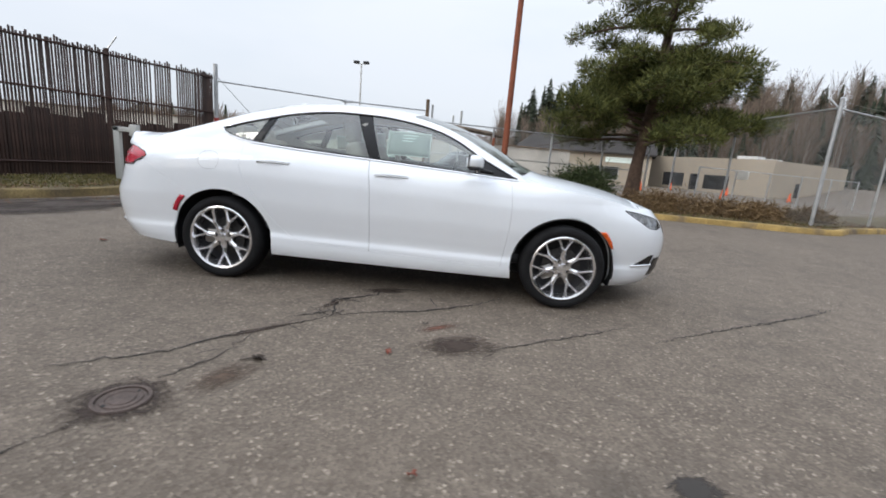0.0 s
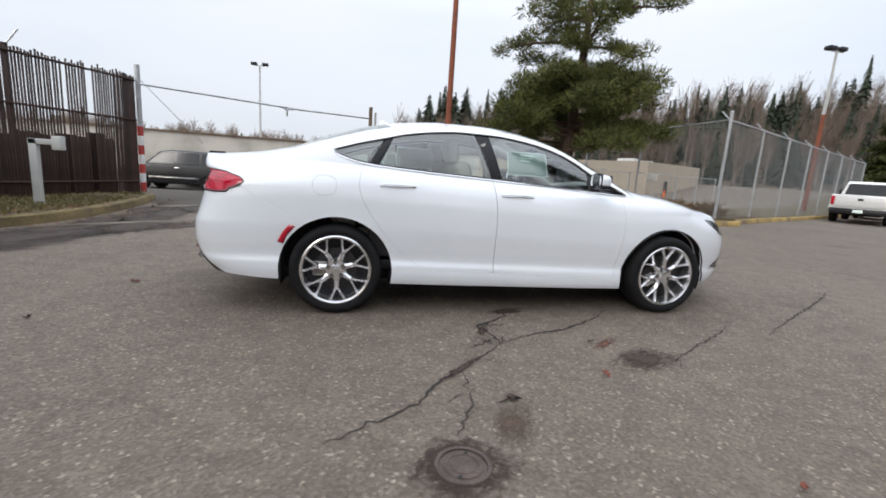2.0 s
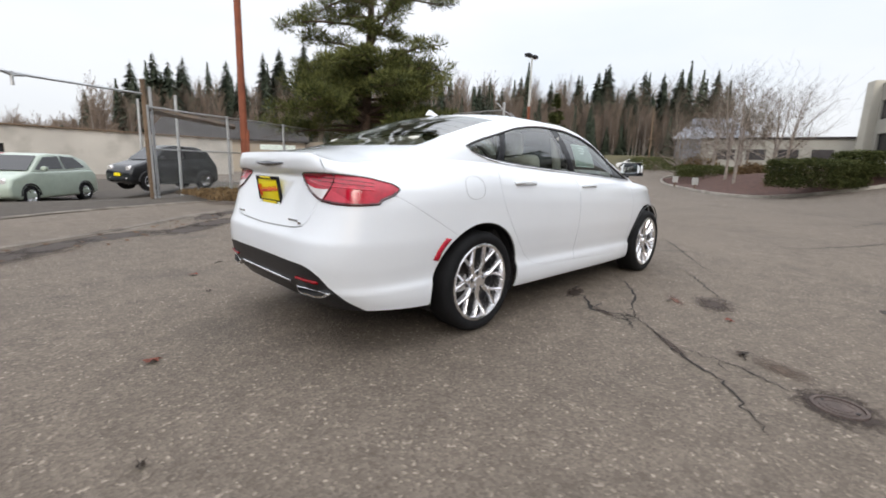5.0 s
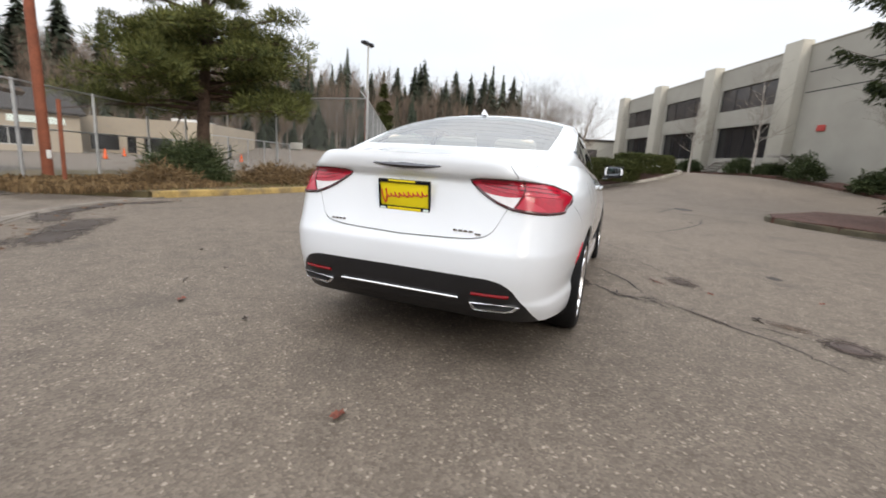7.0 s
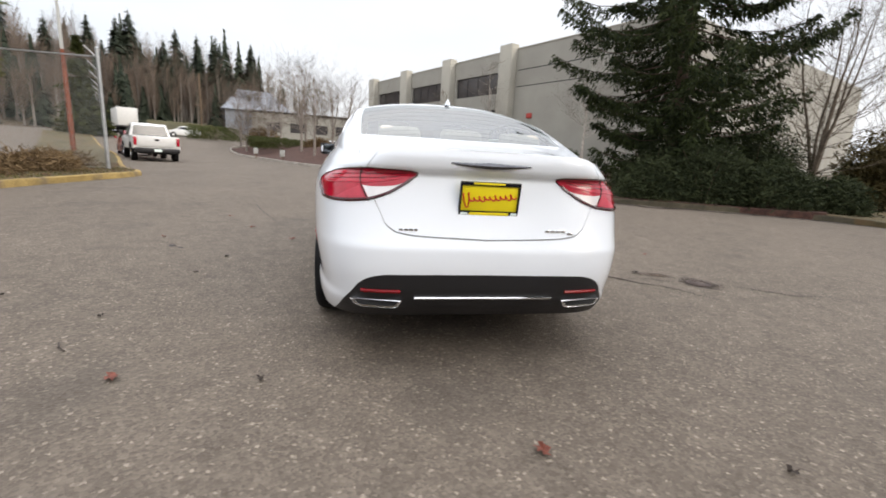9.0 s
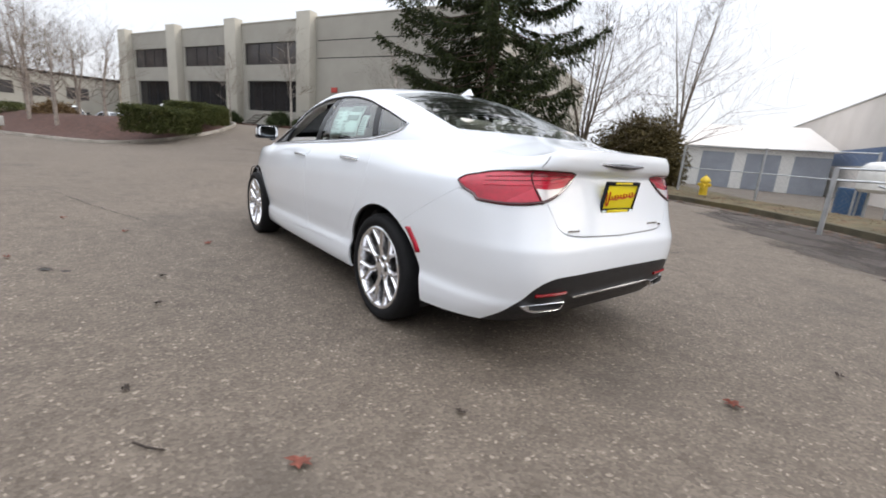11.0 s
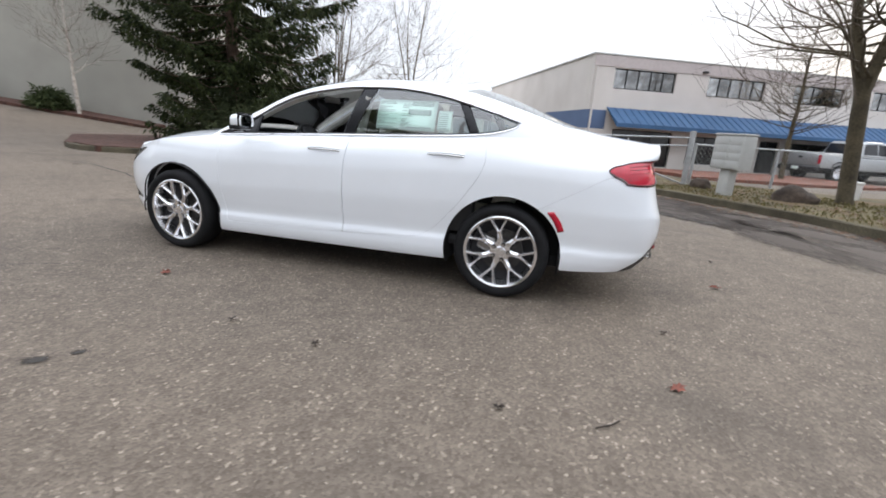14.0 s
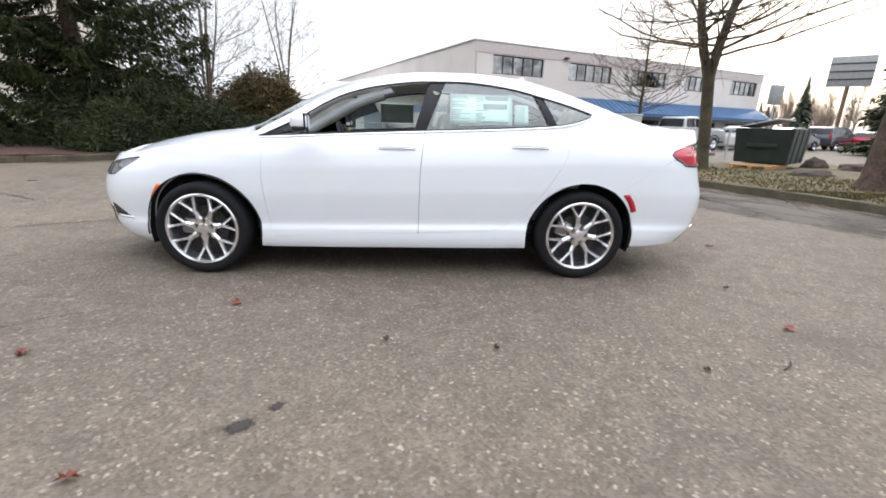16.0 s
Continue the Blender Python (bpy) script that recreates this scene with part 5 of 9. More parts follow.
def bed(name, outline, h, material, label, category, mound=0.0):
    """A raised bed with an uneven top, inside an outline."""
    bm = prism(bmesh.new(), outline, -0.05, h)
    top = [f for f in bm.faces if f.normal.z > 0.9]
    bmesh.ops.triangulate(bm, faces=top)
    for _ in range(3):
        es = [e for e in bm.edges if e.calc_length() > 1.2 and all(v.co.z > 0.0 for v in e.verts)]
        if not es:
            break
        bmesh.ops.subdivide_edges(bm, edges=es, cuts=1)
        bmesh.ops.triangulate(bm, faces=[f for f in bm.faces if len(f.verts) > 4])
    def inset(x, y):
        best = 99.0
        for a, b in zip(outline, outline[1:] + outline[:1]):
            d = Vector(b) - Vector(a)
            t = min(1.0, max(0.0, (Vector((x, y)) - Vector(a)).dot(d) / max(1e-6, d.length_squared)))
            best = min(best, (Vector(a) + d * t - Vector((x, y))).length)
        return best
    for v in bm.verts:
        if mound and v.co.z > 0.0:
            v.co.z += mound * smooth(0.1, 4.0, inset(v.co.x, v.co.y))
        v.co.z += ground_z(v.co.x, v.co.y)
        if not v.is_boundary and v.co.z > 0.0:
            v.co.z += 0.05 * noise.noise(v.co * 0.7) + 0.02 * noise.noise(v.co * 3)
    bmesh.ops.recalc_face_normals(bm, faces=bm.faces[:])
    return thing(name, bm, material, label, category, "", "structure")


def offset_line(pts, d):
    out = []
    for i, p in enumerate(pts):
        a, b = Vector(pts[max(i - 1, 0)]), Vector(pts[min(i + 1, len(pts) - 1)])
        t = (b - a).normalized()
        out.append((p[0] - t.y * d, p[1] + t.x * d))
    return out


bed("planting_bed", offset_line(NORTH, 0.05) + [(44, 30.5), (24, 18.8), (12, 12.0), (10.0, 14.0), (3.5, 15.5), (0.5, 13.2), (0.3, 9.9)], 0.13, M["turf"], "planting bed with dry grass and leaves", "bed")
bed("planting_bed", offset_line(SOUTH, -0.05)[3:] + [(13.2, -10.5), (13, -18), (5.5, -19.0), (1.5, -14.6), (-5.5, -11.9), (-9.0, -9.8), (-13.5, -11.0), (-15.5, -6.0), (-9.6, -3.0)], 0.13, M["turf"], "grass bed with leaf litter round the yard", "bed")
bed("planting_bed", offset_line(WEST, 0.05) + [(-6.4, 8.2), (-8.8, 9.0), (-12, 2.0), (-11.0, -3.0), (-8.5, -3.2)] + offset_line(SOUTH, -0.05)[:3][::-1], 0.12, M["turf"], "mossy grass strip under the slatted fence", "bed")
ISLAND = [(22.0, 1.2), (22.6, 3.2), (26, 5.3), (36, 10.2), (46, 14.5), (52, 13.5), (44, 5.5), (33, -0.8), (28.0, -4.4), (24.2, -3.4), (22.4, -1.0)]
bed("planting_bed", ISLAND, 0.14, M["mulch"], "mulched island with bare trees", "bed", 1.1)
strip("kerb_island", ISLAND + ISLAND[:1], [(-b, h) for b, h in KERB][::-1], M["kerb"], "concrete kerb round the mulched island")
bed("planting_bed", [(6.3, -9.7), (7.3, -7.4), (8.5, -6.0), (10.2, -5.1), (11.9, -5.5), (14.4, -7.5), (14.6, -10), (13.5, -14), (7, -14), (5.0, -11.4)], 0.17, M["mulch"], "dark mulch bed under the spruce", "bed")
bed("planting_bed", [tuple((Vector((30.3, -9.9, 0)) + U * a + V * b)[:2]) for a, b in ((-13, 0.3), (-13, 2.0), (-1, 2.3), (12, 2.0), (26, 2.0), (26, 0.3))], 0.14, M["mulch"], "mulch strip along the office building", "bed")

bed("planting_bed", [tuple((Vector((-2.5, -18.4, 0)) - U * a + V * b)[:2]) for a, b in ((1.6, 2.2), (1.6, 5.6), (5.0, 6.6), (9.6, 6.4), (9.6, 2.2))], 0.12, M["red_mulch"], "red bark mulch bed before the awning", "bed")

# ---- plants ----
def cloud_mesh(name, verts, faces, material):
    me = bpy.data.meshes.new(name)
    me.from_pydata(verts, [], faces)
    me.materials.append(material)
    me.update()
    return me


def tufts(centres, rng, count, spread, size, droop=0.0, width=0.3, aim=None):
    """Thin leaf blades round points: each centre is (place, scale). Returns verts and faces."""
    vs, fs = [], []
    for c, k in centres:
        c = Vector(c)
        for _ in range(count):
            o = Vector((rng.gauss(0, 1), rng.gauss(0, 1), rng.gauss(0, 0.6)))
            o = o * (min(1.0, 1.9 / max(o.length, 0.01)) * spread * k * 0.5)
            d = (o.normalized() if aim is None else Vector(aim)) + Vector((rng.uniform(-1, 1), rng.uniform(-1, 1), rng.uniform(-0.7, 0.7))) * 0.8
            d.z -= droop
            d = d.normalized() * size * k * rng.uniform(0.6, 1.3)
            w = d.cross(Vector((rng.uniform(-1, 1), rng.uniform(-1, 1), rng.uniform(-1, 1)))).normalized() * size * width * k * rng.uniform(0.6, 1.2)
            p = c + o
            i = len(vs)
            vs += [tuple(p - w * 0.5), tuple(p + w * 0.5), tuple(p + d * 0.6 + w * 0.55), tuple(p + d)]
            fs.append((i, i + 1, i + 2, i + 3))
    return vs, fs


def branching(rng, base, direction, length, radius, levels, spread=0.6, kids=3, up=0.15, seg=5, bend=0.25, tips=None, min_r=0.004):
    """A list of limbs (points, radii) grown from a base."""
    limbs = []
    def grow(p, d, ln, r, lv):
        n = 5 if lv > 1 else 3
        pts, rs = [p.copy()], [r]
        q, dd = p.copy(), d.normalized()
        for k in range(n):
            dd = (dd + Vector((rng.uniform(-1, 1), rng.uniform(-1, 1), rng.uniform(-1, 1))) * bend * 0.5 + Vector((0, 0, up * 0.3))).normalized()
            q = q + dd * ln / n
            pts.append(q.copy())
            rs.append(max(min_r, r * (1 - 0.62 * (k + 1) / n)))
        limbs.append((pts, rs, lv))
        if lv <= 0:
            if tips is not None:
                tips.append((q.copy(), dd.copy()))
            return
        m = kids + rng.randint(0, 1)
        for k in range(m):
            f = rng.uniform(0.3, 1.0) if k else 1.0
            i = min(n, max(1, int(f * n)))
            side = Vector((rng.uniform(-1, 1), rng.uniform(-1, 1), rng.uniform(-0.3, 0.9)))
            nd = (dd * (1 - spread) + side.normalized() * spread).normalized()
            grow(pts[i], nd, ln * rng.uniform(0.55, 0.8), rs[i] * 0.72, lv - 1)
    grow(Vector(base), Vector(direction), length, radius, levels)
    return limbs


def limb_mesh(limbs, big=7, small=4):
    bm = bmesh.new()
    top = max(l[2] for l in limbs)
    for pts, rs, lv in limbs:
        seg = big if lv == top else (5 if lv == top - 1 else small)
        n = len(pts)
        sweep(bm, pts, lambda t: rs[min(n - 1, int(round(t * (n - 1))))], seg)
    return bm


def bare_tree(name, place, height, radius, levels, seed, label, material="bark_grey", spread=0.55, kids=3, trunk=0.3, group="bare trees"):
    """A leafless tree: a trunk that forks, and twigs."""
    rng = random.Random(seed)
    tree = empty(name, pose(*place), label, "tree", group)
    stem_top = Vector((rng.uniform(-0.1, 0.1), rng.uniform(-0.1, 0.1), height * trunk))
    bm = bmesh.new()
    pts = [Vector((0, 0, -0.1)), Vector((0, 0, 0.15)), stem_top * 0.5, stem_top]
    sweep(bm, pts, lambda t: radius * (1.35 if t < 0.2 else 1.0 - 0.25 * t), 10)
    part("trunk", bm, M[material], tree, "", 60)
    limbs = []
    for k in range(kids + 1):
        a = 2 * math.pi * (k + rng.random() * 0.6) / (kids + 1)
        lean = 0.15 if k == 0 else spread
        d = Vector((math.cos(a) * lean, math.sin(a) * lean, 1.0))
        limbs += branching(rng, stem_top * (1.0 if k < 2 else rng.uniform(0.7, 1.0)), d, height * (1 - trunk) * rng.uniform(0.45, 0.6), radius * 0.62, levels, 0.5, kids, 0.12, tips=None)
    part("crown", limb_mesh(limbs), M["bark_grey" if material != "birch" else "twig"], tree, "leafless branches and twigs", 60)
    return tree


def leader_tree(name, place, height, radius, stems, seed, label, material, fork=0.2, reach=0.34, every=0.22, group="bare trees", rise=(0.1, 0.75)):
    """A leafless tree with upright leaders, side branches all the way up and fine twigs."""
    rng = random.Random(seed)
    tree = empty(name, pose(*place), label, "tree", group)
    top = Vector((0.05, 0.0, height * fork))
    part("trunk", tube([(0, 0, -0.1), (0, 0, 0.12), (0.02, 0, height * fork * 0.5), top], lambda t: radius * (1.4 if t < 0.2 else 1.05 - 0.15 * t), 12), M[material], tree, "", 60)
    limbs, twigs = [], []
    for k in range(stems):
        a = 2 * math.pi * k / stems + rng.uniform(-0.3, 0.3)
        lean = 0.0 if stems == 1 else rng.uniform(0.10, 0.24)
        d = Vector((math.cos(a) * lean, math.sin(a) * lean, 1)).normalized()
        ln = height * (1 - fork) * rng.uniform(0.8, 1.0)
        n = 9
        pts, rs, q = [top * 0.96], [radius * 0.8], top.copy()
        for i in range(n):
            wob = 0.035 if stems == 1 else 0.1
            d = (d + Vector((rng.uniform(-wob, wob), rng.uniform(-wob, wob), 0.10))).normalized()
            q = q + d * ln / n
            pts.append(q.copy())
            rs.append(radius * 0.8 * (1 - 0.93 * (i + 1) / n))
        limbs.append((pts, rs, 2))
        z = 0.05
        while z < 0.97:
            i = int(z * n)
            p = pts[i].lerp(pts[i + 1], z * n - i)
            a = rng.uniform(0, 6.28)
            bl = height * reach * (1 - z) ** 0.7 * rng.uniform(0.5, 1.1) + 0.2
            dd = Vector((math.cos(a), math.sin(a), rng.uniform(*rise)))
            for pr, rr, lv in branching(rng, p, dd, bl, max(0.008, radius * 0.24 * (1 - 0.8 * z)), 2, 0.55, 3, 0.22, bend=0.35, min_r=0.003):
                (limbs if lv == 2 else twigs).append((pr, rr, lv))
            z += every / ln * rng.uniform(0.6, 1.4) * 1.6
    tagged(part("limb", limb_mesh(limbs, 6, 5), M[material], tree, "", 60), "bare main limbs", kind="stuff")
    tagged(part("twig", limb_mesh(twigs, 4, 3), M["bark_grey"], tree, "", 60), "mass of fine bare twigs", kind="stuff")
    return tree


def conifer_shape(rng, height, base, layers, per, blade, droop, gap=0.0, blades=10, fan=0.0):
    """Branch sprays of a conifer: drooping arms with needle blades. Returns verts, faces and arm lines."""
    vs, fs, arms = [], [], []
    for k in range(layers):
        f = k / (layers - 1)
        z = height * (0.03 + 0.96 * f) + rng.uniform(-0.4, 0.4)
        reach = base * (1 - f) ** 0.85 * rng.uniform(0.8, 1.1) + 0.12
        mid_z = z
        for j in range(max(3, int(per * (1 - 0.55 * f + 0.7 * smooth(0.22, 0.05, f))))):
            if rng.random() < gap:
                continue
            z = max(height * 0.02, mid_z + rng.uniform(-0.6, 0.6) * height / layers * 2.2)
            a = rng.uniform(0, 2 * math.pi)
            ln = reach * rng.uniform(0.5, 1.15)
            n = max(3, int(ln / max(0.2, blade * 0.62)))
            pts = []
            for i in range(n + 1):
                t = i / n
                pts.append(Vector((math.cos(a) * ln * t, math.sin(a) * ln * t, z + ln * (0.10 * t - droop * t * t) + rng.uniform(-0.04, 0.04))))
            arms.append(pts)
            for i in range(1, n + 1):
                t = i / n
                wide = blade * (1.5 - 0.8 * t)
                for _ in range(blades):
                    p = pts[i - 1].lerp(pts[i], rng.random())
                    if fan:
                        # side twigs spread each bough into a drooping fan
                        f_ = rng.uniform(-1, 1)
                        p = p + Vector((-math.sin(a), math.cos(a), 0)) * f_ * fan * ln * (1.0 - 0.75 * t) * min(1.0, 3 * t) + Vector((0, 0, -0.10 * abs(f_) * ln * fan + rng.uniform(-0.14, 0.10)))
                    out = Vector((math.cos(a), math.sin(a), 0))
                    side = Vector((-math.sin(a), math.cos(a), 0)) * rng.choice((-1, 1))
                    d = (out * rng.uniform(0.2, 1.0) + side * rng.uniform(0.1, 1.0) + Vector((0, 0, rng.uniform(-0.75, 0.12)))).normalized() * wide * rng.uniform(0.6, 1.25)
                    w = d.cross(Vector((rng.uniform(-0.7, 0.7), rng.uniform(-0.7, 0.7), 1))).normalized() * wide * (0.15 if fan > 0.3 else 0.17)
                    q = len(vs)
                    vs += [tuple(p - w), tuple(p + w), tuple(p + d * 0.55 + w * 1.1), tuple(p + d)]
                    fs.append((q, q + 1, q + 2, q + 3))
    return vs, fs, arms


# the tall pine behind the yard
def needle_clump(vs, fs, rng, c, r, n, ln=0.19):
    """A rounded cushion of needles: short blades that point out and up from a centre."""
    for _ in range(n):
        d = Vector((rng.gauss(0, 1), rng.gauss(0, 1), rng.gauss(0, 1))).normalized()
        k = rng.random() ** 0.45
        p = c + Vector((d.x * r * k, d.y * r * k, d.z * r * 0.55 * k + 0.1 * r))
        q = (d * 0.8 + Vector((rng.uniform(-0.6, 0.6), rng.uniform(-0.6, 0.6), rng.uniform(-0.1, 0.9)))).normalized() * ln * rng.uniform(0.6, 1.3)
        w = q.cross(Vector((rng.uniform(-1, 1), rng.uniform(-1, 1), rng.uniform(-1, 1)))).normalized() * 0.013
        i = len(vs)
        vs += [tuple(p - w), tuple(p + w), tuple(p + q * 0.7 + w * 0.8), tuple(p + q - w * 0.3)]
        fs.append((i, i + 1, i + 2, i + 3))


def pine_tree(place, height, seed):
    rng = random.Random(seed)
    tree = empty("pine_tree", pose(*place), "tall pine with open clumps of green needles", "tree")
    pts = [Vector((-0.05, 0, -0.1)), Vector((0.0, 0, 1.5)), Vector((0.22, 0.0, 4)), Vector((0.42, 0.05, 7)), Vector((0.5, 0.1, 10)), Vector((0.45, 0.1, height))]
    part("trunk", tube(pts, lambda t: 0.25 * (1 - 0.8 * t) + (0.06 if t < 0.1 else 0), 10), M["bark"], tree, "", 60)
    limbs, vs, fs = [], [], []
    def at_z(z):
        for a, b in zip(pts, pts[1:]):
            if a.z <= z <= b.z:
                return a.lerp(b, (z - a.z) / (b.z - a.z))
        return pts[-1]
    def limb(z, turn, ln, rise, bare, forks, size, count):
        """A bough that wanders outward; forked twigs carry the clumps beyond its bare part."""
        p = at_z(z)
        d = Vector((math.cos(turn), math.sin(turn), rise)).normalized()
        run, rs = [p.copy()], [0.075]
        for i in range(7):
            d = (d + Vector((rng.uniform(-0.25, 0.25), rng.uniform(-0.25, 0.25), rng.uniform(-0.16, 0.13)))).normalized()
            p = p + d * ln / 7
            run.append(p.copy())
            rs.append(0.075 * (1 - 0.125 * (i + 1)))
            if (i + 1) / 7 < bare or p.z < 2.05:
                continue
            for _ in range(forks):
                e = p + Vector((rng.uniform(-1, 1), rng.uniform(-1, 1), rng.uniform(-0.25, 0.55))) * (0.75 * size)
                limbs.append(([p.copy(), (p + e) * 0.5 + Vector((0, 0, 0.04)), e], [0.022, 0.015, 0.008], 0))
                needle_clump(vs, fs, rng, e, size * rng.uniform(0.55, 0.95), count)
        limbs.append((run, rs, 1))
    # dense drooping skirt
    turn = 0.4
    for k in range(36):
        turn += 2.4 + rng.uniform(-0.4, 0.4)
        z = 2.25 + 2.55 * (k / 35) + rng.uniform(-0.25, 0.25)
        limb(z, turn, (3.7 - 0.55 * max(0.0, z - 2.6)) * rng.uniform(0.6, 1.12), rng.uniform(-0.06, 0.18), 0.30, 2, 0.58, 190)
    # open crown: separate boughs with gaps between them
    z = 4.3
    while z < height - 0.8:
        turn += 2.4 + rng.uniform(-0.7, 0.7)
        ln = 3.4 * (1 - 0.62 * smooth(7.5, height, z)) * rng.uniform(0.6, 1.08)
        limb(z, turn, ln, rng.uniform(-0.12, 0.40), 0.40, 2, 0.46, 120)
        z += rng.uniform(0.10, 0.26)
    tagged(part("limb", limb_mesh(limbs, 6, 3), M["bark"], tree, "", 60), kind="stuff")
    ob = new("crown", cloud_mesh("needles", vs, fs, M["pine"]))
    ob.parent = tree
    return tree


pine_tree((6.95, 12.7, 0.12), 14.5, 11)


def hanging_boughs(rng, height, reach_at, count):
    """Separate boughs that sink and lift at the tip, each hung with drooping twigs full of needles."""
    vs, fs, arms = [], [], []
    for k in range(count):
        z = height * (0.02 + 0.95 * ((k + rng.random()) / count) ** 1.35)
        turn = k * 2.4 + rng.uniform(-0.5, 0.5)
        ln = reach_at(z) * rng.uniform(0.62, 1.08)
        out, side = Vector((math.cos(turn), math.sin(turn), 0)), Vector((-math.sin(turn), math.cos(turn), 0))
        sink = rng.uniform(0.10, 0.24)
        n = max(4, int(ln / 0.3))
        pts = []
        for i in range(n + 1):
            t = i / n
            pts.append(out * ln * t + side * rng.uniform(-0.05, 0.05) + Vector((0, 0, max(0.15, z - ln * (sink * math.sin(2.2 * t) - 0.16 * t ** 3)))))
        arms.append(pts)
        far = z > 9.0
        for i in range(1, n + 1):
            t = i / n
            for hand in (-1, 1, 0):
                if t < 0.18 or rng.random() < 0.12:
                    continue
                d = (side * hand * rng.uniform(0.5, 1.0) + out * rng.uniform(0.35, 0.8) + Vector((0, 0, rng.uniform(-0.75, -0.15) if hand else rng.uniform(-1.3, -0.3)))).normalized()
                run = (0.95 - 0.55 * t) * rng.uniform(0.45, 0.95) * min(1.0, ln / 2.2)
                for _ in range(9 if far else 26):
                    f = rng.random()
                    p = pts[i].lerp(pts[i - 1], rng.random()) + d * run * f + Vector((0, 0, -0.18 * run * f * f + rng.uniform(-0.03, 0.03))) + side * rng.uniform(-0.05, 0.05)
                    q = (d + Vector((rng.uniform(-0.7, 0.7), rng.uniform(-0.7, 0.7), rng.uniform(-0.75, 0.25)))).normalized() * (0.30 if far else 0.17) * rng.uniform(0.6, 1.2)
                    w = q.cross(Vector((rng.uniform(-1, 1), rng.uniform(-1, 1), rng.uniform(-1, 1)))).normalized() * (0.05 if far else 0.026)
                    j = len(vs)
                    vs += [tuple(p - w), tuple(p + w), tuple(p + q * 0.6 + w * 0.9), tuple(p + q)]
                    fs.append((j, j + 1, j + 2, j + 3))
    return vs, fs, arms


def spruce_tree(place, height, base, seed, label, layers=44, per=17, blade=0.34, mm="spruce", droop=0.22, gap=0.0, boughs=0):
    rng = random.Random(seed)
    tree = empty("spruce_tree", pose(*place), label, "tree", "spruces")
    part("trunk", tube([(0, 0, -0.1), (0, 0, height * 0.5), (0, 0, height)], lambda t: 0.24 * (1 - 0.93 * t), 9), M["bark"], tree, "", 60)
    if boughs:
        vs, fs, arms = hanging_boughs(rng, height, lambda z: base * (0.60 + 0.40 * smooth(0.3, 0.24 * height, z)) * (1 - smooth(0.3 * height, 1.15 * height, z)), boughs)
    else:
        vs, fs, arms = conifer_shape(rng, height, base, layers, per, blade, droop, gap, fan=0.25)
    bm = bmesh.new()
    for pts in arms:
        sweep(bm, pts[::2] + pts[-1:], lambda t: 0.03 * (1 - 0.85 * t), 4)
    tagged(part("limb", bm, M["bark"], tree, "", 60), kind="stuff")
    me = cloud_mesh("needles", vs, fs, M[mm])
    ob = new("crown", me)
    ob.parent = tree
    return tree


spruce_tree((10.2, -10.4, 0.12), 21.0, 4.2, 21, "large dark spruce with drooping boughs", boughs=245)


def shrub(name, place, size, seed, mm, label, count=900, blade=0.16, category="shrub", group="", width=0.32, boxy=False):
    """A shrub: stems and a crown of many small leaves with an uneven outline."""
    rng = random.Random(seed)
    ob = empty(name, pose(*place), label, category, group)
    bm = bmesh.new()
    for k in range(7):
        a = rng.uniform(0, 6.28)
        r = rng.uniform(0.2, 0.7)
        sweep(bm, [(math.cos(a) * 0.05, math.sin(a) * 0.05, -0.05), (math.cos(a) * size[0] * r * 0.5, math.sin(a) * size[1] * r * 0.5, size[2] * 0.5), (math.cos(a) * size[0] * r, math.sin(a) * size[1] * r, size[2] * 0.85)], lambda t: 0.03 * (1 - 0.8 * t), 4)
    part("stem", bm, M["bark_grey"], ob, "", 60)
    lumps = []
    for k in range(count):
        if boxy:
            p = Vector((rng.uniform(-1, 1), rng.uniform(-1, 1), rng.uniform(0, 1)))
            i = rng.randrange(3)
            if i < 2:
                p[i] = rng.choice((-1, 1)) * rng.uniform(0.86, 1.02)
            else:
                p.z = rng.uniform(0.9, 1.03)
        else:
            p = Vector((rng.gauss(0, 1), rng.gauss(0, 1), rng.gauss(0, 1))).normalized() * rng.uniform(0.55, 1.0) ** 0.6
            p.z = abs(p.z) * 0.95 + 0.03
            p *= 1 + 0.42 * noise.noise(Vector((p.x * 2.2, p.y * 2.2, p.z * 2.2 + seed)))
        lumps.append((Vector((p.x * size[0], p.y * size[1], p.z * size[2])), rng.uniform(0.7, 1.25)))
    vs, fs = tufts(lumps, rng, 9, blade * 1.5, blade, 0.0, width)
    me = cloud_mesh("leaves", vs, fs, M[mm])
    c = new("crown", me)
    c.parent = ob
    return ob


# junipers and laurels massed under the spruce
rng0 = random.Random(8)
for k, (x, y, r, h) in enumerate(((8.0, -8.3, 1.1, 1.2), (7.6, -9.9, 1.3, 1.9), (6.8, -11.3, 1.2, 1.4), (8.4, -12.3, 1.4, 2.3), (6.1, -12.7, 1.0, 1.0), (9.6, -13.6, 1.5, 2.6), (9.5, -9.6, 1.5, 2.0))):
    shrub("juniper_bush", (x, y, 0.1), (r, r, h), 100 + k, "juniper", "spreading dark green juniper at the spruce's foot", 1500, 0.13, "shrub", "junipers", 0.20)
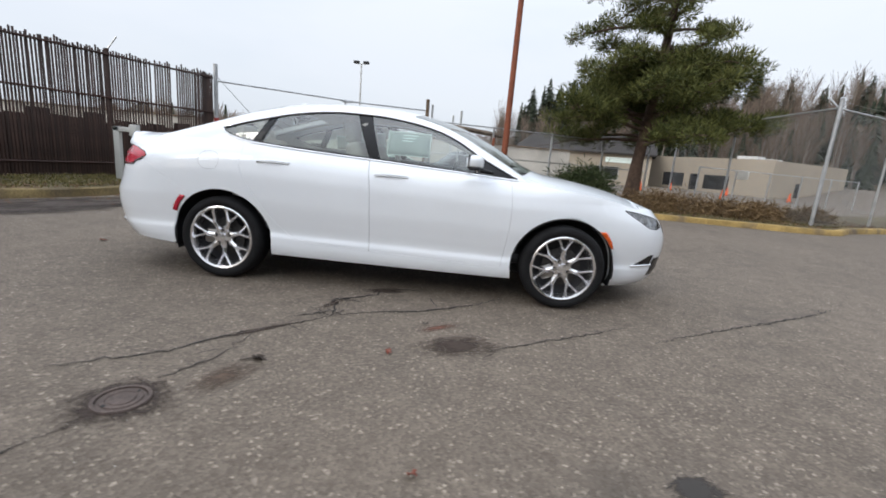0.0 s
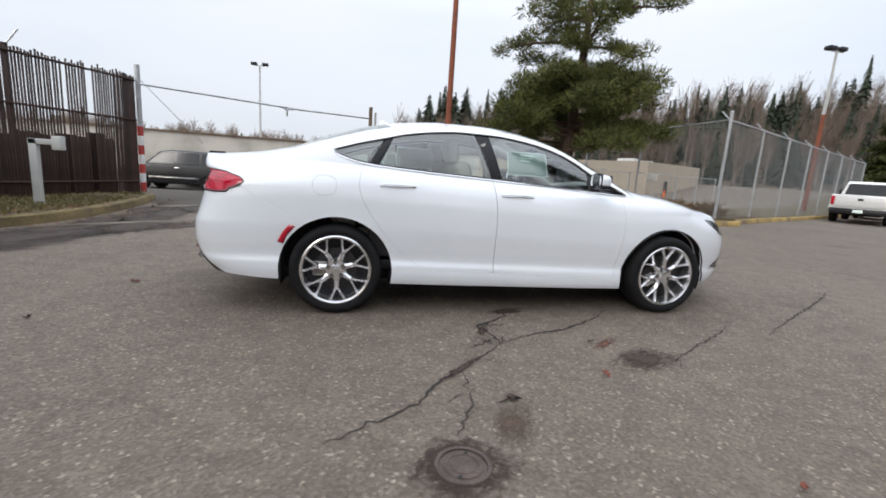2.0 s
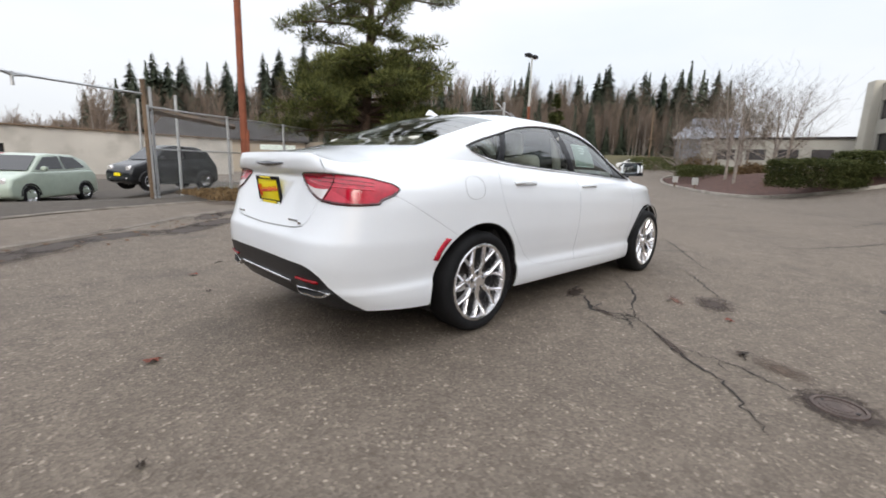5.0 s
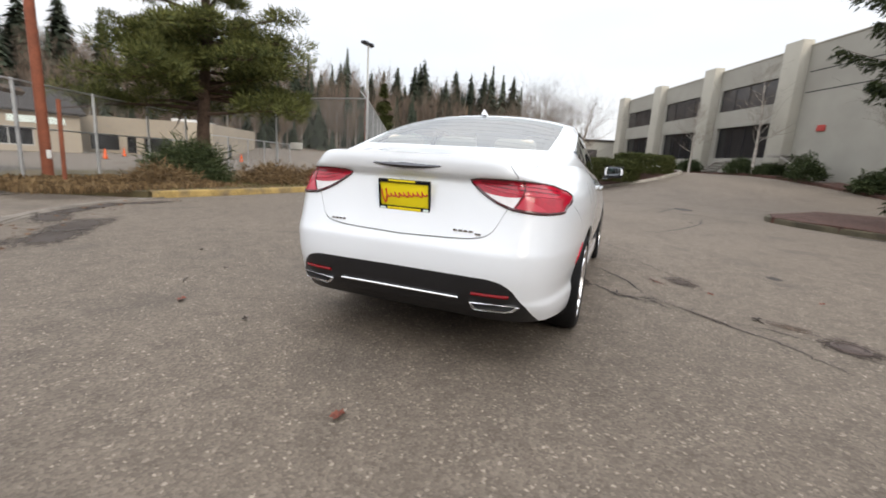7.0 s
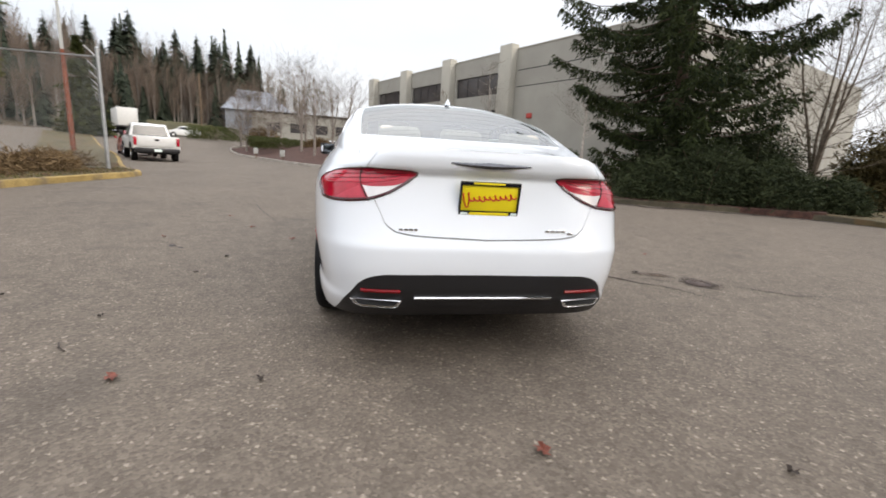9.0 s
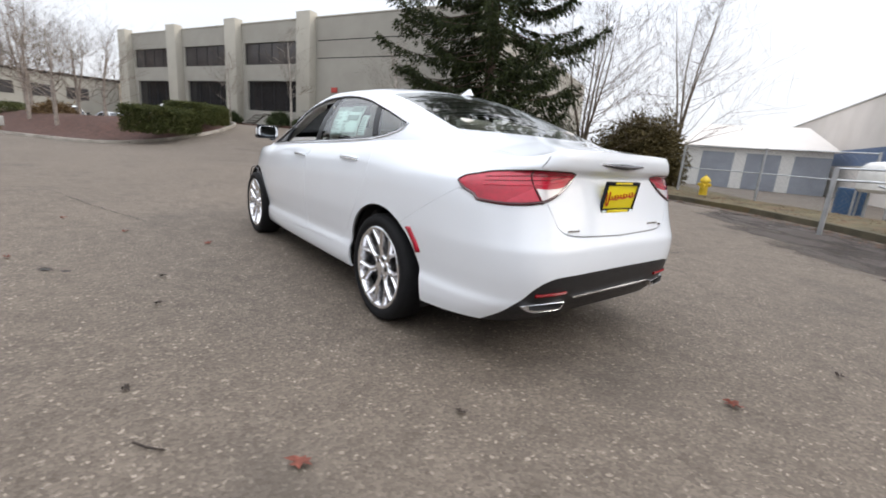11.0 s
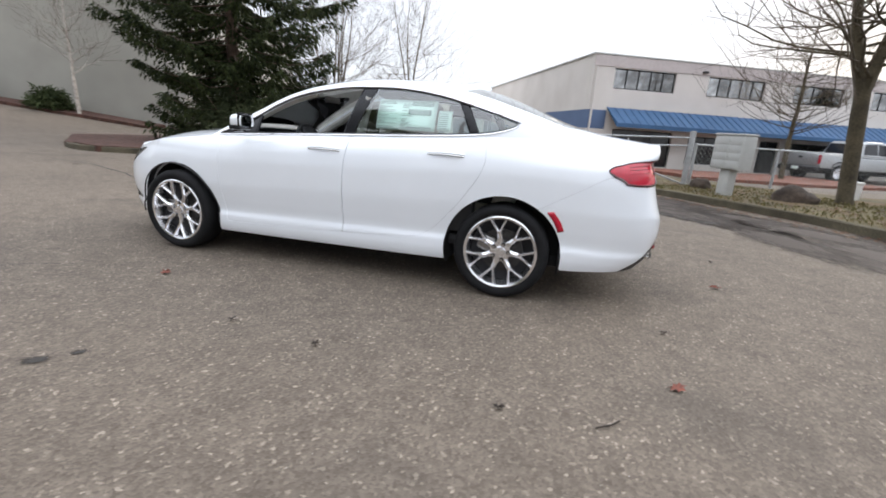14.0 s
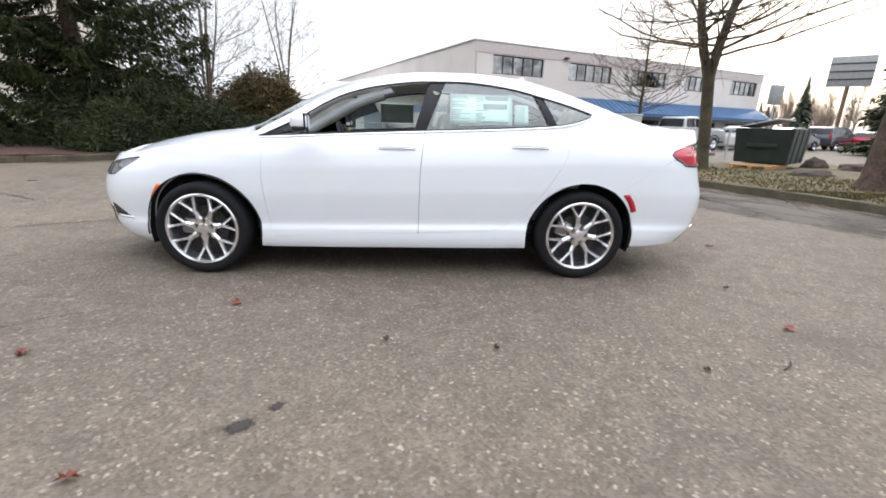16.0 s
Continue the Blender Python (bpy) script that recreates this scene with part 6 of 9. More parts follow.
# shrubs by the pine
shrub("broom_bush", (4.3, 10.2, 0.1), (0.95, 0.9, 1.15), 31, "broom", "upright dark green broom bush", 900, 0.2, "shrub", "", 0.12)
for k, (x, y, r, h) in enumerate(((7.2, 9.3, 1.1, 0.55), (8.6, 8.8, 0.9, 0.45), (6.0, 9.0, 0.8, 0.5), (9.6, 9.4, 0.7, 0.4), (11.2, 9.7, 0.7, 0.35), (3.0, 9.4, 0.8, 0.4))):
    shrub("dry_brush", (x, y, 0.1), (r, r * 0.8, h), 40 + k, "dry_brush", "low brown dry brush in the bed", 350, 0.17, "shrub", "dry brush", 0.12)
# hedge on the island, small shrubs along the office building
hm = pose(23.6, -1.3, ground_z(23.6, -1.3) + 0.1, 0, 0, -38)
for k, (dx, sx) in enumerate(((-1.7, 1.7), (1.5, 1.6))):
    p = hm @ Vector((dx, 0, 0))
    ob = shrub("hedge", (p.x, p.y, ground_z(p.x, p.y) + 0.40), (sx, 0.9, 1.1 - 0.1 * k), 60 + k, "hedge", "clipped green-brown hedge on the mulch island", 2600, 0.085, "hedge", "hedges", 0.5, True)
    ob.rotation_euler[2] = radians(-38)
for k, (x, y, r, h, mm) in enumerate(((56.0, 19.0, 3.2, 1.5, "hedge"), (60.0, 20.4, 3.0, 1.5, "hedge"), (38.5, 8.2, 2.6, 0.7, "hedge"), (43.0, 10.0, 2.2, 0.8, "hedge"), (34.0, 4.3, 1.6, 0.9, "dry_brush"), (47.5, 11.5, 2.5, 1.6, "dry_brush"))):
    shrub("island_shrub", (x, y, ground_z(x, y) + (0.9 if k > 1 else 0.0)), (r, r * 0.7, h), 300 + k, mm, "low evergreen mass behind the mulch" if mm != "dry_brush" else "brown dry shrub on the mulch", 900 if mm == "hedge" else 420, 0.14 if mm == "hedge" else 0.22, "shrub", "island shrubs", boxy=mm == "hedge")
T0 = Vector((30.3, -9.9, 0))
for k, (u, v, r, h) in enumerate(((6.4, 1.4, 0.9, 0.9), (0.4, 1.6, 1.2, 1.0), (-1.9, 1.5, 0.7, 0.6), (-4.7, 1.6, 1.5, 1.3), (-8.55, 1.5, 0.8, 0.9), (10.0, 1.3, 0.9, 0.9))):
    p = T0 + U * u + V * v
    shrub("foundation_shrub", (p.x, p.y, ground_z(p.x, p.y) + 0.1), (r, 0.8, h), 70 + k, "broom", "rounded dark evergreen shrub by the wall", 420, 0.16, "shrub", "foundation shrubs")
for k, (u, v, h) in enumerate(((-0.98, 1.8, 5.6), (-9.94, 1.8, 5.4), (5.2, 2.2, 4.6))):
    p = T0 + U * u + V * v
    leader_tree("birch_tree", (p.x, p.y, ground_z(p.x, p.y)), h * 1.25, 0.085, 1, 80 + k, "slender pale-barked birch without leaves", "birch", 0.25, 0.30, 0.10, "birches")
# bare trees
street = leader_tree("bare_tree", (-7.85, -7.85, 0.1), 10.0, 0.155, 2, 8, "leafless street tree with forked trunk and spreading branches", "bark_moss", 0.24, 0.34, 0.085, rise=(-0.1, 0.5))
street.matrix_world = pose(-7.85, -7.85, 0.1, 2.5, 4.0, 0)
leader_tree("bare_tree", (-10.1, -16.6, 0.1), 7.6, 0.10, 1, 4, "small leafless tree with fine twigs", "bark_moss", 0.2, 0.42, 0.04, rise=(-0.1, 0.4))
leader_tree("bare_tree", (8.4, -14.8, 0.1), 8.2, 0.075, 6, 5, "leafless tree with a mass of fine twigs", "bark_grey", 0.1, 0.42, 0.24)
leader_tree("bare_tree", (6.9, -20.2, 0.1), 9.4, 0.075, 4, 6, "tall leafless tree with open branches", "bark_grey", 0.15, 0.36, 0.30)
for k, (x, y, h) in enumerate(((29.5, 1.9, 5.6), (33.5, 3.2, 6.4), (27.5, 4.0, 5.6), (31.5, 5.4, 7.5), (36.0, 5.6, 8.0), (39.5, 8.3, 8.0), (42.5, 6.5, 8.5), (43.0, 12.2, 5.8), (45.5, 10.6, 6.6), (48.0, 14.0, 6.4), (51.0, 11.5, 8.0))):
    leader_tree("bare_tree", (x, y, ground_z(x, y) + 0.3), h, 0.10, 2 + k % 2, 200 + k, "young leafless tree on the mulch island", "bark_pale", 0.24 if k < 7 else 0.08, 0.48, 0.20)
# evergreen at the south gate and the trunk beside the grass
shrub("evergreen_bush", (7.5, -18.0, 0.1), (2.1, 1.7, 3.2), 90, "olive_bush", "large olive-brown evergreen bush", 2600, 0.17)
shrub("evergreen_bush", (9.6, -19.8, 0.1), (1.6, 1.4, 1.9), 92, "broom", "large dark evergreen bush by the fence", 1000, 0.26)
tr = empty("tree_trunk", pose(-8.95, -4.0, 0.08), "thick rough tree trunk by the grass", "tree")
part("trunk", tube([(0.05, 0, -0.1), (0.03, 0, 0.25), (-0.05, 0.0, 1.5), (-0.12, 0.05, 3.2), (-0.25, 0.1, 6.5)], lambda t: 0.36 - 0.16 * t + (0.08 if t < 0.2 else 0), 12), M["bark"], tr, "", 60)
rngc = random.Random(77)
vs, fs, arms = conifer_shape(rngc, 9.0, 2.2, 26, 9, 0.24, 0.25, 0.0, 14, 0.36)
keep = [f for f in fs if vs[f[0]][2] > 3.4]
tagged(part("limb", limb_mesh([([Vector(p) for p in a], [0.02] * len(a), 0) for a in arms if a[0].z > 3.4], 4, 4), M["bark"], tr, "", 60), kind="stuff")
me = cloud_mesh("needles", vs, keep, M["spruce"])
ob = new("crown", me)
ob.parent = tr
spruce_tree((-37.5, -30.0, 0), 10.5, 2.9, 25, "dense dark evergreen behind the parking lot", 34, 14, 0.40)
spruce_tree((-26.0, -19.5, 0), 8.5, 2.4, 23, "dark evergreen beyond the parking lot", 22, 10, 0.4)


# far woods: one mesh of conifers, one of bare trunks and twigs
def far_woods():
    rng = random.Random(4)
    cv, cf, bv, bf, tv_, tf_ = [], [], [], [], [], []
    def cone_tree(x, y, z, h, r):
        n = 17
        lean = rng.uniform(-0.03, 0.03) * h
        for k in range(n):
            f = k / (n - 1)
            zz, rr = z + h * (0.12 + 0.88 * f), r * 0.8 * (1 - f) ** 0.9 + 0.1
            for j in range(34):
                a = rng.uniform(0, 6.28)
                zz = z + h * (0.12 + 0.88 * f) + rng.uniform(-0.5, 0.5) * h / n
                ln = rr * rng.uniform(0.55, 1.2)
                i = len(cv)
                dx, dy = math.cos(a), math.sin(a)
                hw = 0.12 * ln + 0.10
                cv.extend([(x + dy * 0.2, y - dx * 0.2, zz + 0.35 * h / n), (x - dy * hw + dx * ln * 0.6, y + dx * hw + dy * ln * 0.6, zz - 0.15 * ln), (x + dx * ln, y + dy * ln, zz - 0.42 * ln), (x + dy * hw + dx * ln * 0.6, y - dx * hw + dy * ln * 0.6, zz - 0.15 * ln)])
                cf.append((i, i + 1, i + 2, i + 3))
        stick(x, y, z, h * 0.5, 0.25)
    def stick(x, y, z, h, r, tilt=0.05):
        i = len(tv_)
        ox, oy = rng.uniform(-tilt, tilt) * h, rng.uniform(-tilt, tilt) * h
        for a in (0, 2.1, 4.2):
            tv_.append((x + math.cos(a) * r, y + math.sin(a) * r, z - 0.5))
        tv_.append((x + ox, y + oy, z + h))
        tf_.extend([(i, i + 1, i + 3), (i + 1, i + 2, i + 3), (i + 2, i, i + 3)])
        return x + ox, y + oy, z + h
    def bare(x, y, z, h):
        stick(x, y, z, h * 1.05, 0.20, 0.04)
        for k in range(80):
            f = rng.uniform(0.3, 1.0)
            a = rng.uniform(0, 6.28)
            ln = h * 0.12 * (1.35 - f) * rng.uniform(0.5, 1.5) + 0.3
            px, py, pz = x, y, z + h * f
            i = len(bv)
            qx, qy, qz = px + math.cos(a) * ln, py + math.sin(a) * ln, pz + ln * rng.uniform(1.3, 3.2)
            w = rng.uniform(0.02, 0.06)
            bv.extend([(px, py, pz - w), (px, py, pz + w), (qx, qy, qz + w * 0.5), (qx + 0.05, qy, qz)])
            bf.append((i, i + 1, i + 2, i + 3))
    # (bearing from, to, distance from, to, height, conifer share, how many)
    for b0, b1, d0, d1, h0, share, n in ((12, 58, 84, 135, 10.5, 0.20, 420), (56, 86, 84, 130, 10.0, 0.18, 280), (84, 132, 80, 125, 5.4, 0.06, 460), (8, 40, 80, 94, 7.6, 0.08, 240), (40, 62, 62, 80, 6.5, 0.45, 90), (26, 42, 68, 82, 6.5, 0.45, 60), (205, 250, 80, 130, 7.0, 0.10, 160)):
        for _ in range(n):
            a, d = radians(rng.uniform(b0, b1)), rng.uniform(d0, d1)
            x, y = d * math.cos(a), d * math.sin(a)
            z = ground_z(x, y) - 0.2
            h = h0 * rng.uniform(0.55, 1.3)
            if rng.random() < share:
                cone_tree(x, y, z, h * rng.uniform(0.85, 1.3), h * rng.uniform(0.24, 0.34))
            else:
                bare(x, y, z, h * 0.9)
    for nm, v, f, mm, lab in (("far_conifers", cv, cf, M["far_conifer"], "dark conifers on the far hillside"), ("far_bare_woods", bv, bf, M["far_bare"], "brown leafless woods on the far hillside"), ("far_trunks", tv_, tf_, M["far_trunk"], "pale straight trunks of the far woods")):
        me = cloud_mesh(nm, v, f, mm)
        tagged(new(nm, me), lab, "woods", "", "stuff")
    # tall firs that stand out against the sky: bearing, height of the tip in degrees
    firs = ((26.0, 12.2), (27.1, 11.3), (29.4, 11.1), (32.6, 10.4), (36.3, 10.9), (23.2, 10.0), (22.0, 11.2), (41.4, 10.0), (45.1, 10.6), (48.2, 10.5), (38.6, 9.4), (54.0, 10.6), (51.2, 9.6),
            (69.9, 10.0), (78.5, 10.6), (77.2, 9.9), (75.8, 10.5), (80.5, 9.4), (57.0, 12.0), (60.0, 12.1), (20.0, 10.9), (18.3, 11.0), (14.7, 10.9), (71.5, 10.7), (67.6, 11.9), (65.8, 12.6), (63.0, 13.6))
    for k, (bear, tip) in enumerate(firs):
        r2 = random.Random(500 + k)
        d = 100 + r2.uniform(-4, 4)
        x, y = -2.5 + d * math.cos(radians(bear)), -2.0 + d * math.sin(radians(bear))
        z = ground_z(x, y) - 0.3
        h = 1.1 + d * math.tan(radians(tip)) - z
        t = empty("far_fir", pose(x, y, z), "tall dark fir on the skyline", "tree", "firs")
        part("trunk", tube([(0, 0, 0), (0, 0, h)], lambda q: 0.35 * (1 - 0.9 * q), 6), M["bark"], t)
        # tiers of drooping sprays, narrowing to a thin tip
        v2, f2 = [], []
        wide = h * r2.uniform(0.22, 0.30)
        n = int(h * 1.9)
        for q in range(n):
            f = q / (n - 1)
            zz = h * (0.14 + 0.86 * f)
            reach = wide * (1 - f) ** 0.72 * (0.80 + 0.20 * math.sin(q * 2.1 + k)) + 0.12
            for j in range(int(22 + 80 * (1 - f))):
                if r2.random() < 0.12:
                    continue
                a = r2.uniform(0, 6.283)
                ln = reach * r2.uniform(0.7, 1.12)
                ca, sa = math.cos(a), math.sin(a)
                zj = zz + r2.uniform(-0.5, 0.5)
                hw = 0.09 * ln + 0.10
                i = len(v2)
                v2 += [(0.1 * ca, 0.1 * sa, zj + 0.2 * ln), (ca * ln * 0.55 - sa * hw, sa * ln * 0.55 + ca * hw, zj), (ca * ln, sa * ln, zj - 0.22 * ln), (ca * ln * 0.55 + sa * hw, sa * ln * 0.55 - ca * hw, zj - 0.05)]
                f2.append((i, i + 1, i + 2, i + 3))
        o2 = new("crown", cloud_mesh("needles", v2, f2, M["far_conifer"]))
        o2.parent = t
    spruce_tree((45.3, 27.6, ground_z(45.3, 27.6)), 9.0, 2.6, 26, "green cedar at the roadside below the woods", 30, 14, 0.4, "hedge", 0.2)


far_woods()


# grass blades, leaf litter
def litter(name, spots, rng, size, mm, label, flat=True, cat="leaves"):
    vs, fs = [], []
    for x, y, z in spots:
        s = size * rng.uniform(0.6, 1.3)
        a = rng.uniform(0, 6.28)
        c, d = math.cos(a) * s, math.sin(a) * s
        i = len(vs)
        if flat:
            vs += [(x - c, y - d, z + rng.uniform(0, 0.3 * s)), (x + d * 0.6, y - c * 0.6, z + 0.3 * s), (x + c, y + d, z + rng.uniform(0, 0.5 * s)), (x - d * 0.6, y + c * 0.6, z)]
        else:
            vs += [(x - c * 0.08, y - d * 0.08, z), (x + c * 0.08, y + d * 0.08, z), (x + rng.uniform(-0.5, 0.5) * s, y + rng.uniform(-0.5, 0.5) * s, z + s * rng.uniform(0.7, 1.4)), (x + rng.uniform(-0.4, 0.4) * s, y + rng.uniform(-0.4, 0.4) * s, z + s)]
        fs.append((i, i + 1, i + 2, i + 3))
    tagged(new(name, cloud_mesh(name, vs, fs, mm)), label, cat, "", "stuff")


rl = random.Random(12)
spots = []
def along(line, lo, hi, n, z=0.15):
    run = spline(line)
    out = []
    for _ in range(n):
        i = rl.randrange(len(run) - 1)
        t = (run[i + 1] - run[i]).normalized()
        d = rl.uniform(lo, hi)
        p = run[i].lerp(run[i + 1], rl.random()) + Vector((-t.y, t.x, 0)) * d + Vector((rl.gauss(0, 0.08), rl.gauss(0, 0.08), 0))
        out.append((p.x, p.y, (z if abs(d) > 0.12 else 0.16) + ground_z(p.x, p.y) if d * (hi + lo) > 0 and abs(d) > 0.1 else 0.01))
    return out
litter("grass_blades", along(WEST, 0.1, 2.2, 5000, 0.12) + along(NORTH[:6], 0.1, 3.2, 6000, 0.12) + along(SOUTH[1:7][::-1], 0.1, 4.0, 9000, 0.12), rl, 0.042, M["grass"], "patchy winter grass blades", False, "grass")
litter("leaf_litter", along(SOUTH[2:12][::-1], 0.1, 2.6, 1500, 0.15) + along(NORTH[:7], 0.1, 1.8, 1600, 0.15) + along(WEST, 0.1, 0.8, 500, 0.14), rl, 0.04, M["leaf_litter"], "brown fallen leaves in the beds")
litter("leaf_litter", along(SOUTH[2:9], 0.12, 0.7, 900, 0.01) + along(WEST[::-1], 0.1, 0.6, 250, 0.01) + along(APRON[::-1], 0.1, 0.8, 120, 0.01), rl, 0.035, M["leaf_litter"], "wet leaves and dirt along the kerb")

rl4 = random.Random(44)
litter("dry_grass", [(x, y, 0.1 + ground_z(x, y)) for x, y in ((rl4.uniform(-0.2, 4.2), rl4.uniform(8.1, 11.6)) for _ in range(4200)) if y > 7.9 + 0.25 * max(0.0, 1.6 - x)], rl4, 0.11, M["dry_brush"], "long dry brown grass round the pole", False, "grass")

# ---- buildings ----
def frame_at(p0, along_v, out_v):
    """A pose whose x runs along a wall, y out of it, z up."""
    m = Matrix.Identity(4)
    m.col[0], m.col[1], m.col[2] = (*along_v, 0), (*out_v, 0), (0, 0, 1, 0)
    m.translation = p0
    return m


def wall_with_holes(length, height, depth, holes, base=0.0):
    """A wall slab along x with rectangular openings (x0, x1, z0, z1); its face is at y = 0."""
    xs = sorted({0.0, length, *[h[0] for h in holes], *[h[1] for h in holes]})
    zs = sorted({base, height, *[h[2] for h in holes], *[h[3] for h in holes]})
    bm = bmesh.new()
    def solid(i, j):
        if not (0 <= i < len(xs) - 1 and 0 <= j < len(zs) - 1):
            return False
        cx, cz = (xs[i] + xs[i + 1]) / 2, (zs[j] + zs[j + 1]) / 2
        return not any(h[0] < cx < h[1] and h[2] < cz < h[3] for h in holes)
    def quad(*c):
        bm.faces.new([bm.verts.new(p) for p in c])
    for i in range(len(xs) - 1):
        for j in range(len(zs) - 1):
            if not solid(i, j):
                continue
            a, b, c, d = xs[i], xs[i + 1], zs[j], zs[j + 1]
            quad((a, 0, c), (b, 0, c), (b, 0, d), (a, 0, d))
            quad((a, -depth, c), (a, -depth, d), (b, -depth, d), (b, -depth, c))
            if not solid(i - 1, j):
                quad((a, 0, c), (a, 0, d), (a, -depth, d), (a, -depth, c))
            if not solid(i + 1, j):
                quad((b, 0, c), (b, -depth, c), (b, -depth, d), (b, 0, d))
            if not solid(i, j - 1):
                quad((a, 0, c), (a, -depth, c), (b, -depth, c), (b, 0, c))
            if not solid(i, j + 1):
                quad((a, 0, d), (b, 0, d), (b, -depth, d), (a, -depth, d))
    bmesh.ops.remove_doubles(bm, verts=bm.verts[:], dist=0.0005)
    bmesh.ops.recalc_face_normals(bm, faces=bm.faces[:])
    return bm


def window(parent, x0, x1, z0, z1, panes, pane_mat, frame_mat, y=-0.12, bar=0.05):
    w = part("window", wall_with_holes(x1 - x0, z1 - z0, 0.06, [(bar + (x1 - x0 - bar) * k / panes, (x1 - x0 - bar) * (k + 1) / panes, bar, z1 - z0 - bar) for k in range(panes)]), frame_mat, parent, "", 0, pose(x0, y, z0))
    for k in range(panes):
        part("pane", boxed((bar * 0.5 + (x1 - x0 - bar) * k / panes, -0.045, bar * 0.6), ((x1 - x0 - bar) * (k + 1) / panes + bar * 0.5, -0.03, z1 - z0 - bar * 0.6)), pane_mat, w, "", 0)
    return w


# two-storey office building of tilt-up concrete
off = empty("office_building", frame_at(T0 + Vector((0, 0, 0)), U, V), "two-storey beige tilt-up concrete office building", "building")
holes = []
for k in range(3):
    x = 14.0 + 8.0 * k
    holes += [(x + 0.3, x + 6.2, 6.15, 7.75), (x + 0.3, x + 6.0, 2.7, 4.95)]
part("front_wall", wall_with_holes(38, 9.15, 0.35, holes, 0.4), M["tilt"], off, "", 0, pose(-14, 0, 0))
for k in range(3):
    x = 8.0 * k
    window(off, x + 0.3, x + 6.2, 6.15, 7.75, 4, M["dull_glass"], M["alloy_dark"])
    window(off, x + 0.3, x + 6.0, 2.7, 4.95, 4, M["dark_glass"], M["alloy_dark"], -0.2)
for k in range(4):
    x = 8.0 * k - 1.5
    part("pier", boxed((x, -0.1, 0.4), (x + 1.35, 0.62, 9.5), 0.03), M["tilt_light"], off, "protruding light concrete pier", 30)
for z in (6.45, 7.62):
    part("wall_groove", boxed((-13.9, -0.01, z), (-1.7, 0.006, z + 0.06)), M["gap"], off, "", 0)
part("parapet_cap", boxed((-14, -0.4, 9.15), (24, 0.04, 9.24), 0.02), M["tilt_light"], off)
part("side_wall", boxed((-14, -30, 0.2), (-13.7, -0.36, 9.1)), M["tilt"], off)
part("back_wall", boxed((-14, -30.3, 0.2), (24, -30.0, 9.1)), M["tilt"], off)
part("end_wall", boxed((23.7, -30, 0.2), (24, -0.36, 9.1)), M["tilt"], off)
part("roof_slab", boxed((-13.7, -30, 8.6), (23.7, -0.4, 8.8)), M["dark_roof"], off)
part("floor_slab", boxed((-13.7, -30, 5.3), (23.7, -0.5, 5.7)), M["tilt"], off)
wing_holes = [(1.5, 5.5, 5.4, 6.9), (7.5, 11.5, 5.4, 6.9), (1.5, 5.0, 1.6, 3.6), (7.5, 11.0, 1.6, 3.6)]
wing = part("wing_wall", wall_with_holes(16, 8.2, 0.3, wing_holes, 0.4), M["tilt_light"], off, "lower wing of the building, set back", 0, pose(24.0, -7.0, 0))
for h in wing_holes:
    window(wing, *h, 3, M["dull_glass"], M["alloy_dark"])
part("wing_end", boxed((39.7, -30, 0.2), (40.0, -7.3, 8.1)), M["tilt"], off, "", 0)
part("wing_roof", boxed((24.0, -30, 7.8), (39.7, -7.3, 8.0)), M["dark_roof"], off, "", 0)
for x0, x1, mm in ((25.2, 27.2, "orange"), (27.2, 28.6, "yellow")):
    part("sign_panel", boxed((x0, -6.95, 3.75), (x1, -6.8, 4.35), 0.02), M[mm], off, "bright sign panel on the wing")
part("sign_box", boxed((-3.6, 0.01, 4.15), (-3.05, 0.06, 4.5), 0.01), M["band_red"], off, "small faded red sign")
# outside stairs with open treads
for x0, x1, z1 in ((4.9, 2.9, 2.45), (-5.6, -2.8, 2.75)):
    st = empty("outdoor_stairs", off.matrix_basis @ pose(0, 0, 0), "short outdoor stair with concrete treads", "stairs", "stairs")
    n = 7
    for k in range(n):
        t = k / (n - 1)
        x, z = x0 + (x1 - x0) * t, 1.35 + (z1 - 1.35) * t
        part("tread", boxed((x - 0.22, 0.75, z - 0.06), (x + 0.22, 1.75, z), 0.01), M["concrete"], st, "", 30)
    for y in (0.85, 1.65):
        part("stringer", tube([(x0, y, 1.3), (x1, y, z1 - 0.1)], 0.07, 4), M["concrete"], st)
    part("landing", boxed((min(x1, x1 + (0.9 if x1 > x0 else -0.9)), 0.02, z1 - 0.12), (max(x1, x1 + (0.9 if x1 > x0 else -0.9)), 1.75, z1), 0.01), M["concrete"], st, "", 30)

# white two-storey building with the blue awning
B0 = Vector((-2.5, -18.4, 0))
blu = empty("awning_building", frame_at(B0, -U, V), "two-storey off-white building with blue awning", "building")
holes = [(1.05, 4.15, 3.5, 4.38), (5.85, 8.95, 3.5, 4.38), (10.6, 13.5, 3.5, 4.38), (15.2, 18.1, 3.5, 4.38), (19.85, 22.75, 3.5, 4.38)]
shop = [(1.35, 4.5, 0.05, 1.72), (5.4, 8.4, 0.3, 1.62), (9.4, 10.5, 0.05, 1.62), (11.2, 14.6, 0.3, 1.62), (16.0, 19.0, 0.3, 1.62), (20.0, 22.5, 0.3, 1.62)]
part("front_wall", wall_with_holes(23.3, 4.9, 0.3, holes + shop, -0.1), M["off_white"], blu, "", 0)
for h in holes:
    window(blu, *h, 5, M["sky_glass"], M["gap"], -0.08, 0.045)
for h in shop:
    window(blu, *h, 2 if h[1] - h[0] < 2 else 3, M["dark_glass"], M["alloy_dark"], -0.1, 0.06)
part("parapet_cap", boxed((-0.06, -0.3, 4.9), (23.4, 0.05, 4.97), 0.015), M["post_grey"], blu)
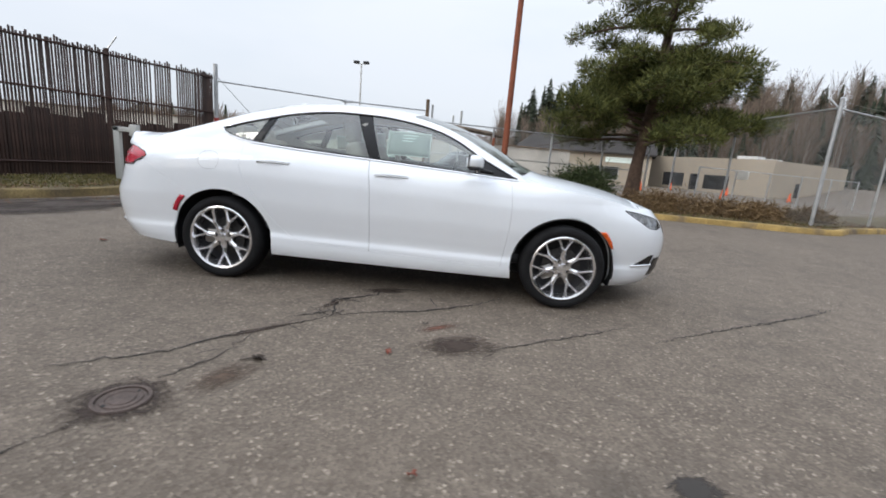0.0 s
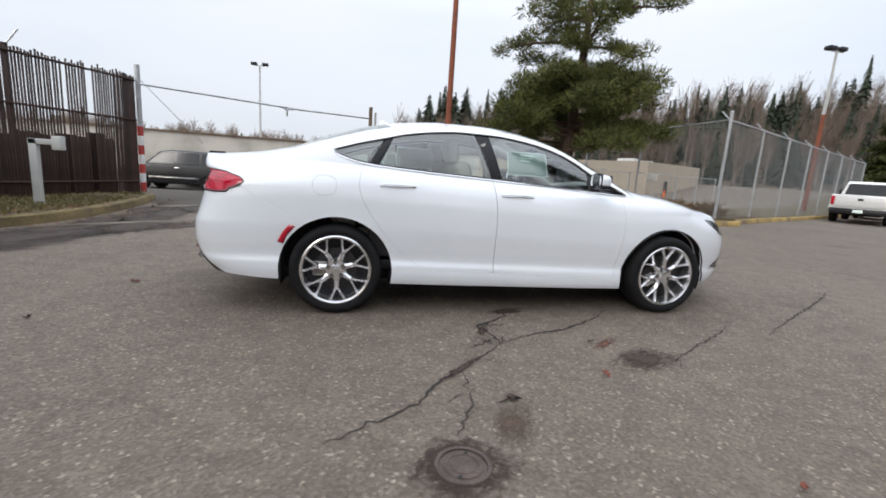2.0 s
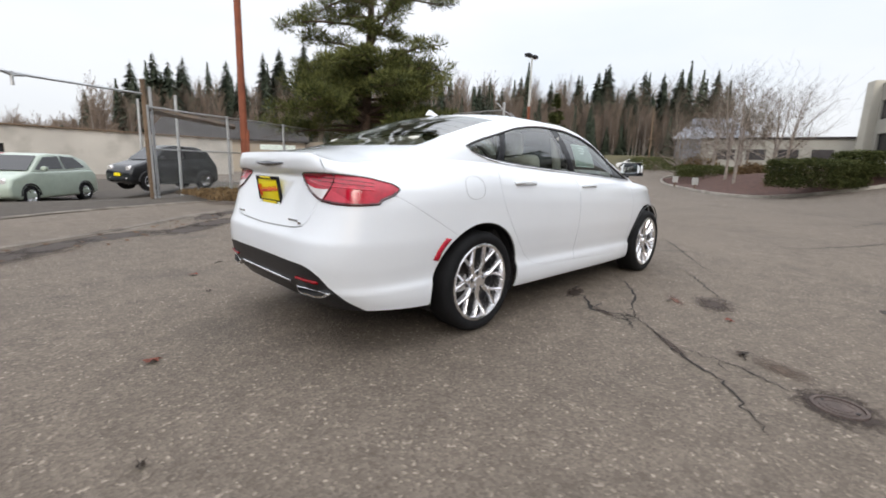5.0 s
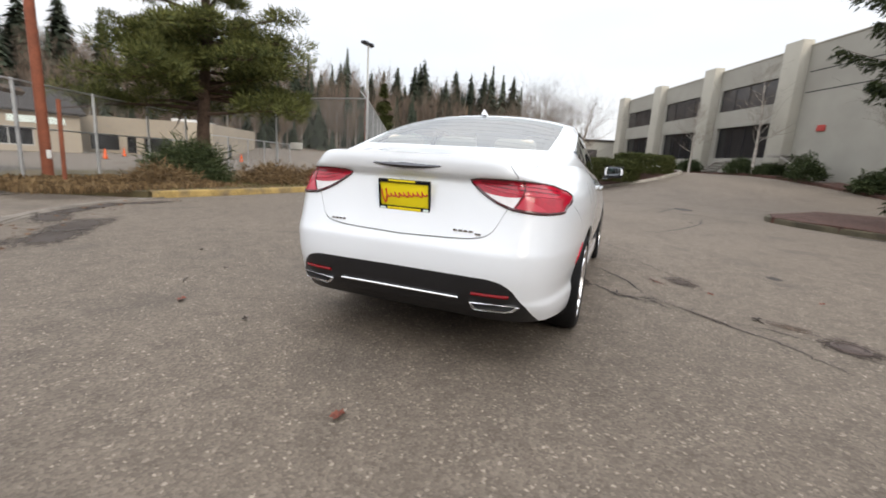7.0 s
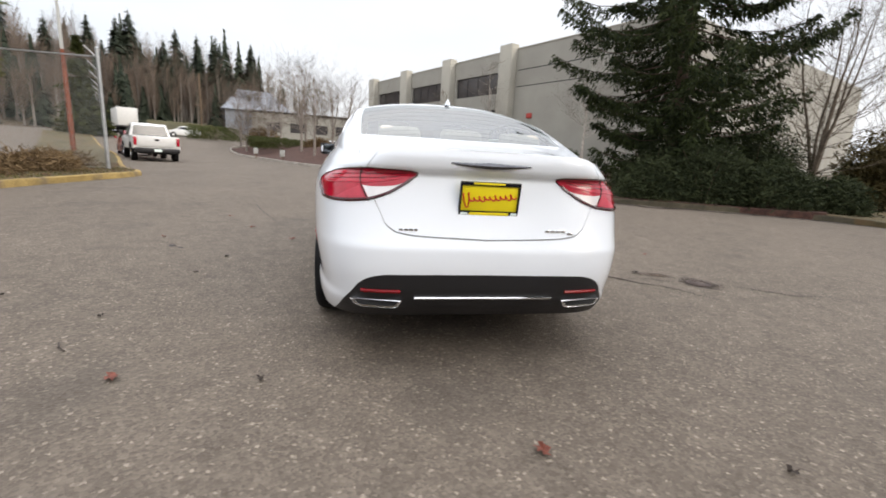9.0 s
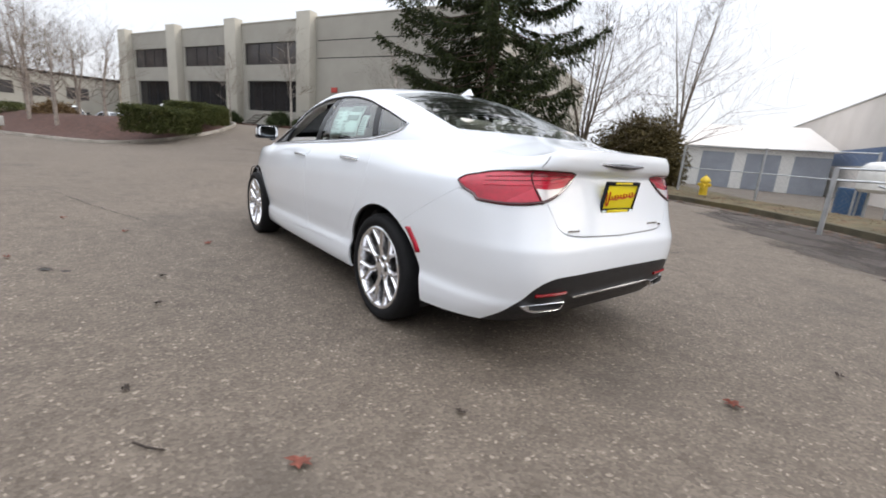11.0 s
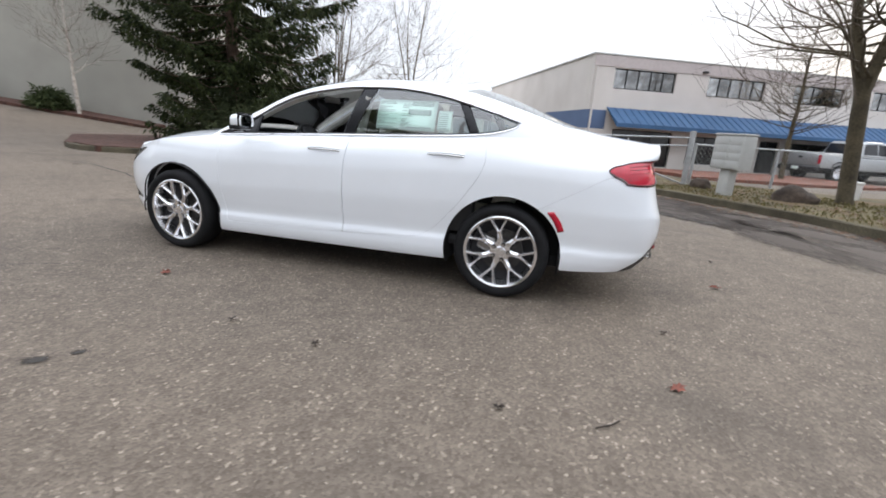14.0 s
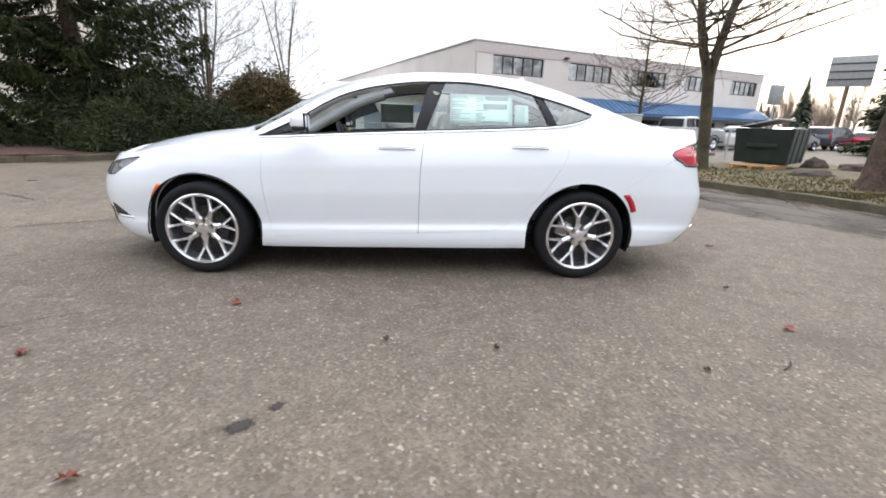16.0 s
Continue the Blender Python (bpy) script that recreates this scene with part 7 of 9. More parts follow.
part("cornice", boxed((0.0, 0.0, 4.42), (23.3, 0.03, 4.88), 0.01), mat("pinkish_band", (0.53, 0.47, 0.455), 0.85, vary=0.06), blu, "slightly darker parapet band", 0)
part("side_wall", boxed((0.0, -42, -0.1), (0.28, -0.31, 4.9)), M["off_white"], blu, "", 0)
part("blue_band", boxed((-0.012, -41.9, 1.68), (0.0, 0.0, 2.52)), M["blue_wall"], blu, "blue painted stripe", 0)
part("blue_band", boxed((-0.012, 0.0, 1.68), (0.9, 0.012, 2.52)), M["blue_wall"], blu, "blue painted stripe", 0)
part("cap_strip", boxed((-0.06, -42, 4.9), (0.3, -0.3, 4.97), 0.01), M["post_grey"], blu)
part("end_wall", boxed((23.0, -42, -0.1), (23.3, -0.31, 4.9)), M["off_white"], blu, "", 0)
part("back_wall", boxed((0, -42.3, -0.1), (23.3, -42, 4.9)), M["off_white"], blu, "", 0)
part("roof_slab", boxed((0.28, -42, 4.5), (23.0, -0.31, 4.6)), M["dark_roof"], blu, "", 0)
part("floor_slab", boxed((0.28, -42, 2.6), (23.0, -0.5, 2.9)), M["off_white"], blu, "", 0)
part("downpipe", rod((0.12, 0.06, 0), (0.12, 0.06, 4.4), 0.05, None, 8), M["off_white"], blu)
for x in (5.2,):
    part("wall_lamp", boxed((x + 0.2, 0.0, 4.5), (x + 0.45, 0.18, 4.58), 0.02), M["black_trim"], blu)
aw = part("awning", bmesh.new(), M["blue_metal"], blu, "ribbed blue metal awning")
for k in range(59):
    x = 0.9 + 0.38 * k
    bm = bmesh.new()
    a, b = (x, 0.02, 2.66), (x, 1.15, 1.98)
    v = [bm.verts.new(p) for p in ((x, 0.02, 2.66), (x + 0.375, 0.02, 2.66), (x + 0.375, 1.15, 1.96), (x, 1.15, 1.96), (x, 0.02, 2.62), (x + 0.375, 0.02, 2.62), (x + 0.375, 1.15, 1.78), (x, 1.15, 1.78))]
    for q in ((0, 1, 2, 3), (7, 6, 5, 4), (3, 2, 6, 7), (0, 3, 7, 4), (1, 5, 6, 2)):
        bm.faces.new([v[i] for i in q])
    bmesh.ops.recalc_face_normals(bm, faces=bm.faces[:])
    part("awning_panel", bm, M["blue_metal"], aw, "", 0)
    part("rib", tube([(x, 0.02, 2.675), (x, 1.16, 1.975)], 0.022, 4), M["blue_metal"], aw, "", 0)

# beige single-storey building beyond the lot
by = empty("beige_building", frame_at(Vector((28.4, 37.2, 0)), Vector((-0.45, 0.893, 0)), Vector((-0.893, -0.45, 0))), "low beige flat-roofed commercial building", "building")
hs = [(3.9, 6.6, 0.3, 1.75), (7.3, 8.2, 0.1, 1.75), (8.9, 11.6, 0.3, 1.75), (15, 18, 0.5, 1.75)]
part("front_wall", wall_with_holes(24, 3.45, 0.3, hs, -0.4), M["beige_wall"], by, "", 0)
for h in hs:
    window(by, *h, 2 if h[1] - h[0] > 1 else 1, M["dark_glass"], M["alloy_dark"], -0.1, 0.08)
part("side_wall", boxed((0, -12, -0.4), (0.3, -0.31, 3.4)), M["beige_wall"], by, "", 0)
part("back_wall", boxed((0, -12.3, -0.4), (24, -12, 3.4)), M["beige_wall"], by, "", 0)
part("end_wall", boxed((23.7, -12, -0.4), (24, -0.31, 3.4)), M["beige_wall"], by, "", 0)
part("roof_slab", boxed((0.3, -12, 3.2), (23.7, -0.31, 3.3)), M["dark_roof"], by, "", 0)
part("side_door", boxed((-0.03, -4.6, -0.3), (0.0, -3.8, 1.5), 0.01), M["black_trim"], by)
part("roof_unit", boxed((3.0, -3.5, 3.3), (5.0, -2.2, 3.85), 0.05), M["white_metal"], by)
part("roof_dome", boxed((0.6, -2.2, 3.3), (2.2, -1.2, 3.55), 0.12), M["white_metal"], by)
# warehouse with a dark roof, west of it
wh = empty("warehouse", frame_at(Vector((19.5, 42.2, 0)), Vector((-0.93, 0.36, 0)), Vector((-0.36, -0.93, 0))), "long low warehouse with a dark sloping roof", "building")
part("front_wall", wall_with_holes(14, 3.2, 0.3, [(3, 6, 0.4, 1.8), (8, 9, 0, 1.9), (10, 13, 0.4, 1.8)], -0.4), M["beige_wall"], wh, "", 0)
for h in ((3, 6, 0.4, 1.8), (8, 9, 0, 1.9), (10, 13, 0.4, 1.8)):
    window(wh, *h, 2, M["dark_glass"], M["post_grey"], -0.1, 0.08)
bm = bmesh.new()
v = [bm.verts.new(p) for p in ((-0.4, 0.5, 3.2), (14.4, 0.5, 3.2), (14.4, -9, 5.6), (-0.4, -9, 5.6), (-0.4, 0.5, 3.05), (14.4, 0.5, 3.05), (14.4, -9, 3.05), (-0.4, -9, 3.05))]
for q in ((0, 1, 2, 3), (7, 6, 5, 4), (4, 5, 1, 0), (5, 6, 2, 1), (6, 7, 3, 2), (7, 4, 0, 3)):
    bm.faces.new([v[i] for i in q])
part("roof", bm, M["dark_roof"], wh, "", 0)
part("wall_sign", boxed((1.0, 0.01, 2.2), (4.5, 0.06, 2.75), 0.01), M["paper"], wh, "pale sign board")

# long concrete wall behind the car lot
cw = empty("concrete_wall", pose(0, 0, 0), "long weathered concrete wall behind the car lot", "wall", "", "structure")
a0, a1 = Vector((-40, 26.0, 0)), Vector((9.5, 35.0, 0))
d = (a1 - a0).normalized()
n = Vector((d.y, -d.x, 0))
cw.matrix_basis = frame_at(a0, d, n)
ln = (a1 - a0).length
part("wall_panel", wall_with_holes(ln, 2.62, 0.3, [(20.5, 21.6, 1.2, 1.8), (28.5, 29.6, 1.0, 1.5), (36.0, 37.0, 1.1, 1.6)], -0.3), M["grey_wall"], cw, "", 0)
for x0 in (20.5, 28.5, 36.0):
    part("recess", boxed((x0, -0.28, 0.9), (x0 + 1.1, -0.2, 1.9)), M["alloy_dark"], cw, "", 0)
part("coping", boxed((0, -0.4, 2.62), (ln, 0.12, 2.72), 0.02), M["timber"], cw, "", 0)
for k in range(52):
    part("rafter_end", boxed((k * 0.97, 0.12, 2.58), (k * 0.97 + 0.12, 0.3, 2.70)), M["timber"], cw, "", 0)

# grey-roofed house up the road
hs_ = empty("grey_house", pose(80.5, 19.8, 4.0, 0, 0, -70), "pale house with a broad grey roof", "house")
part("wall", boxed((-5, -4, -4.6), (5, 4, 2.8)), M["grey_roof"], hs_, "", 0)
bm = bmesh.new()
v = [bm.verts.new(p) for p in ((-5.6, -4.6, 2.6), (5.6, -4.6, 2.6), (5.6, 4.6, 2.6), (-5.6, 4.6, 2.6), (-2.6, 0, 6.2), (2.6, 0, 6.2))]
for q in ((0, 1, 5, 4), (1, 2, 5), (2, 3, 4, 5), (3, 0, 4), (3, 2, 1, 0)):
    bm.faces.new([v[i] for i in q])
part("roof", bm, M["grey_roof"], hs_, "", 0)
# pale low building behind the island's trees
lb_ = empty("distant_building", pose(74.0, 9.5, 0.3, 0, 0, -78), "pale low building behind bare trees", "building")
part("wall", boxed((-9, -4, -0.6), (9, 4, 5.6)), M["tilt"], lb_, "", 0)
part("roof", boxed((-9.2, -4.2, 5.6), (9.2, 4.2, 5.9), 0.05), M["dark_roof"], lb_, "", 0)
for x in (-7.0, -3.5, 0.0, 3.5):
    part("window", boxed((x, -4.05, 2.9), (x + 2.2, -3.98, 4.3), 0.02), M["dull_glass"], lb_, "", 0)
# pale shed beyond the south gate
sh_ = empty("white_shed", frame_at(Vector((9.0, -25.6, 0)), -U, V), "white metal shed with a grey roof", "building")
part("wall", boxed((0, -6, -0.1), (7, 0, 2.35)), M["white_metal"], sh_, "", 0)
bm = bmesh.new()
v = [bm.verts.new(p) for p in ((-0.3, 0.3, 2.3), (7.3, 0.3, 2.3), (7.3, -6.3, 2.3), (-0.3, -6.3, 2.3), (0.8, -3, 3.75), (6.2, -3, 3.75))]
for q in ((0, 1, 5, 4), (1, 2, 5), (2, 3, 4, 5), (3, 0, 4), (3, 2, 1, 0)):
    bm.faces.new([v[i] for i in q])
part("roof", bm, M["off_white"], sh_, "", 0)
for x in (1.0, 3.2, 5.4):
    part("door", boxed((x, 0.0, 0), (x + 1.6, 0.03, 2.0), 0.01), M["grey_roof"], sh_, "", 0)
# grassy bank at the end of the road
bm = bmesh.new()
gr = [[(x, y, ground_z(x, y) + 1.6 * smooth(66, 76, 0.75 * x + 0.66 * y) + 0.05) for y in range(14, 60, 4)] for x in range(56, 96, 4)]
bm = sheet(gr, lambda p: 0.75 * p[0] + 0.66 * p[1] - 66.0, lambda p: 74.0 - 0.75 * p[0] - 0.66 * p[1], lambda p: 0.44 * (p[0] + 4.5) - p[1])
bmesh.ops.recalc_face_normals(bm, faces=bm.faces[:])
thing("grassy_bank", bm, M["bank_grass"], "green-brown grassy bank under the woods", "bank", "", "structure")

# ---- fences, poles, vehicles and small things round the yard ----
def chain_fence(name, a, b, height, label, posts=None, spacing=3.0, wire=0.11, arms=0, mid=False, post_r=0.038, mm="galv", z0=0.1, skip_first=False):
    """Chain-link fence from a to b: posts, top rail, wires, and slanted arms for barbed wire."""
    a, b = Vector((*a, 0)), Vector((*b, 0))
    d = b - a
    ln = d.length
    d.normalize()
    n = Vector((-d.y, d.x, 0))
    f = empty(name, frame_at(a, d, n), label, "fence", "chain-link fences")
    gz = lambda x: ground_z(*(a + d * x)[:2]) + z0
    cnt = max(1, round(ln / spacing))
    for k in range(1 if skip_first else 0, cnt + 1):
        x = ln * k / cnt
        part("post", rod((x, 0, gz(x) - 0.15), (x, 0, gz(x) + height + 0.04), post_r, None, 8), M[mm], f)
        if arms:
            part("barb_arm", tube([(x, 0, gz(x) + height - 0.02), (x, arms * 0.28, gz(x) + height + 0.28)], 0.02, 5), M[mm], f)
    part("top_rail", tube([(ln * k / 8, 0, gz(ln * k / 8) + height) for k in range(9)], 0.024, 6), M[mm], f)
    if mid:
        part("mid_rail", tube([(0, 0, gz(0) + height * 0.55), (ln, 0, gz(ln) + height * 0.55)], 0.02, 5), M[mm], f)
    if arms:
        for q in (0.35, 0.95):
            part("barbed_wire", tube([(0, arms * 0.28 * q, gz(0) + height + 0.28 * q), (ln, arms * 0.28 * q, gz(ln) + height + 0.28 * q)], 0.004, 3), M["wire"], f)
    vs, fs = [], []
    r = 0.0026
    step = wire * 1.414
    k = -height
    while k < ln:
        for sgn in (1, -1):
            lo, hi = max(0.0, k), min(ln, k + height)
            if hi - lo > 0.02:
                z_lo, z_hi = (lo - k, hi - k) if sgn > 0 else (height - (lo - k), height - (hi - k))
                i = len(vs)
                g0, g1 = gz(lo), gz(hi)
                for x, z in ((lo, z_lo + g0), (hi, z_hi + g1)):
                    vs += [(x, r, z - r), (x, -r, z - r), (x, 0, z + r)]
                fs += [(i, i + 1, i + 4, i + 3), (i + 1, i + 2, i + 5, i + 4), (i + 2, i, i + 3, i + 5)]
        k += step
    o = new("wire_mesh", cloud_mesh("wire_mesh", vs, fs, M["wire"]))
    o.parent = f
    tagged(o, "fine chain-link wire mesh", "", "", "stuff")
    return f


PC = (10.1, 8.02)
chain_fence("chain_link_fence", PC, (29.6, 18.0), 3.1, "tall galvanised chain-link fence with barbed arms", None, 3.1, 0.07, 1, z0=0.12)
chain_fence("chain_link_fence", PC, (10.06, 16.6), 3.12, "tall galvanised chain-link fence by the bed", None, 4.5, 0.065, 0, z0=0.12, skip_first=True)
cp = empty("corner_post", pose(*PC, 0.05), "thick galvanised fence corner post", "post")
part("post", rod((0, 0, 0), (0, 0, 3.42), 0.05, None, 10), M["galv"], cp)
part("cap", rod((0, 0, 3.42), (0, 0, 3.46), 0.068, 0.02, 10), M["galv"], cp)
chain_fence("chain_link_fence", (-0.85, 10.9), (8.4, 15.4), 2.35, "chain-link fence along the car lot", None, 2.9, 0.07, 0, True, 0.04, z0=0.0)
chain_fence("chain_link_fence", (13.0, 20.0), (26.0, 25.5), 1.7, "low chain-link fence in the lot", None, 3.0, 0.14, 0)
# gateway: end posts, the long top rail and its prop
gate = empty("yard_gate", pose(0, 0, 0), "wide chain-link gate with a long top rail", "gate")
ga, gb = Vector((-6.36, 7.78, 2.66)), Vector((-0.89, 10.92, 2.64))
part("top_rail", tube([ga, ga.lerp(gb, 0.3) + Vector((0, 0, -0.02)), ga.lerp(gb, 0.62) + Vector((0, 0, -0.05)), gb], 0.028, 6), M["galv"], gate)
gm = ga.lerp(gb, 0.56)
part("hanger", rod((gm.x, gm.y, gm.z - 0.28), (gm.x, gm.y, gm.z - 0.02), 0.03, None, 8), M["galv"], gate)
part("hanger_bracket", tube([(gm.x - 0.18, gm.y - 0.1, gm.z - 0.03), (gm.x, gm.y, gm.z - 0.09), (gm.x + 0.18, gm.y + 0.1, gm.z - 0.06)], 0.03, 5), M["galv"], gate)
part("end_post", rod((gb.x, gb.y, 0), (gb.x, gb.y, 3.0), 0.06, None, 10), M["timber"], gate, "brown weathered post")
part("end_post", rod((gb.x + 0.16, gb.y + 0.1, 0), (gb.x + 0.16, gb.y + 0.1, 2.85), 0.035, None, 8), M["galv"], gate)
part("brace_beam", tube([(gb.x + 0.05, gb.y + 0.1, 2.28), (1.75, 12.3, 2.1)], 0.085, 4), M["timber"], gate, "dark brown timber beam")
part("brace_wire", tube([(-6.36, 7.78, 2.8), (-5.2, 8.45, 1.4)], 0.008, 4), M["wire"], gate)

# slatted fence with brown vertical slats
FB = Vector((-6.40, 7.70, 0))
sf = empty("slatted_fence", pose(0, 0, 0), "tall dark brown slatted fence with ragged tops", "fence")
pts = spline([(-10.4, -3.0), (-9.3, 0.6), (-8.25, 3.4), (-7.35, 5.6), (-6.42, 7.70)], 0.052)
slat_mesh = None
rs_ = random.Random(15)
for i, p in enumerate(pts):
    t = (pts[min(i + 1, len(pts) - 1)] - pts[max(i - 1, 0)]).normalized()
    m = Matrix.Translation((p.x, p.y, 0.12)) @ Matrix.Rotation(math.atan2(t.y, t.x), 4, "Z") @ Matrix.Rotation(radians(rs_.gauss(0, 0.14)), 4, "Y")
    if slat_mesh is None:
        o = part("slat", boxed((-0.019, -0.005, 0.0), (0.019, 0.005, 2.70), 0.002), M["slat"], sf, "", 30, m)
        slat_mesh = o.data
    else:
        if rs_.random() < (0.004 if i < len(pts) - 24 else 0.12):
            continue
        o = new("slat", slat_mesh)
        o.parent = sf
        o.matrix_basis = m
    o.location.z += rs_.choice((0.0, 0.0, 0.0, 0.0, 0.05)) + rs_.uniform(-0.05, 0.01)
for z in (0.3, 1.72, 2.62):
    part("rail", tube([(p.x + 0.03, p.y, z + 0.1) for p in pts[::6]] + [(FB.x, FB.y, z + 0.1)], 0.026, 6), M["slat_board"], sf)
for i in range(6, len(pts), 55):
    part("post", rod((pts[i].x - 0.05, pts[i].y, 0), (pts[i].x - 0.05, pts[i].y, 2.85), 0.05, None, 8), M["slat_board"], sf)
    part("barb_arm", tube([(pts[i].x - 0.05, pts[i].y, 2.8), (pts[i].x + 0.12, pts[i].y + 0.1, 3.12)], 0.018, 5), M["galv"], sf)
# solid boards behind the lower half
board = None
bp_ = spline([(-10.9, -3.0), (-9.8, 0.6), (-8.75, 3.4), (-7.85, 5.6), (-7.0, 7.6)], 0.30)
lf = empty("board_fence", pose(0, 0, 0), "low solid dark brown board fence behind the slats", "fence")
for i, p in enumerate(bp_[:-1]):
    t = (bp_[i + 1] - p).normalized()
    m = Matrix.Translation((p.x + 0.03 * (i % 2), p.y, 0.1 + rs_.uniform(-0.14, 0.10))) @ Matrix.Rotation(math.atan2(t.y, t.x), 4, "Z")
    if board is None:
        o = part("board", boxed((-0.02, -0.012, 0.0), (0.40, 0.012, 1.32), 0.004), M["slat_board"], lf, "", 30, m)
        board = o.data
    else:
        o = new("board", board)
        o.parent = lf
        o.matrix_basis = m
# end post wound with red and white tape
ep = empty("taped_post", pose(-6.36, 7.78, 0), "fence end post wound with red and white tape", "post")
part("post", rod((0, 0, 0), (0, 0, 3.08), 0.055, None, 10), M["galv"], ep)
for k in range(7):
    part("tape_band", rod((0, 0, 0.15 + 0.22 * k), (0, 0, 0.15 + 0.22 * (k + 1)), 0.064, None, 12), M["band_red"] if k % 2 == 0 else M["white_metal"], ep)
# white bent pipe with a grey box
mp_ = empty("keypad_post", pose(-6.6, 4.56, 0.1) @ Matrix.Diagonal((0.8, 0.8, 0.78, 1)), "white bent gate post with a grey keypad box", "post")
part("stand", boxed((-0.075, -0.06, 0), (0.075, 0.06, 1.42), 0.012), M["post_grey"], mp_)
part("arm", boxed((-0.08, -0.06, 1.30), (0.42, 0.06, 1.42), 0.012), M["post_grey"], mp_)
part("keypad_box", boxed((0.36, -0.08, 1.20), (0.55, 0.08, 1.50), 0.02), M["post_grey"], mp_, "grey keypad box")
part("foot", boxed((-0.14, -0.14, -0.02), (0.14, 0.14, 0.03), 0.01), M["concrete"], mp_)


def lamp_post(place, height, label, rusty, heads):
    p = empty("lamp_post", pose(*place), label, "lamp post", "lamp posts")
    if rusty:
        part("lower_pole", rod((0, 0, 0), (0, 0, height * 0.62), 0.13, 0.10, 10), M["rust"], p, "rust-red painted pole")
        part("upper_pole", rod((0, 0, height * 0.62), (0, 0, height), 0.085, 0.06, 10), M["post_grey"], p)
    else:
        part("pole", rod((0, 0, 0), (0, 0, height), 0.11, 0.06, 10), M["post_grey"], p)
    part("bracket", tube([(-0.45, 0, height), (0.45, 0, height)], 0.04, 5), M["post_grey"], p)
    for sx in heads:
        part("lamp_head", boxed((sx * 0.45 - 0.25, -0.2, height + 0.02), (sx * 0.45 + 0.25, 0.2, height + 0.24), 0.05, None), M["alloy_dark"], p, "floodlight head")
    return p


lamp_post((24.6, 17.1, 0.1), 8.9, "tall floodlight post with a rusty lower pole", True, (-1, 0.6))
lamp_post((-9.8, 37.9, -0.2), 9.2, "tall floodlight post behind the lot", False, (-1, 1))
pl_ = empty("utility_pole", pose(1.9, 11.9, 0.05), "tall rust-red steel pole in the grass", "pole")
part("pole", rod((0, 0, -0.1), (0.05, 0.1, 15.0), 0.115, 0.07, 12), M["rust"], pl_)
part("base_plate", rod((0, 0, -0.05), (0, 0, 0.14), 0.24, 0.20, 12), M["timber"], pl_)
part("tag", boxed((-0.05, -0.128, 0.55), (0.05, -0.112, 0.75), 0.004), M["white_metal"], pl_)
for x, y, h in ((1.35, 10.2, 1.9), (0.2, 12.6, 2.9), (-0.2, 15.6, 3.0)):
    p = empty("old_fence_post", pose(x, y, 0.0), "leaning old fence post in the grass", "post", "old posts")
    part("post", rod((0, 0, -0.1), (0.03, 0, h), 0.042, None, 8), M["rust" if h < 2 else "galv"], p)

# south side: pipe gate, mailbox cluster, rocks, hydrant, cabinets
pg = empty("pipe_gate", pose(-4.9, -9.3, 0.05) @ Matrix.Diagonal((0.85, 0.85, 0.76, 1)), "galvanised pipe gate with a dropped brace", "gate")
part("gate_post", rod((0, 0, -0.05), (0, 0, 1.95), 0.085, None, 10), M["galv"], pg)
part("gate_post", rod((3.9, 1.0, -0.05), (3.9, 1.0, 1.6), 0.05, None, 8), M["galv"], pg)
for z0, z1 in ((1.72, 1.58), (1.45, 1.30)):
    part("rail", tube([(0, 0, z0), (3.9, 1.0, z1)], 0.03, 6), M["galv"], pg)
part("brace", tube([(0.1, 0.05, 0.15), (3.2, 0.85, 1.25)], 0.03, 6), M["galv"], pg)
for x in (1.9, 2.9):
    part("upright", tube([(x, x * 0.256, 1.6), (x, x * 0.256, 0.6)], 0.02, 5), M["galv"], pg)
chain_fence("chain_link_fence", (-5.1, -9.6), (-15.2, -15.4), 1.15, "chain-link fence along the street", None, 3.0, 0.10, 0, z0=0.05)
chain_fence("chain_link_fence", (4.4, -15.6), (-1.2, -14.6), 1.75, "chain-link fence by the hydrant", None, 2.6, 0.10, 0, True, z0=0.05)
mb = empty("mailbox_cluster", pose(-5.31, -7.4, 0.1, 0, 0, -56) @ Matrix.Diagonal((0.76, 0.76, 0.84, 1)), "grey cluster mailbox on a pedestal", "mailbox")
part("pedestal", boxed((-0.16, -0.16, -0.05), (0.16, 0.16, 0.72), 0.02), M["post_grey"], mb)
part("cabinet", boxed((-0.46, -0.26, 0.72), (0.46, 0.26, 1.58), 0.025), M["post_grey"], mb)
for i in range(2):
    for j in range(4):
        part("mail_door", boxed((-0.43 + 0.43 * i, 0.26, 0.76 + 0.195 * j), (-0.02 + 0.43 * i, 0.268, 0.94 + 0.195 * j), 0.004), M["post_grey"], mb, "", 30)
        part("lock", rod((-0.06 + 0.43 * i, 0.266, 0.85 + 0.195 * j), (-0.06 + 0.43 * i, 0.276, 0.85 + 0.195 * j), 0.012, None, 8), M["steel"], mb)
part("roof_cap", boxed((-0.48, -0.28, 1.58), (0.48, 0.28, 1.63), 0.015), M["post_grey"], mb)


def boulder(place, size, seed, label):
    bm = bmesh.new()
    bmesh.ops.create_icosphere(bm, subdivisions=4, radius=1.0)
    for v in bm.verts:
        k = 1 + 0.28 * noise.noise(v.co * 1.6 + Vector((seed, 0, 0))) + 0.08 * noise.noise(v.co * 5)
        v.co = Vector((v.co.x * size[0], v.co.y * size[1], max(v.co.z, -0.25) * size[2])) * k
    return thing("boulder", bm, M["rock"], label, "rock", "boulders", "", 60, pose(*place))


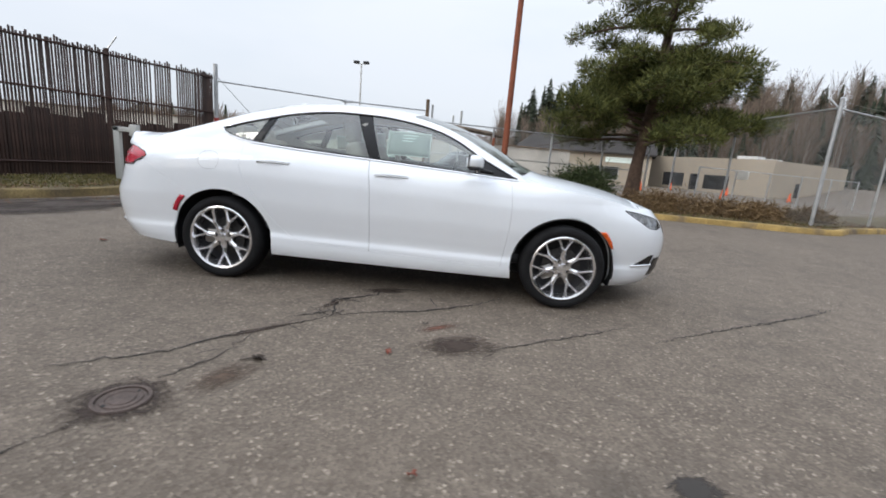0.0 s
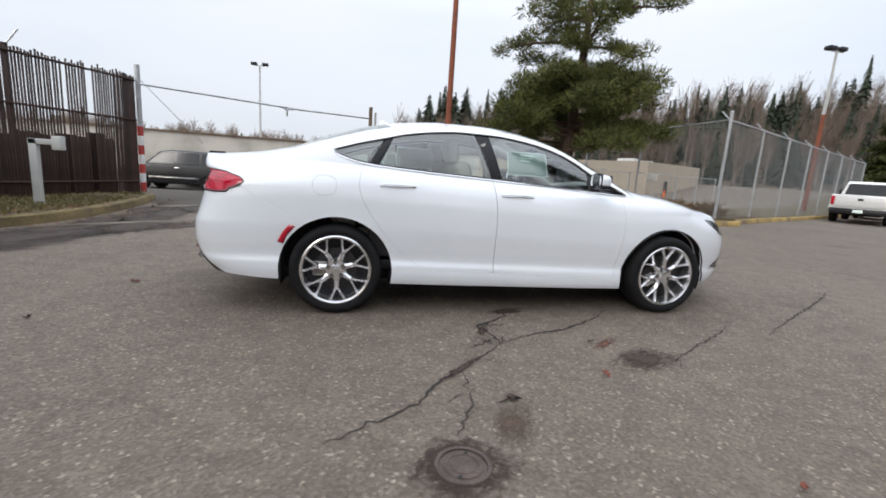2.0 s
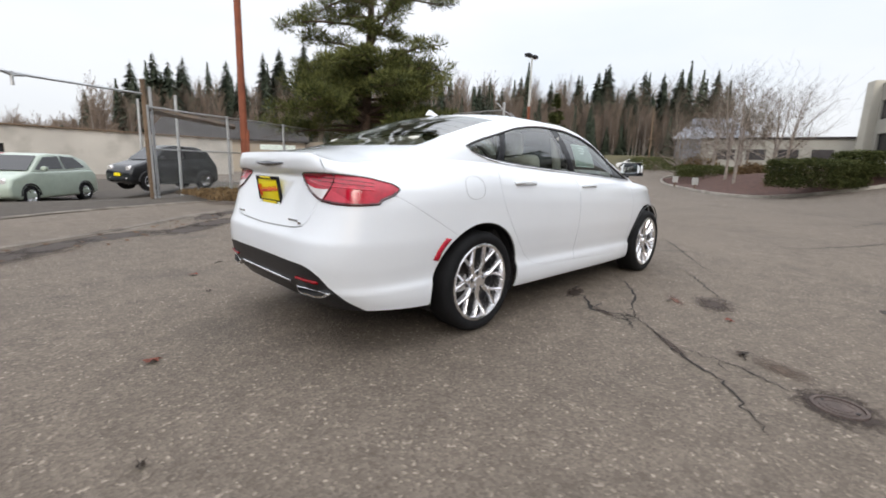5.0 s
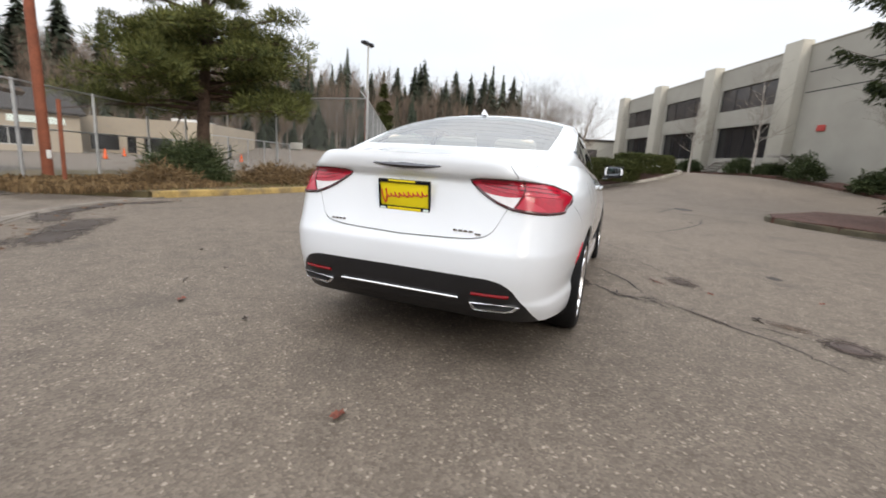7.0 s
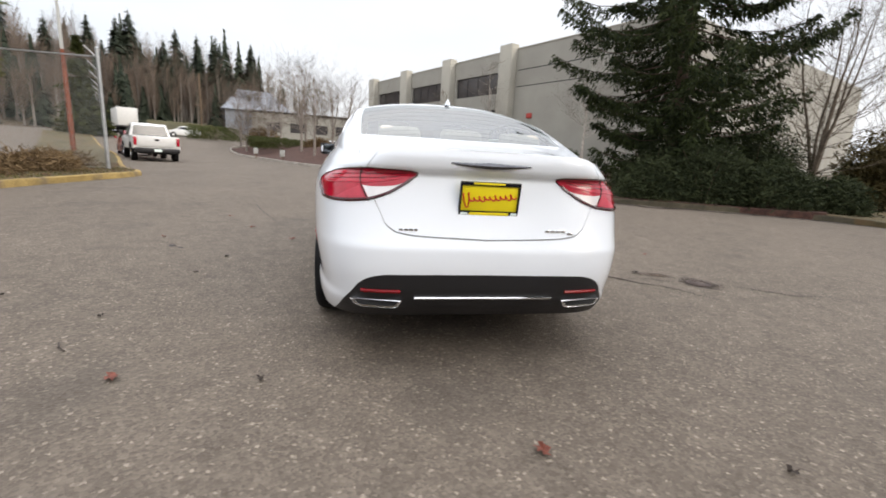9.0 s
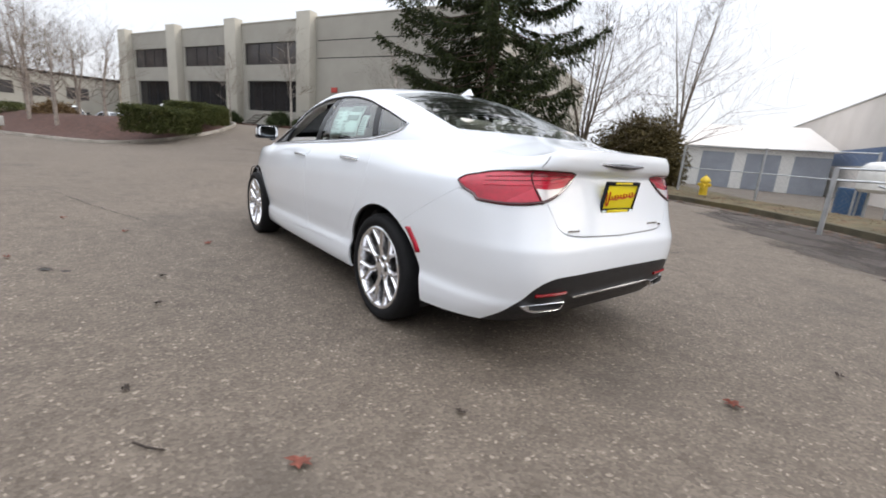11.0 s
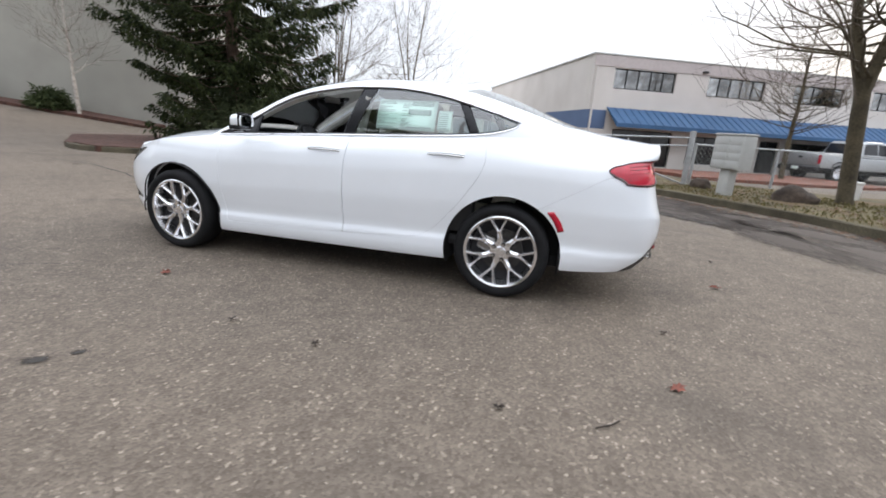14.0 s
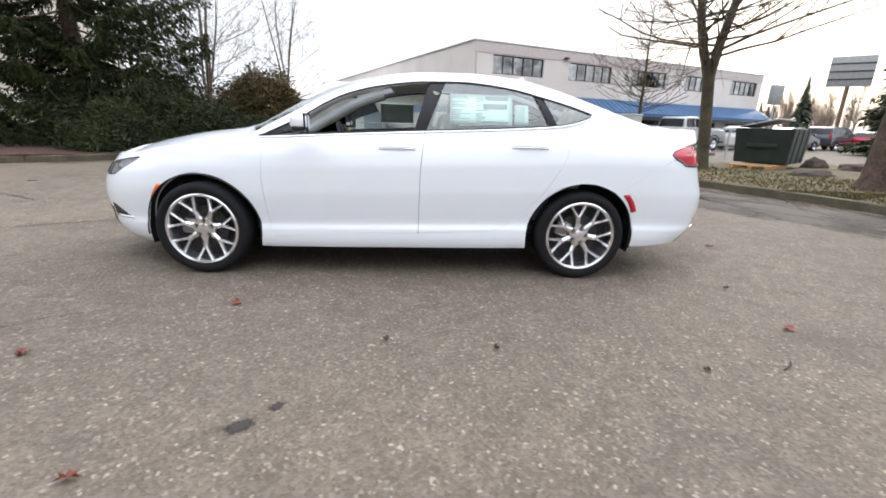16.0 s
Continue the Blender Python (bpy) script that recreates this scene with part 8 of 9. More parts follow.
boulder((-6.45, -6.9, 0.12), (0.42, 0.36, 0.36), 3, "dark brown boulder on the grass")
boulder((-5.15, -8.7, 0.12), (0.26, 0.22, 0.26), 5, "small brown boulder by the pipe gate")
boulder((-12.0, -8.9, 0.12), (0.34, 0.3, 0.30), 7, "brown boulder on the grass")
boulder((-9.9, -6.6, 0.12), (0.55, 0.35, 0.16), 9, "low dark mound of earth on the grass")
boulder((-12.9, -8.4, 0.12), (0.6, 0.5, 0.2), 12, "low brown boulder on the grass")
# dark green waste container on a pallet
wc = empty("waste_container", pose(-10.55, -9.0, 0.12, 0, 0, 38) @ Matrix.Diagonal((0.82, 0.82, 0.82, 1)), "dark green steel waste container with an open lid", "dumpster")
bm = bmesh.new()
v = [bm.verts.new(p) for p in ((-1.1, -0.75, 0.18), (1.1, -0.75, 0.18), (1.12, 0.84, 0.18), (-1.12, 0.84, 0.18), (-1.15, -0.85, 1.35), (1.15, -0.85, 1.35), (1.15, 0.9, 1.35), (-1.15, 0.9, 1.35))]
for q in ((3, 2, 1, 0), (4, 5, 6, 7), (0, 1, 5, 4), (1, 2, 6, 5), (2, 3, 7, 6), (3, 0, 4, 7)):
    bm.faces.new([v[i] for i in q])
bmesh.ops.bevel(bm, geom=bm.edges[:], offset=0.02, segments=2, affect="EDGES")
part("bin", bm, M["green_box"], wc)
for x in (-0.7, 0.0, 0.7):
    part("rib", tube([(x, 0.845, 0.2), (x, 0.90, 1.33)], 0.028, 4), M["green_box"], wc)
bm = boxed((-1.1, -0.02, -0.02), (1.1, 1.15, 0.02), 0.01)
part("lid", bm, M["post_grey"], wc, "grey lid tipped open", 30, pose(0, -0.75, 1.40, 14, 0, 0))
part("side_pocket", boxed((1.12, -0.4, 0.7), (1.2, 0.5, 0.85), 0.01), M["green_box"], wc)
pa = empty("wooden_pallet", pose(-9.8, -8.3, 0.12, 0, 0, 38), "weathered wooden pallet leaning on the grass", "pallet")
for k in range(6):
    part("plank", boxed((-0.95 + 0.33 * k, -0.5, 0.10), (-0.78 + 0.33 * k, 0.5, 0.125), 0.004), M["pallet"], pa)
for y in (-0.45, 0.0, 0.38):
    part("bearer", boxed((-0.98, y, 0.0), (0.98, y + 0.08, 0.10), 0.004), M["pallet"], pa)
ub = empty("utility_post", pose(9.1, -16.1, 0.12), "short white utility post in the bed", "post")
part("post", boxed((-0.13, -0.10, -0.05), (0.13, 0.10, 0.85), 0.02), M["white_metal"], ub)
part("cap", boxed((-0.15, -0.12, 0.85), (0.15, 0.12, 0.92), 0.02), M["post_grey"], ub)
hy = empty("fire_hydrant", pose(2.75, -13.85, 0.1), "short yellow fire hydrant in the grass", "hydrant")
part("barrel", lathe(bmesh.new(), [(0.17, 0.0), (0.17, 0.05), (0.12, 0.06), (0.12, 0.48), (0.16, 0.50), (0.16, 0.55), (0.13, 0.60), (0.07, 0.67), (0.03, 0.68), (0.03, 0.73), (0.0001, 0.73)], 20, "z"), M["hydrant"], hy)
for s_ in (1, -1):
    part("outlet", rod((0, 0, 0.40), (s_ * 0.20, 0, 0.40), 0.055, None, 10), M["hydrant"], hy)
part("pumper_outlet", rod((0, 0, 0.36), (0, 0.2, 0.36), 0.075, None, 10), M["hydrant"], hy)
for x, y, w, h in ((6.45, -12.7, 0.14, 0.72), (-8.6, -9.0, 0.09, 0.45)):
    c = empty("utility_cabinet", pose(x, y, 0.1, 0, 0, 20), "small white utility pedestal in the bed", "utility box", "utility pedestals")
    part("cabinet", boxed((-w, -w, -0.05), (w, w, h), 0.03), M["white_metal"], c)
    part("cap", boxed((-w - 0.015, -w - 0.015, h - 0.05), (w + 0.015, w + 0.015, h + 0.02), 0.02), M["white_metal"], c)
tk = empty("white_tank", pose(-1.35, -14.4, 0.75), "white plastic tank on a rack by the gate", "tank")
bm = lathe(bmesh.new(), [(0.0001, -0.02), (0.36, 0.0), (0.44, 0.08), (0.46, 0.45), (0.42, 0.68), (0.28, 0.80), (0.0001, 0.84)], 20, "z")
part("tank_body", bm, M["white_metal"], tk)
for x in (-0.35, 0.35):
    for y in (-0.3, 0.3):
        part("leg", rod((x, y, -0.75), (x, y, 0.02), 0.03, None, 6), M["galv"], tk)
for k, (x, y, w, h, mm) in enumerate(((-0.75, -15.2, 0.35, 0.75, "blue_metal"), (-2.2, -14.6, 0.22, 0.85, "galv"), (-1.9, -15.4, 0.3, 0.9, "post_grey"))):
    c = empty("storage_drum", pose(x, y, 0.05), "drum and clutter stored by the gate", "drum", "yard clutter")
    part("drum", lathe(bmesh.new(), [(0.0001, 0), (w, 0), (w * 1.02, h * 0.3), (w, h * 0.6), (w * 1.02, h * 0.7), (w, h), (0.0001, h)], 18, "z"), M[mm], c)
# plain pale billboard far to the southwest
bb = empty("billboard", frame_at(Vector((-33.6, -33.2, 0)), Vector((-0.72, 0.69, 0)), Vector((0.69, 0.72, 0))), "weathered grey billboard on a single post", "billboard")
part("face", boxed((-0.2, -0.2, 4.9), (2.6, 0.2, 7.2), 0.03), M["wire"], bb)
for z in (5.4, 6.0, 6.6):
    part("cross_bar", boxed((-0.2, 0.2, z), (2.6, 0.26, z + 0.08), 0.01), M["alloy_dark"], bb)
part("post", rod((1.2, 0, -0.2), (1.2, 0, 4.95), 0.16, None, 10), M["timber"], bb)
sg = empty("hanging_sign", pose(-24.6, -27.2, 0), "dark square sign beside the awning building", "sign")
part("face", boxed((-0.5, -0.06, 3.0), (0.5, 0.06, 4.3), 0.03), M["wire"], sg)
part("post", rod((0, 0, -0.1), (0, 0, 3.05), 0.06, None, 8), M["galv"], sg)
for x, y in ((27.9, 6.2), (33.5, 9.2)):
    p = empty("estate_sign", pose(x, y, 0.12, 0, 0, -30), "small pale sign on the mulch island", "sign", "estate signs")
    part("board", boxed((-0.24, -0.03, 0.25), (0.24, 0.03, 0.72), 0.02), M["post_grey"], p)
    part("post", boxed((-0.04, -0.03, -0.1), (0.04, 0.03, 0.3), 0.01), M["timber"], p)
# lot sign on the fence and traffic cones in the far lot
fs_ = empty("fence_sign", frame_at(Vector((10.0, 11.2, 1.25)), Vector((0, 1, 0)), Vector((-1, 0, 0))), "blank white notice on the fence", "sign")
part("board", boxed((-0.3, 0.02, 0.0), (0.3, 0.05, 0.26), 0.01), M["white_metal"], fs_)
for x, y in ((22.5, 33.5), (19.0, 36.0), (14.0, 30.0), (17.3, 25.0), (25.5, 30.5)):
    c = empty("traffic_cone", pose(x, y, ground_z(x, y)), "orange traffic cone in the far lot", "cone", "traffic cones")
    part("cone", rod((0, 0, 0.03), (0, 0, 0.7), 0.15, 0.03, 14), M["orange"], c)
    part("base", boxed((-0.2, -0.2, 0), (0.2, 0.2, 0.035), 0.01), M["black_trim"], c)


# ---- vehicles ----
def slab(outline, w0, w1, zsplit, bevel=0.05):
    """A body from a side outline of (x, z): half width w0 below zsplit, drawing in to w1 at the top."""
    zt = max(z for _, z in outline)
    bm = bmesh.new()
    def wid(z):
        return w0 if z <= zsplit else w0 + (w1 - w0) * (z - zsplit) / max(1e-6, zt - zsplit)
    L = [bm.verts.new((x, wid(z), z)) for x, z in outline]
    R = [bm.verts.new((x, -wid(z), z)) for x, z in outline]
    n = len(outline)
    bm.faces.new(L)
    bm.faces.new(R[::-1])
    for i in range(n):
        bm.faces.new((L[i], R[i], R[(i + 1) % n], L[(i + 1) % n]))
    bmesh.ops.recalc_face_normals(bm, faces=bm.faces[:])
    bmesh.ops.bevel(bm, geom=bm.edges[:], offset=bevel, segments=3, profile=0.6, affect="EDGES", clamp_overlap=True)
    return bm


def simple_wheel(parent, x, y, r, w):
    s_ = 1 if y > 0 else -1
    t = part("wheel", lathe(bmesh.new(), [(r * 0.62, -w / 2), (r * 0.95, -w / 2), (r, -w * 0.35), (r, w * 0.35), (r * 0.95, w / 2), (r * 0.62, w / 2)], 28, closed=True), M["rubber"], parent, "", 40, pose(x, y, r))
    part("rim", lathe(bmesh.new(), [(r * 0.64, s_ * w * 0.42), (r * 0.58, s_ * w * 0.46), (r * 0.5, s_ * w * 0.2), (r * 0.2, s_ * w * 0.25), (0.0001, s_ * w * 0.3)], 20), M["alloy"], t)
    for k in range(5):
        a = 2 * math.pi * k / 5
        part("spoke", tube([(math.cos(a) * r * 0.15, s_ * w * 0.32, math.sin(a) * r * 0.15), (math.cos(a) * r * 0.58, s_ * w * 0.4, math.sin(a) * r * 0.58)], r * 0.07, 4), M["alloy"], t)


def side_panes(parent, panes, y_of):
    for quad in panes:
        for s_ in (1, -1):
            bm = bmesh.new()
            bm.faces.new([bm.verts.new((x, s_ * (y_of(z) + 0.006), z)) for x, z in quad])
            bmesh.ops.recalc_face_normals(bm, faces=bm.faces[:])
            thicken(part("side_window", bm, M["dark_glass"], parent, "", 0), 0.01)


def cross_pane(parent, name, a, b, w0, w1):
    """A front or rear screen between two (x, z) edges."""
    bm = bmesh.new()
    bm.faces.new([bm.verts.new(p) for p in ((a[0], -w0, a[1]), (a[0], w0, a[1]), (b[0], w1, b[1]), (b[0], -w1, b[1]))])
    bmesh.ops.recalc_face_normals(bm, faces=bm.faces[:])
    thicken(part(name, bm, M["dark_glass"], parent, "", 0), 0.01)


def small_car(place, yaw, paint_mat, label, s=1.0, plate=True):
    """A rounded city hatchback, nose to +x."""
    c = empty("parked_car", pose(*place, 0, 0, yaw), label, "car", "parked cars")
    w = 0.81 * s
    part("body", slab([(1.78 * s, 0.28), (1.80 * s, 0.55), (1.66 * s, 0.80), (1.0 * s, 0.98), (-1.62 * s, 1.02), (-1.76 * s, 0.80), (-1.76 * s, 0.30), (-1.5 * s, 0.20), (1.5 * s, 0.20)], w, w * 0.93, 0.72, 0.09), paint_mat, c)
    part("cabin", slab([(1.02 * s, 0.95), (0.38 * s, 1.42), (0.0, 1.49), (-1.0 * s, 1.46), (-1.45 * s, 1.30), (-1.62 * s, 0.98)], w * 0.93, w * 0.70, 0.97, 0.06), paint_mat, c)
    yo = lambda z: w * 0.93 + (w * 0.70 - w * 0.93) * (z - 0.97) / 0.52
    side_panes(c, [[(0.80 * s, 1.03), (0.30 * s, 1.37), (-0.30 * s, 1.41), (-0.30 * s, 1.03)], [(-0.38 * s, 1.03), (-0.38 * s, 1.41), (-0.95 * s, 1.38), (-1.28 * s, 1.08)]], yo)
    cross_pane(c, "windscreen", (1.01 * s, 1.0), (0.42 * s, 1.41), w * 0.84, w * 0.66)
    cross_pane(c, "rear_screen", (-1.62 * s, 1.06), (-1.44 * s, 1.31), w * 0.8, w * 0.68)
    for y in (1, -1):
        part("headlight", rod((1.62 * s, y * w * 0.70, 0.70), (1.75 * s, y * w * 0.70, 0.68), 0.10, 0.09, 16), M["lamp_clear"], c)
        part("fog_lamp", rod((1.72 * s, y * w * 0.62, 0.42), (1.79 * s, y * w * 0.62, 0.42), 0.05, 0.05, 12), M["lamp_clear"], c)
        part("tail_lamp", boxed((-1.77 * s, y * w * 0.72 - 0.07, 0.68), (-1.66 * s, y * w * 0.72 + 0.07, 0.92), 0.03), M["lamp_red"], c)
        part("door_mirror", boxed((0.60 * s, y * (w + 0.02), 0.99), (0.74 * s, y * (w + 0.17), 1.12), 0.04), paint_mat, c)
        part("arch_trim", tube([(1.12 * s + math.cos(a) * 0.34, y * (w + 0.002), 0.30 + math.sin(a) * 0.34) for a in np.linspace(0, math.pi, 12)], 0.022, 5), M["black_trim"], c)
        part("arch_trim", tube([(-1.12 * s + math.cos(a) * 0.34, y * (w + 0.002), 0.30 + math.sin(a) * 0.34) for a in np.linspace(0, math.pi, 12)], 0.022, 5), M["black_trim"], c)
        for x in (1.12 * s, -1.12 * s):
            simple_wheel(c, x, y * (w - 0.09), 0.30, 0.20)
    part("grille", boxed((1.74 * s, -0.4, 0.32), (1.82 * s, 0.4, 0.44), 0.02), M["black_trim"], c)
    if plate:
        part("dealer_plate", boxed((1.80 * s, -0.16, 0.46), (1.83 * s, 0.16, 0.56), 0.005), M["yellow"], c)
    return c


def pickup_truck(place, yaw, paint_mat, label, lamps=True):
    """A crew pickup, nose to +x."""
    c = empty("pickup_truck", pose(*place, 0, 0, yaw), label, "pickup truck", "pickup trucks")
    w = 0.98
    part("body", slab([(2.85, 0.55), (2.88, 0.95), (2.72, 1.16), (1.35, 1.22), (1.30, 1.10), (-0.75, 1.10), (-0.75, 0.55)], w, w * 0.96, 0.9, 0.06), paint_mat, c)
    part("cabin", slab([(1.45, 1.12), (0.72, 1.76), (0.4, 1.84), (-0.45, 1.83), (-0.62, 1.72), (-0.75, 1.10)], w * 0.96, w * 0.76, 1.14, 0.06), paint_mat, c)
    part("bed", slab([(-0.80, 0.55), (-0.80, 1.20), (-2.72, 1.20), (-2.75, 1.15), (-2.75, 0.60)], w, w * 0.97, 0.9, 0.05), paint_mat, c)
    part("bed_floor", boxed((-2.62, -w * 0.84, 1.14), (-0.90, w * 0.84, 1.206), 0.02), M["gap"], c)
    part("tailgate", boxed((-2.79, -w * 0.80, 0.70), (-2.74, w * 0.80, 1.18), 0.02), paint_mat, c)
    part("gate_handle", boxed((-2.81, -0.09, 0.98), (-2.78, 0.09, 1.07), 0.01), M["black_trim"], c)
    part("rear_bumper", boxed((-2.95, -w * 0.95, 0.42), (-2.74, w * 0.95, 0.64), 0.04), M["black_trim"], c)
    part("front_bumper", boxed((2.82, -w * 0.95, 0.42), (2.98, w * 0.95, 0.66), 0.05), M["chrome"], c)
    part("licence_plate", boxed((-2.97, -0.16, 0.47), (-2.945, 0.16, 0.60), 0.005), M["paper"], c)
    yo = lambda z: w * 0.96 + (w * 0.76 - w * 0.96) * (z - 1.14) / 0.70
    side_panes(c, [[(1.15, 1.22), (0.66, 1.70), (0.18, 1.74), (0.18, 1.22)], [(0.10, 1.22), (0.10, 1.74), (-0.52, 1.70), (-0.60, 1.22)]], yo)
    cross_pane(c, "windscreen", (1.42, 1.2), (0.76, 1.75), w * 0.86, w * 0.72)
    cross_pane(c, "rear_screen", (-0.76, 1.24), (-0.645, 1.72), w * 0.78, w * 0.70)
    for y in (1, -1):
        part("tail_lamp", boxed((-2.785, y * w * 0.90 - 0.07, 0.76), (-2.73, y * w * 0.90 + 0.06, 1.14), 0.02), M["lamp_red"], c)
        part("headlight", boxed((2.70, y * w * 0.76 - 0.16, 0.80), (2.885, y * w * 0.76 + 0.16, 1.04), 0.04), M["lamp_clear"], c)
        part("door_mirror", boxed((0.95, y * (w + 0.03), 1.22), (1.08, y * (w + 0.22), 1.46), 0.03), M["black_trim"], c)
        for x in (1.85, -1.75):
            part("arch_trim", tube([(x + math.cos(a) * 0.46, y * (w + 0.002), 0.42 + math.sin(a) * 0.46) for a in np.linspace(0, math.pi, 14)], 0.03, 5), M["gap"], c)
            simple_wheel(c, x, y * (w - 0.11), 0.39, 0.25)
    part("grille", boxed((2.84, -0.55, 0.72), (2.90, 0.55, 1.08), 0.03), M["black_trim"], c)
    part("underbody", boxed((-2.6, -0.7, 0.35), (2.6, 0.7, 0.6), 0.05), M["gap"], c)
    return c


def box_suv(place, yaw, paint_mat, label, s=1.0):
    """A boxy wagon or sport-utility, nose to +x."""
    c = empty("parked_suv", pose(*place, 0, 0, yaw), label, "car", "parked cars")
    w = 0.90 * s
    part("body", slab([(2.12 * s, 0.35), (2.15 * s, 0.72), (1.98 * s, 0.96), (1.15 * s, 1.06), (-2.05 * s, 1.10), (-2.15 * s, 0.85), (-2.15 * s, 0.38), (-1.9 * s, 0.28), (1.9 * s, 0.28)], w, w * 0.95, 0.8, 0.08), paint_mat, c)
    part("cabin", slab([(1.15 * s, 1.03), (0.55 * s, 1.58), (0.2 * s, 1.66), (-1.6 * s, 1.64), (-1.9 * s, 1.52), (-2.06 * s, 1.06)], w * 0.95, w * 0.76, 1.05, 0.06), paint_mat, c)
    yo = lambda z: w * 0.95 + (w * 0.76 - w * 0.95) * (z - 1.05) / 0.6
    side_panes(c, [[(0.95 * s, 1.12), (0.48 * s, 1.53), (0.0, 1.57), (0.0, 1.12)], [(-0.08 * s, 1.12), (-0.08 * s, 1.57), (-0.95 * s, 1.56), (-0.95 * s, 1.12)], [(-1.05 * s, 1.12), (-1.05 * s, 1.55), (-1.6 * s, 1.52), (-1.82 * s, 1.15)]], yo)
    cross_pane(c, "windscreen", (1.14 * s, 1.08), (0.58 * s, 1.57), w * 0.86, w * 0.72)
    cross_pane(c, "rear_screen", (-2.05 * s, 1.14), (-1.91 * s, 1.52), w * 0.84, w * 0.74)
    for y in (1, -1):
        part("headlight", boxed((1.98 * s, y * w * 0.74 - 0.14, 0.74), (2.13 * s, y * w * 0.74 + 0.14, 0.90), 0.04), M["lamp_clear"], c)
        part("tail_lamp", boxed((-2.14 * s, y * w * 0.86 - 0.08, 0.85), (-2.02 * s, y * w * 0.86 + 0.08, 1.15), 0.03), M["lamp_red"], c)
        part("side_strip", boxed((-1.0 * s, y * (w + 0.0) - 0.008, 0.52), (1.0 * s, y * w + 0.008, 0.56), 0.004), M["chrome"], c)
        part("door_handle", boxed((-0.25 * s, y * w - 0.006, 0.93), (-0.05 * s, y * w + 0.014, 0.96), 0.006), M["chrome"], c)
        for x in (1.32 * s, -1.32 * s):
            part("arch_trim", tube([(x + math.cos(a) * 0.38, y * (w + 0.002), 0.34 + math.sin(a) * 0.38) for a in np.linspace(0, math.pi, 12)], 0.024, 5), M["gap"], c)
            simple_wheel(c, x, y * (w - 0.10), 0.34, 0.22)
    return c


pickup_truck((21.75, 11.9, 0), 30, M["car_white"], "white pickup truck parked along the kerb")
small_car((27.0, 14.9, 0), 30, M["car_red"], "red car parked ahead of the pickup", 1.1, False)
box_suv((-8.5, 16.4, ground_z(-8.5, 16.4)), 176, M["car_black"], "black compact wagon parked in the lot", 0.98)
small_car((-4.2, 17.1, ground_z(-4.2, 17.1)), 232, M["car_red"], "red city hatchback parked in the lot")
small_car((-5.95, 17.9, ground_z(-5.95, 17.9)), 235, M["car_red"], "red city hatchback parked in the lot")
small_car((-3.1, 15.6, ground_z(-3.1, 15.6)), 232, M["car_green"], "pale green city hatchback parked in the lot")
small_car((-7.9, 19.6, ground_z(-7.9, 19.6)), 225, M["car_red"], "dark red hatchback parked further back", 1.0, False)
small_car((0.35, 15.0, 0), 200, M["car_black"], "black city hatchback behind the fence", 0.86)
pickup_truck((-14.6, -21.1, 0), 203.6, M["car_silver"], "silver crew-cab pickup parked by the building")
box_suv((-30.2, -28.0, 0), 205, M["car_dark"], "dark boxy utility vehicle in the parking lot", 1.05)
small_car((-33.5, -27.8, 0), 205, M["car_red"], "red car in the parking lot", 1.15, False)
small_car((-24.9, -25.4, 0), 203, M["car_dark"], "dark car parked beside the building", 1.1, False)
small_car((-20.5, -23.5, 0), 203, M["car_white"], "white car parked by the awning", 1.1, False)
pickup_truck((38.5, 4.2, ground_z(38.5, 4.2)), 200, M["car_white"], "white pickup parked behind the hedge")
small_car((37.0, 1.2, ground_z(37, 1.2)), 200, M["car_silver"], "silver car parked at the offices", 1.1, False)
small_car((34.3, -2.6, ground_z(34.3, -2.6)), 203, M["car_white"], "white car parked at the offices", 1.1, False)
# box trailer on the verge up the road
tv = empty("box_trailer", pose(55.0, 28.4, ground_z(55, 28.4), 0, 0, 31), "white box trailer parked up the road", "trailer")
part("box", boxed((-1.0, -1.0, 0.85), (6.0, 1.0, 2.95), 0.04), M["white_metal"], tv)
part("frame", boxed((-1.0, -1.0, 0.7), (6.0, 1.0, 0.95), 0.02), M["gap"], tv)
for x in (0.5, 1.6, 5.0):
    for y in (-0.95, 0.95):
        simple_wheel(tv, x, y, 0.42, 0.25)
for x, y, r in ((63.5, 25.3, 110), (60.5, 29.0, 30)):
    small_car((x, y, ground_z(x, y)), r, M["car_white"], "white car far up the road", 1.15, False)
up = empty("power_pole", pose(66.5, 24.0, ground_z(66.5, 24)), "wooden power pole with a crossarm up the road", "pole")
part("pole", rod((0, 0, 0), (0, 0, 9.0), 0.14, 0.10, 8), M["timber"], up)
part("crossarm", tube([(-1.1, 0.4, 4.6), (1.1, -0.4, 4.6)], 0.09, 4), M["timber"], up)

# ---- yard surface: manhole, cracks, stains, fallen leaves ----
mh = empty("manhole_cover", pose(-0.815, -2.685, 0) @ Matrix.Diagonal((0.88, 0.88, 1, 1)), "rusty round cast-iron manhole cover set in asphalt", "manhole cover")
part("lid", lathe(bmesh.new(), [(0.0001, 0.010), (0.055, 0.010), (0.058, 0.006), (0.066, 0.006), (0.069, 0.010), (0.086, 0.010), (0.089, 0.005), (0.103, 0.005), (0.105, 0.002)], 48, "z"), M["iron"], mh)
part("ring", lathe(bmesh.new(), [(0.107, 0.001), (0.108, 0.012), (0.124, 0.012), (0.127, 0.003)], 48, "z"), M["iron"], mh)
for k in range(2):
    part("pick_hole", rod((0.03 - 0.06 * k, 0.075 - 0.15 * k, 0.009), (0.03 - 0.06 * k, 0.075 - 0.15 * k, 0.0125), 0.009, None, 10), M["gap"], mh)


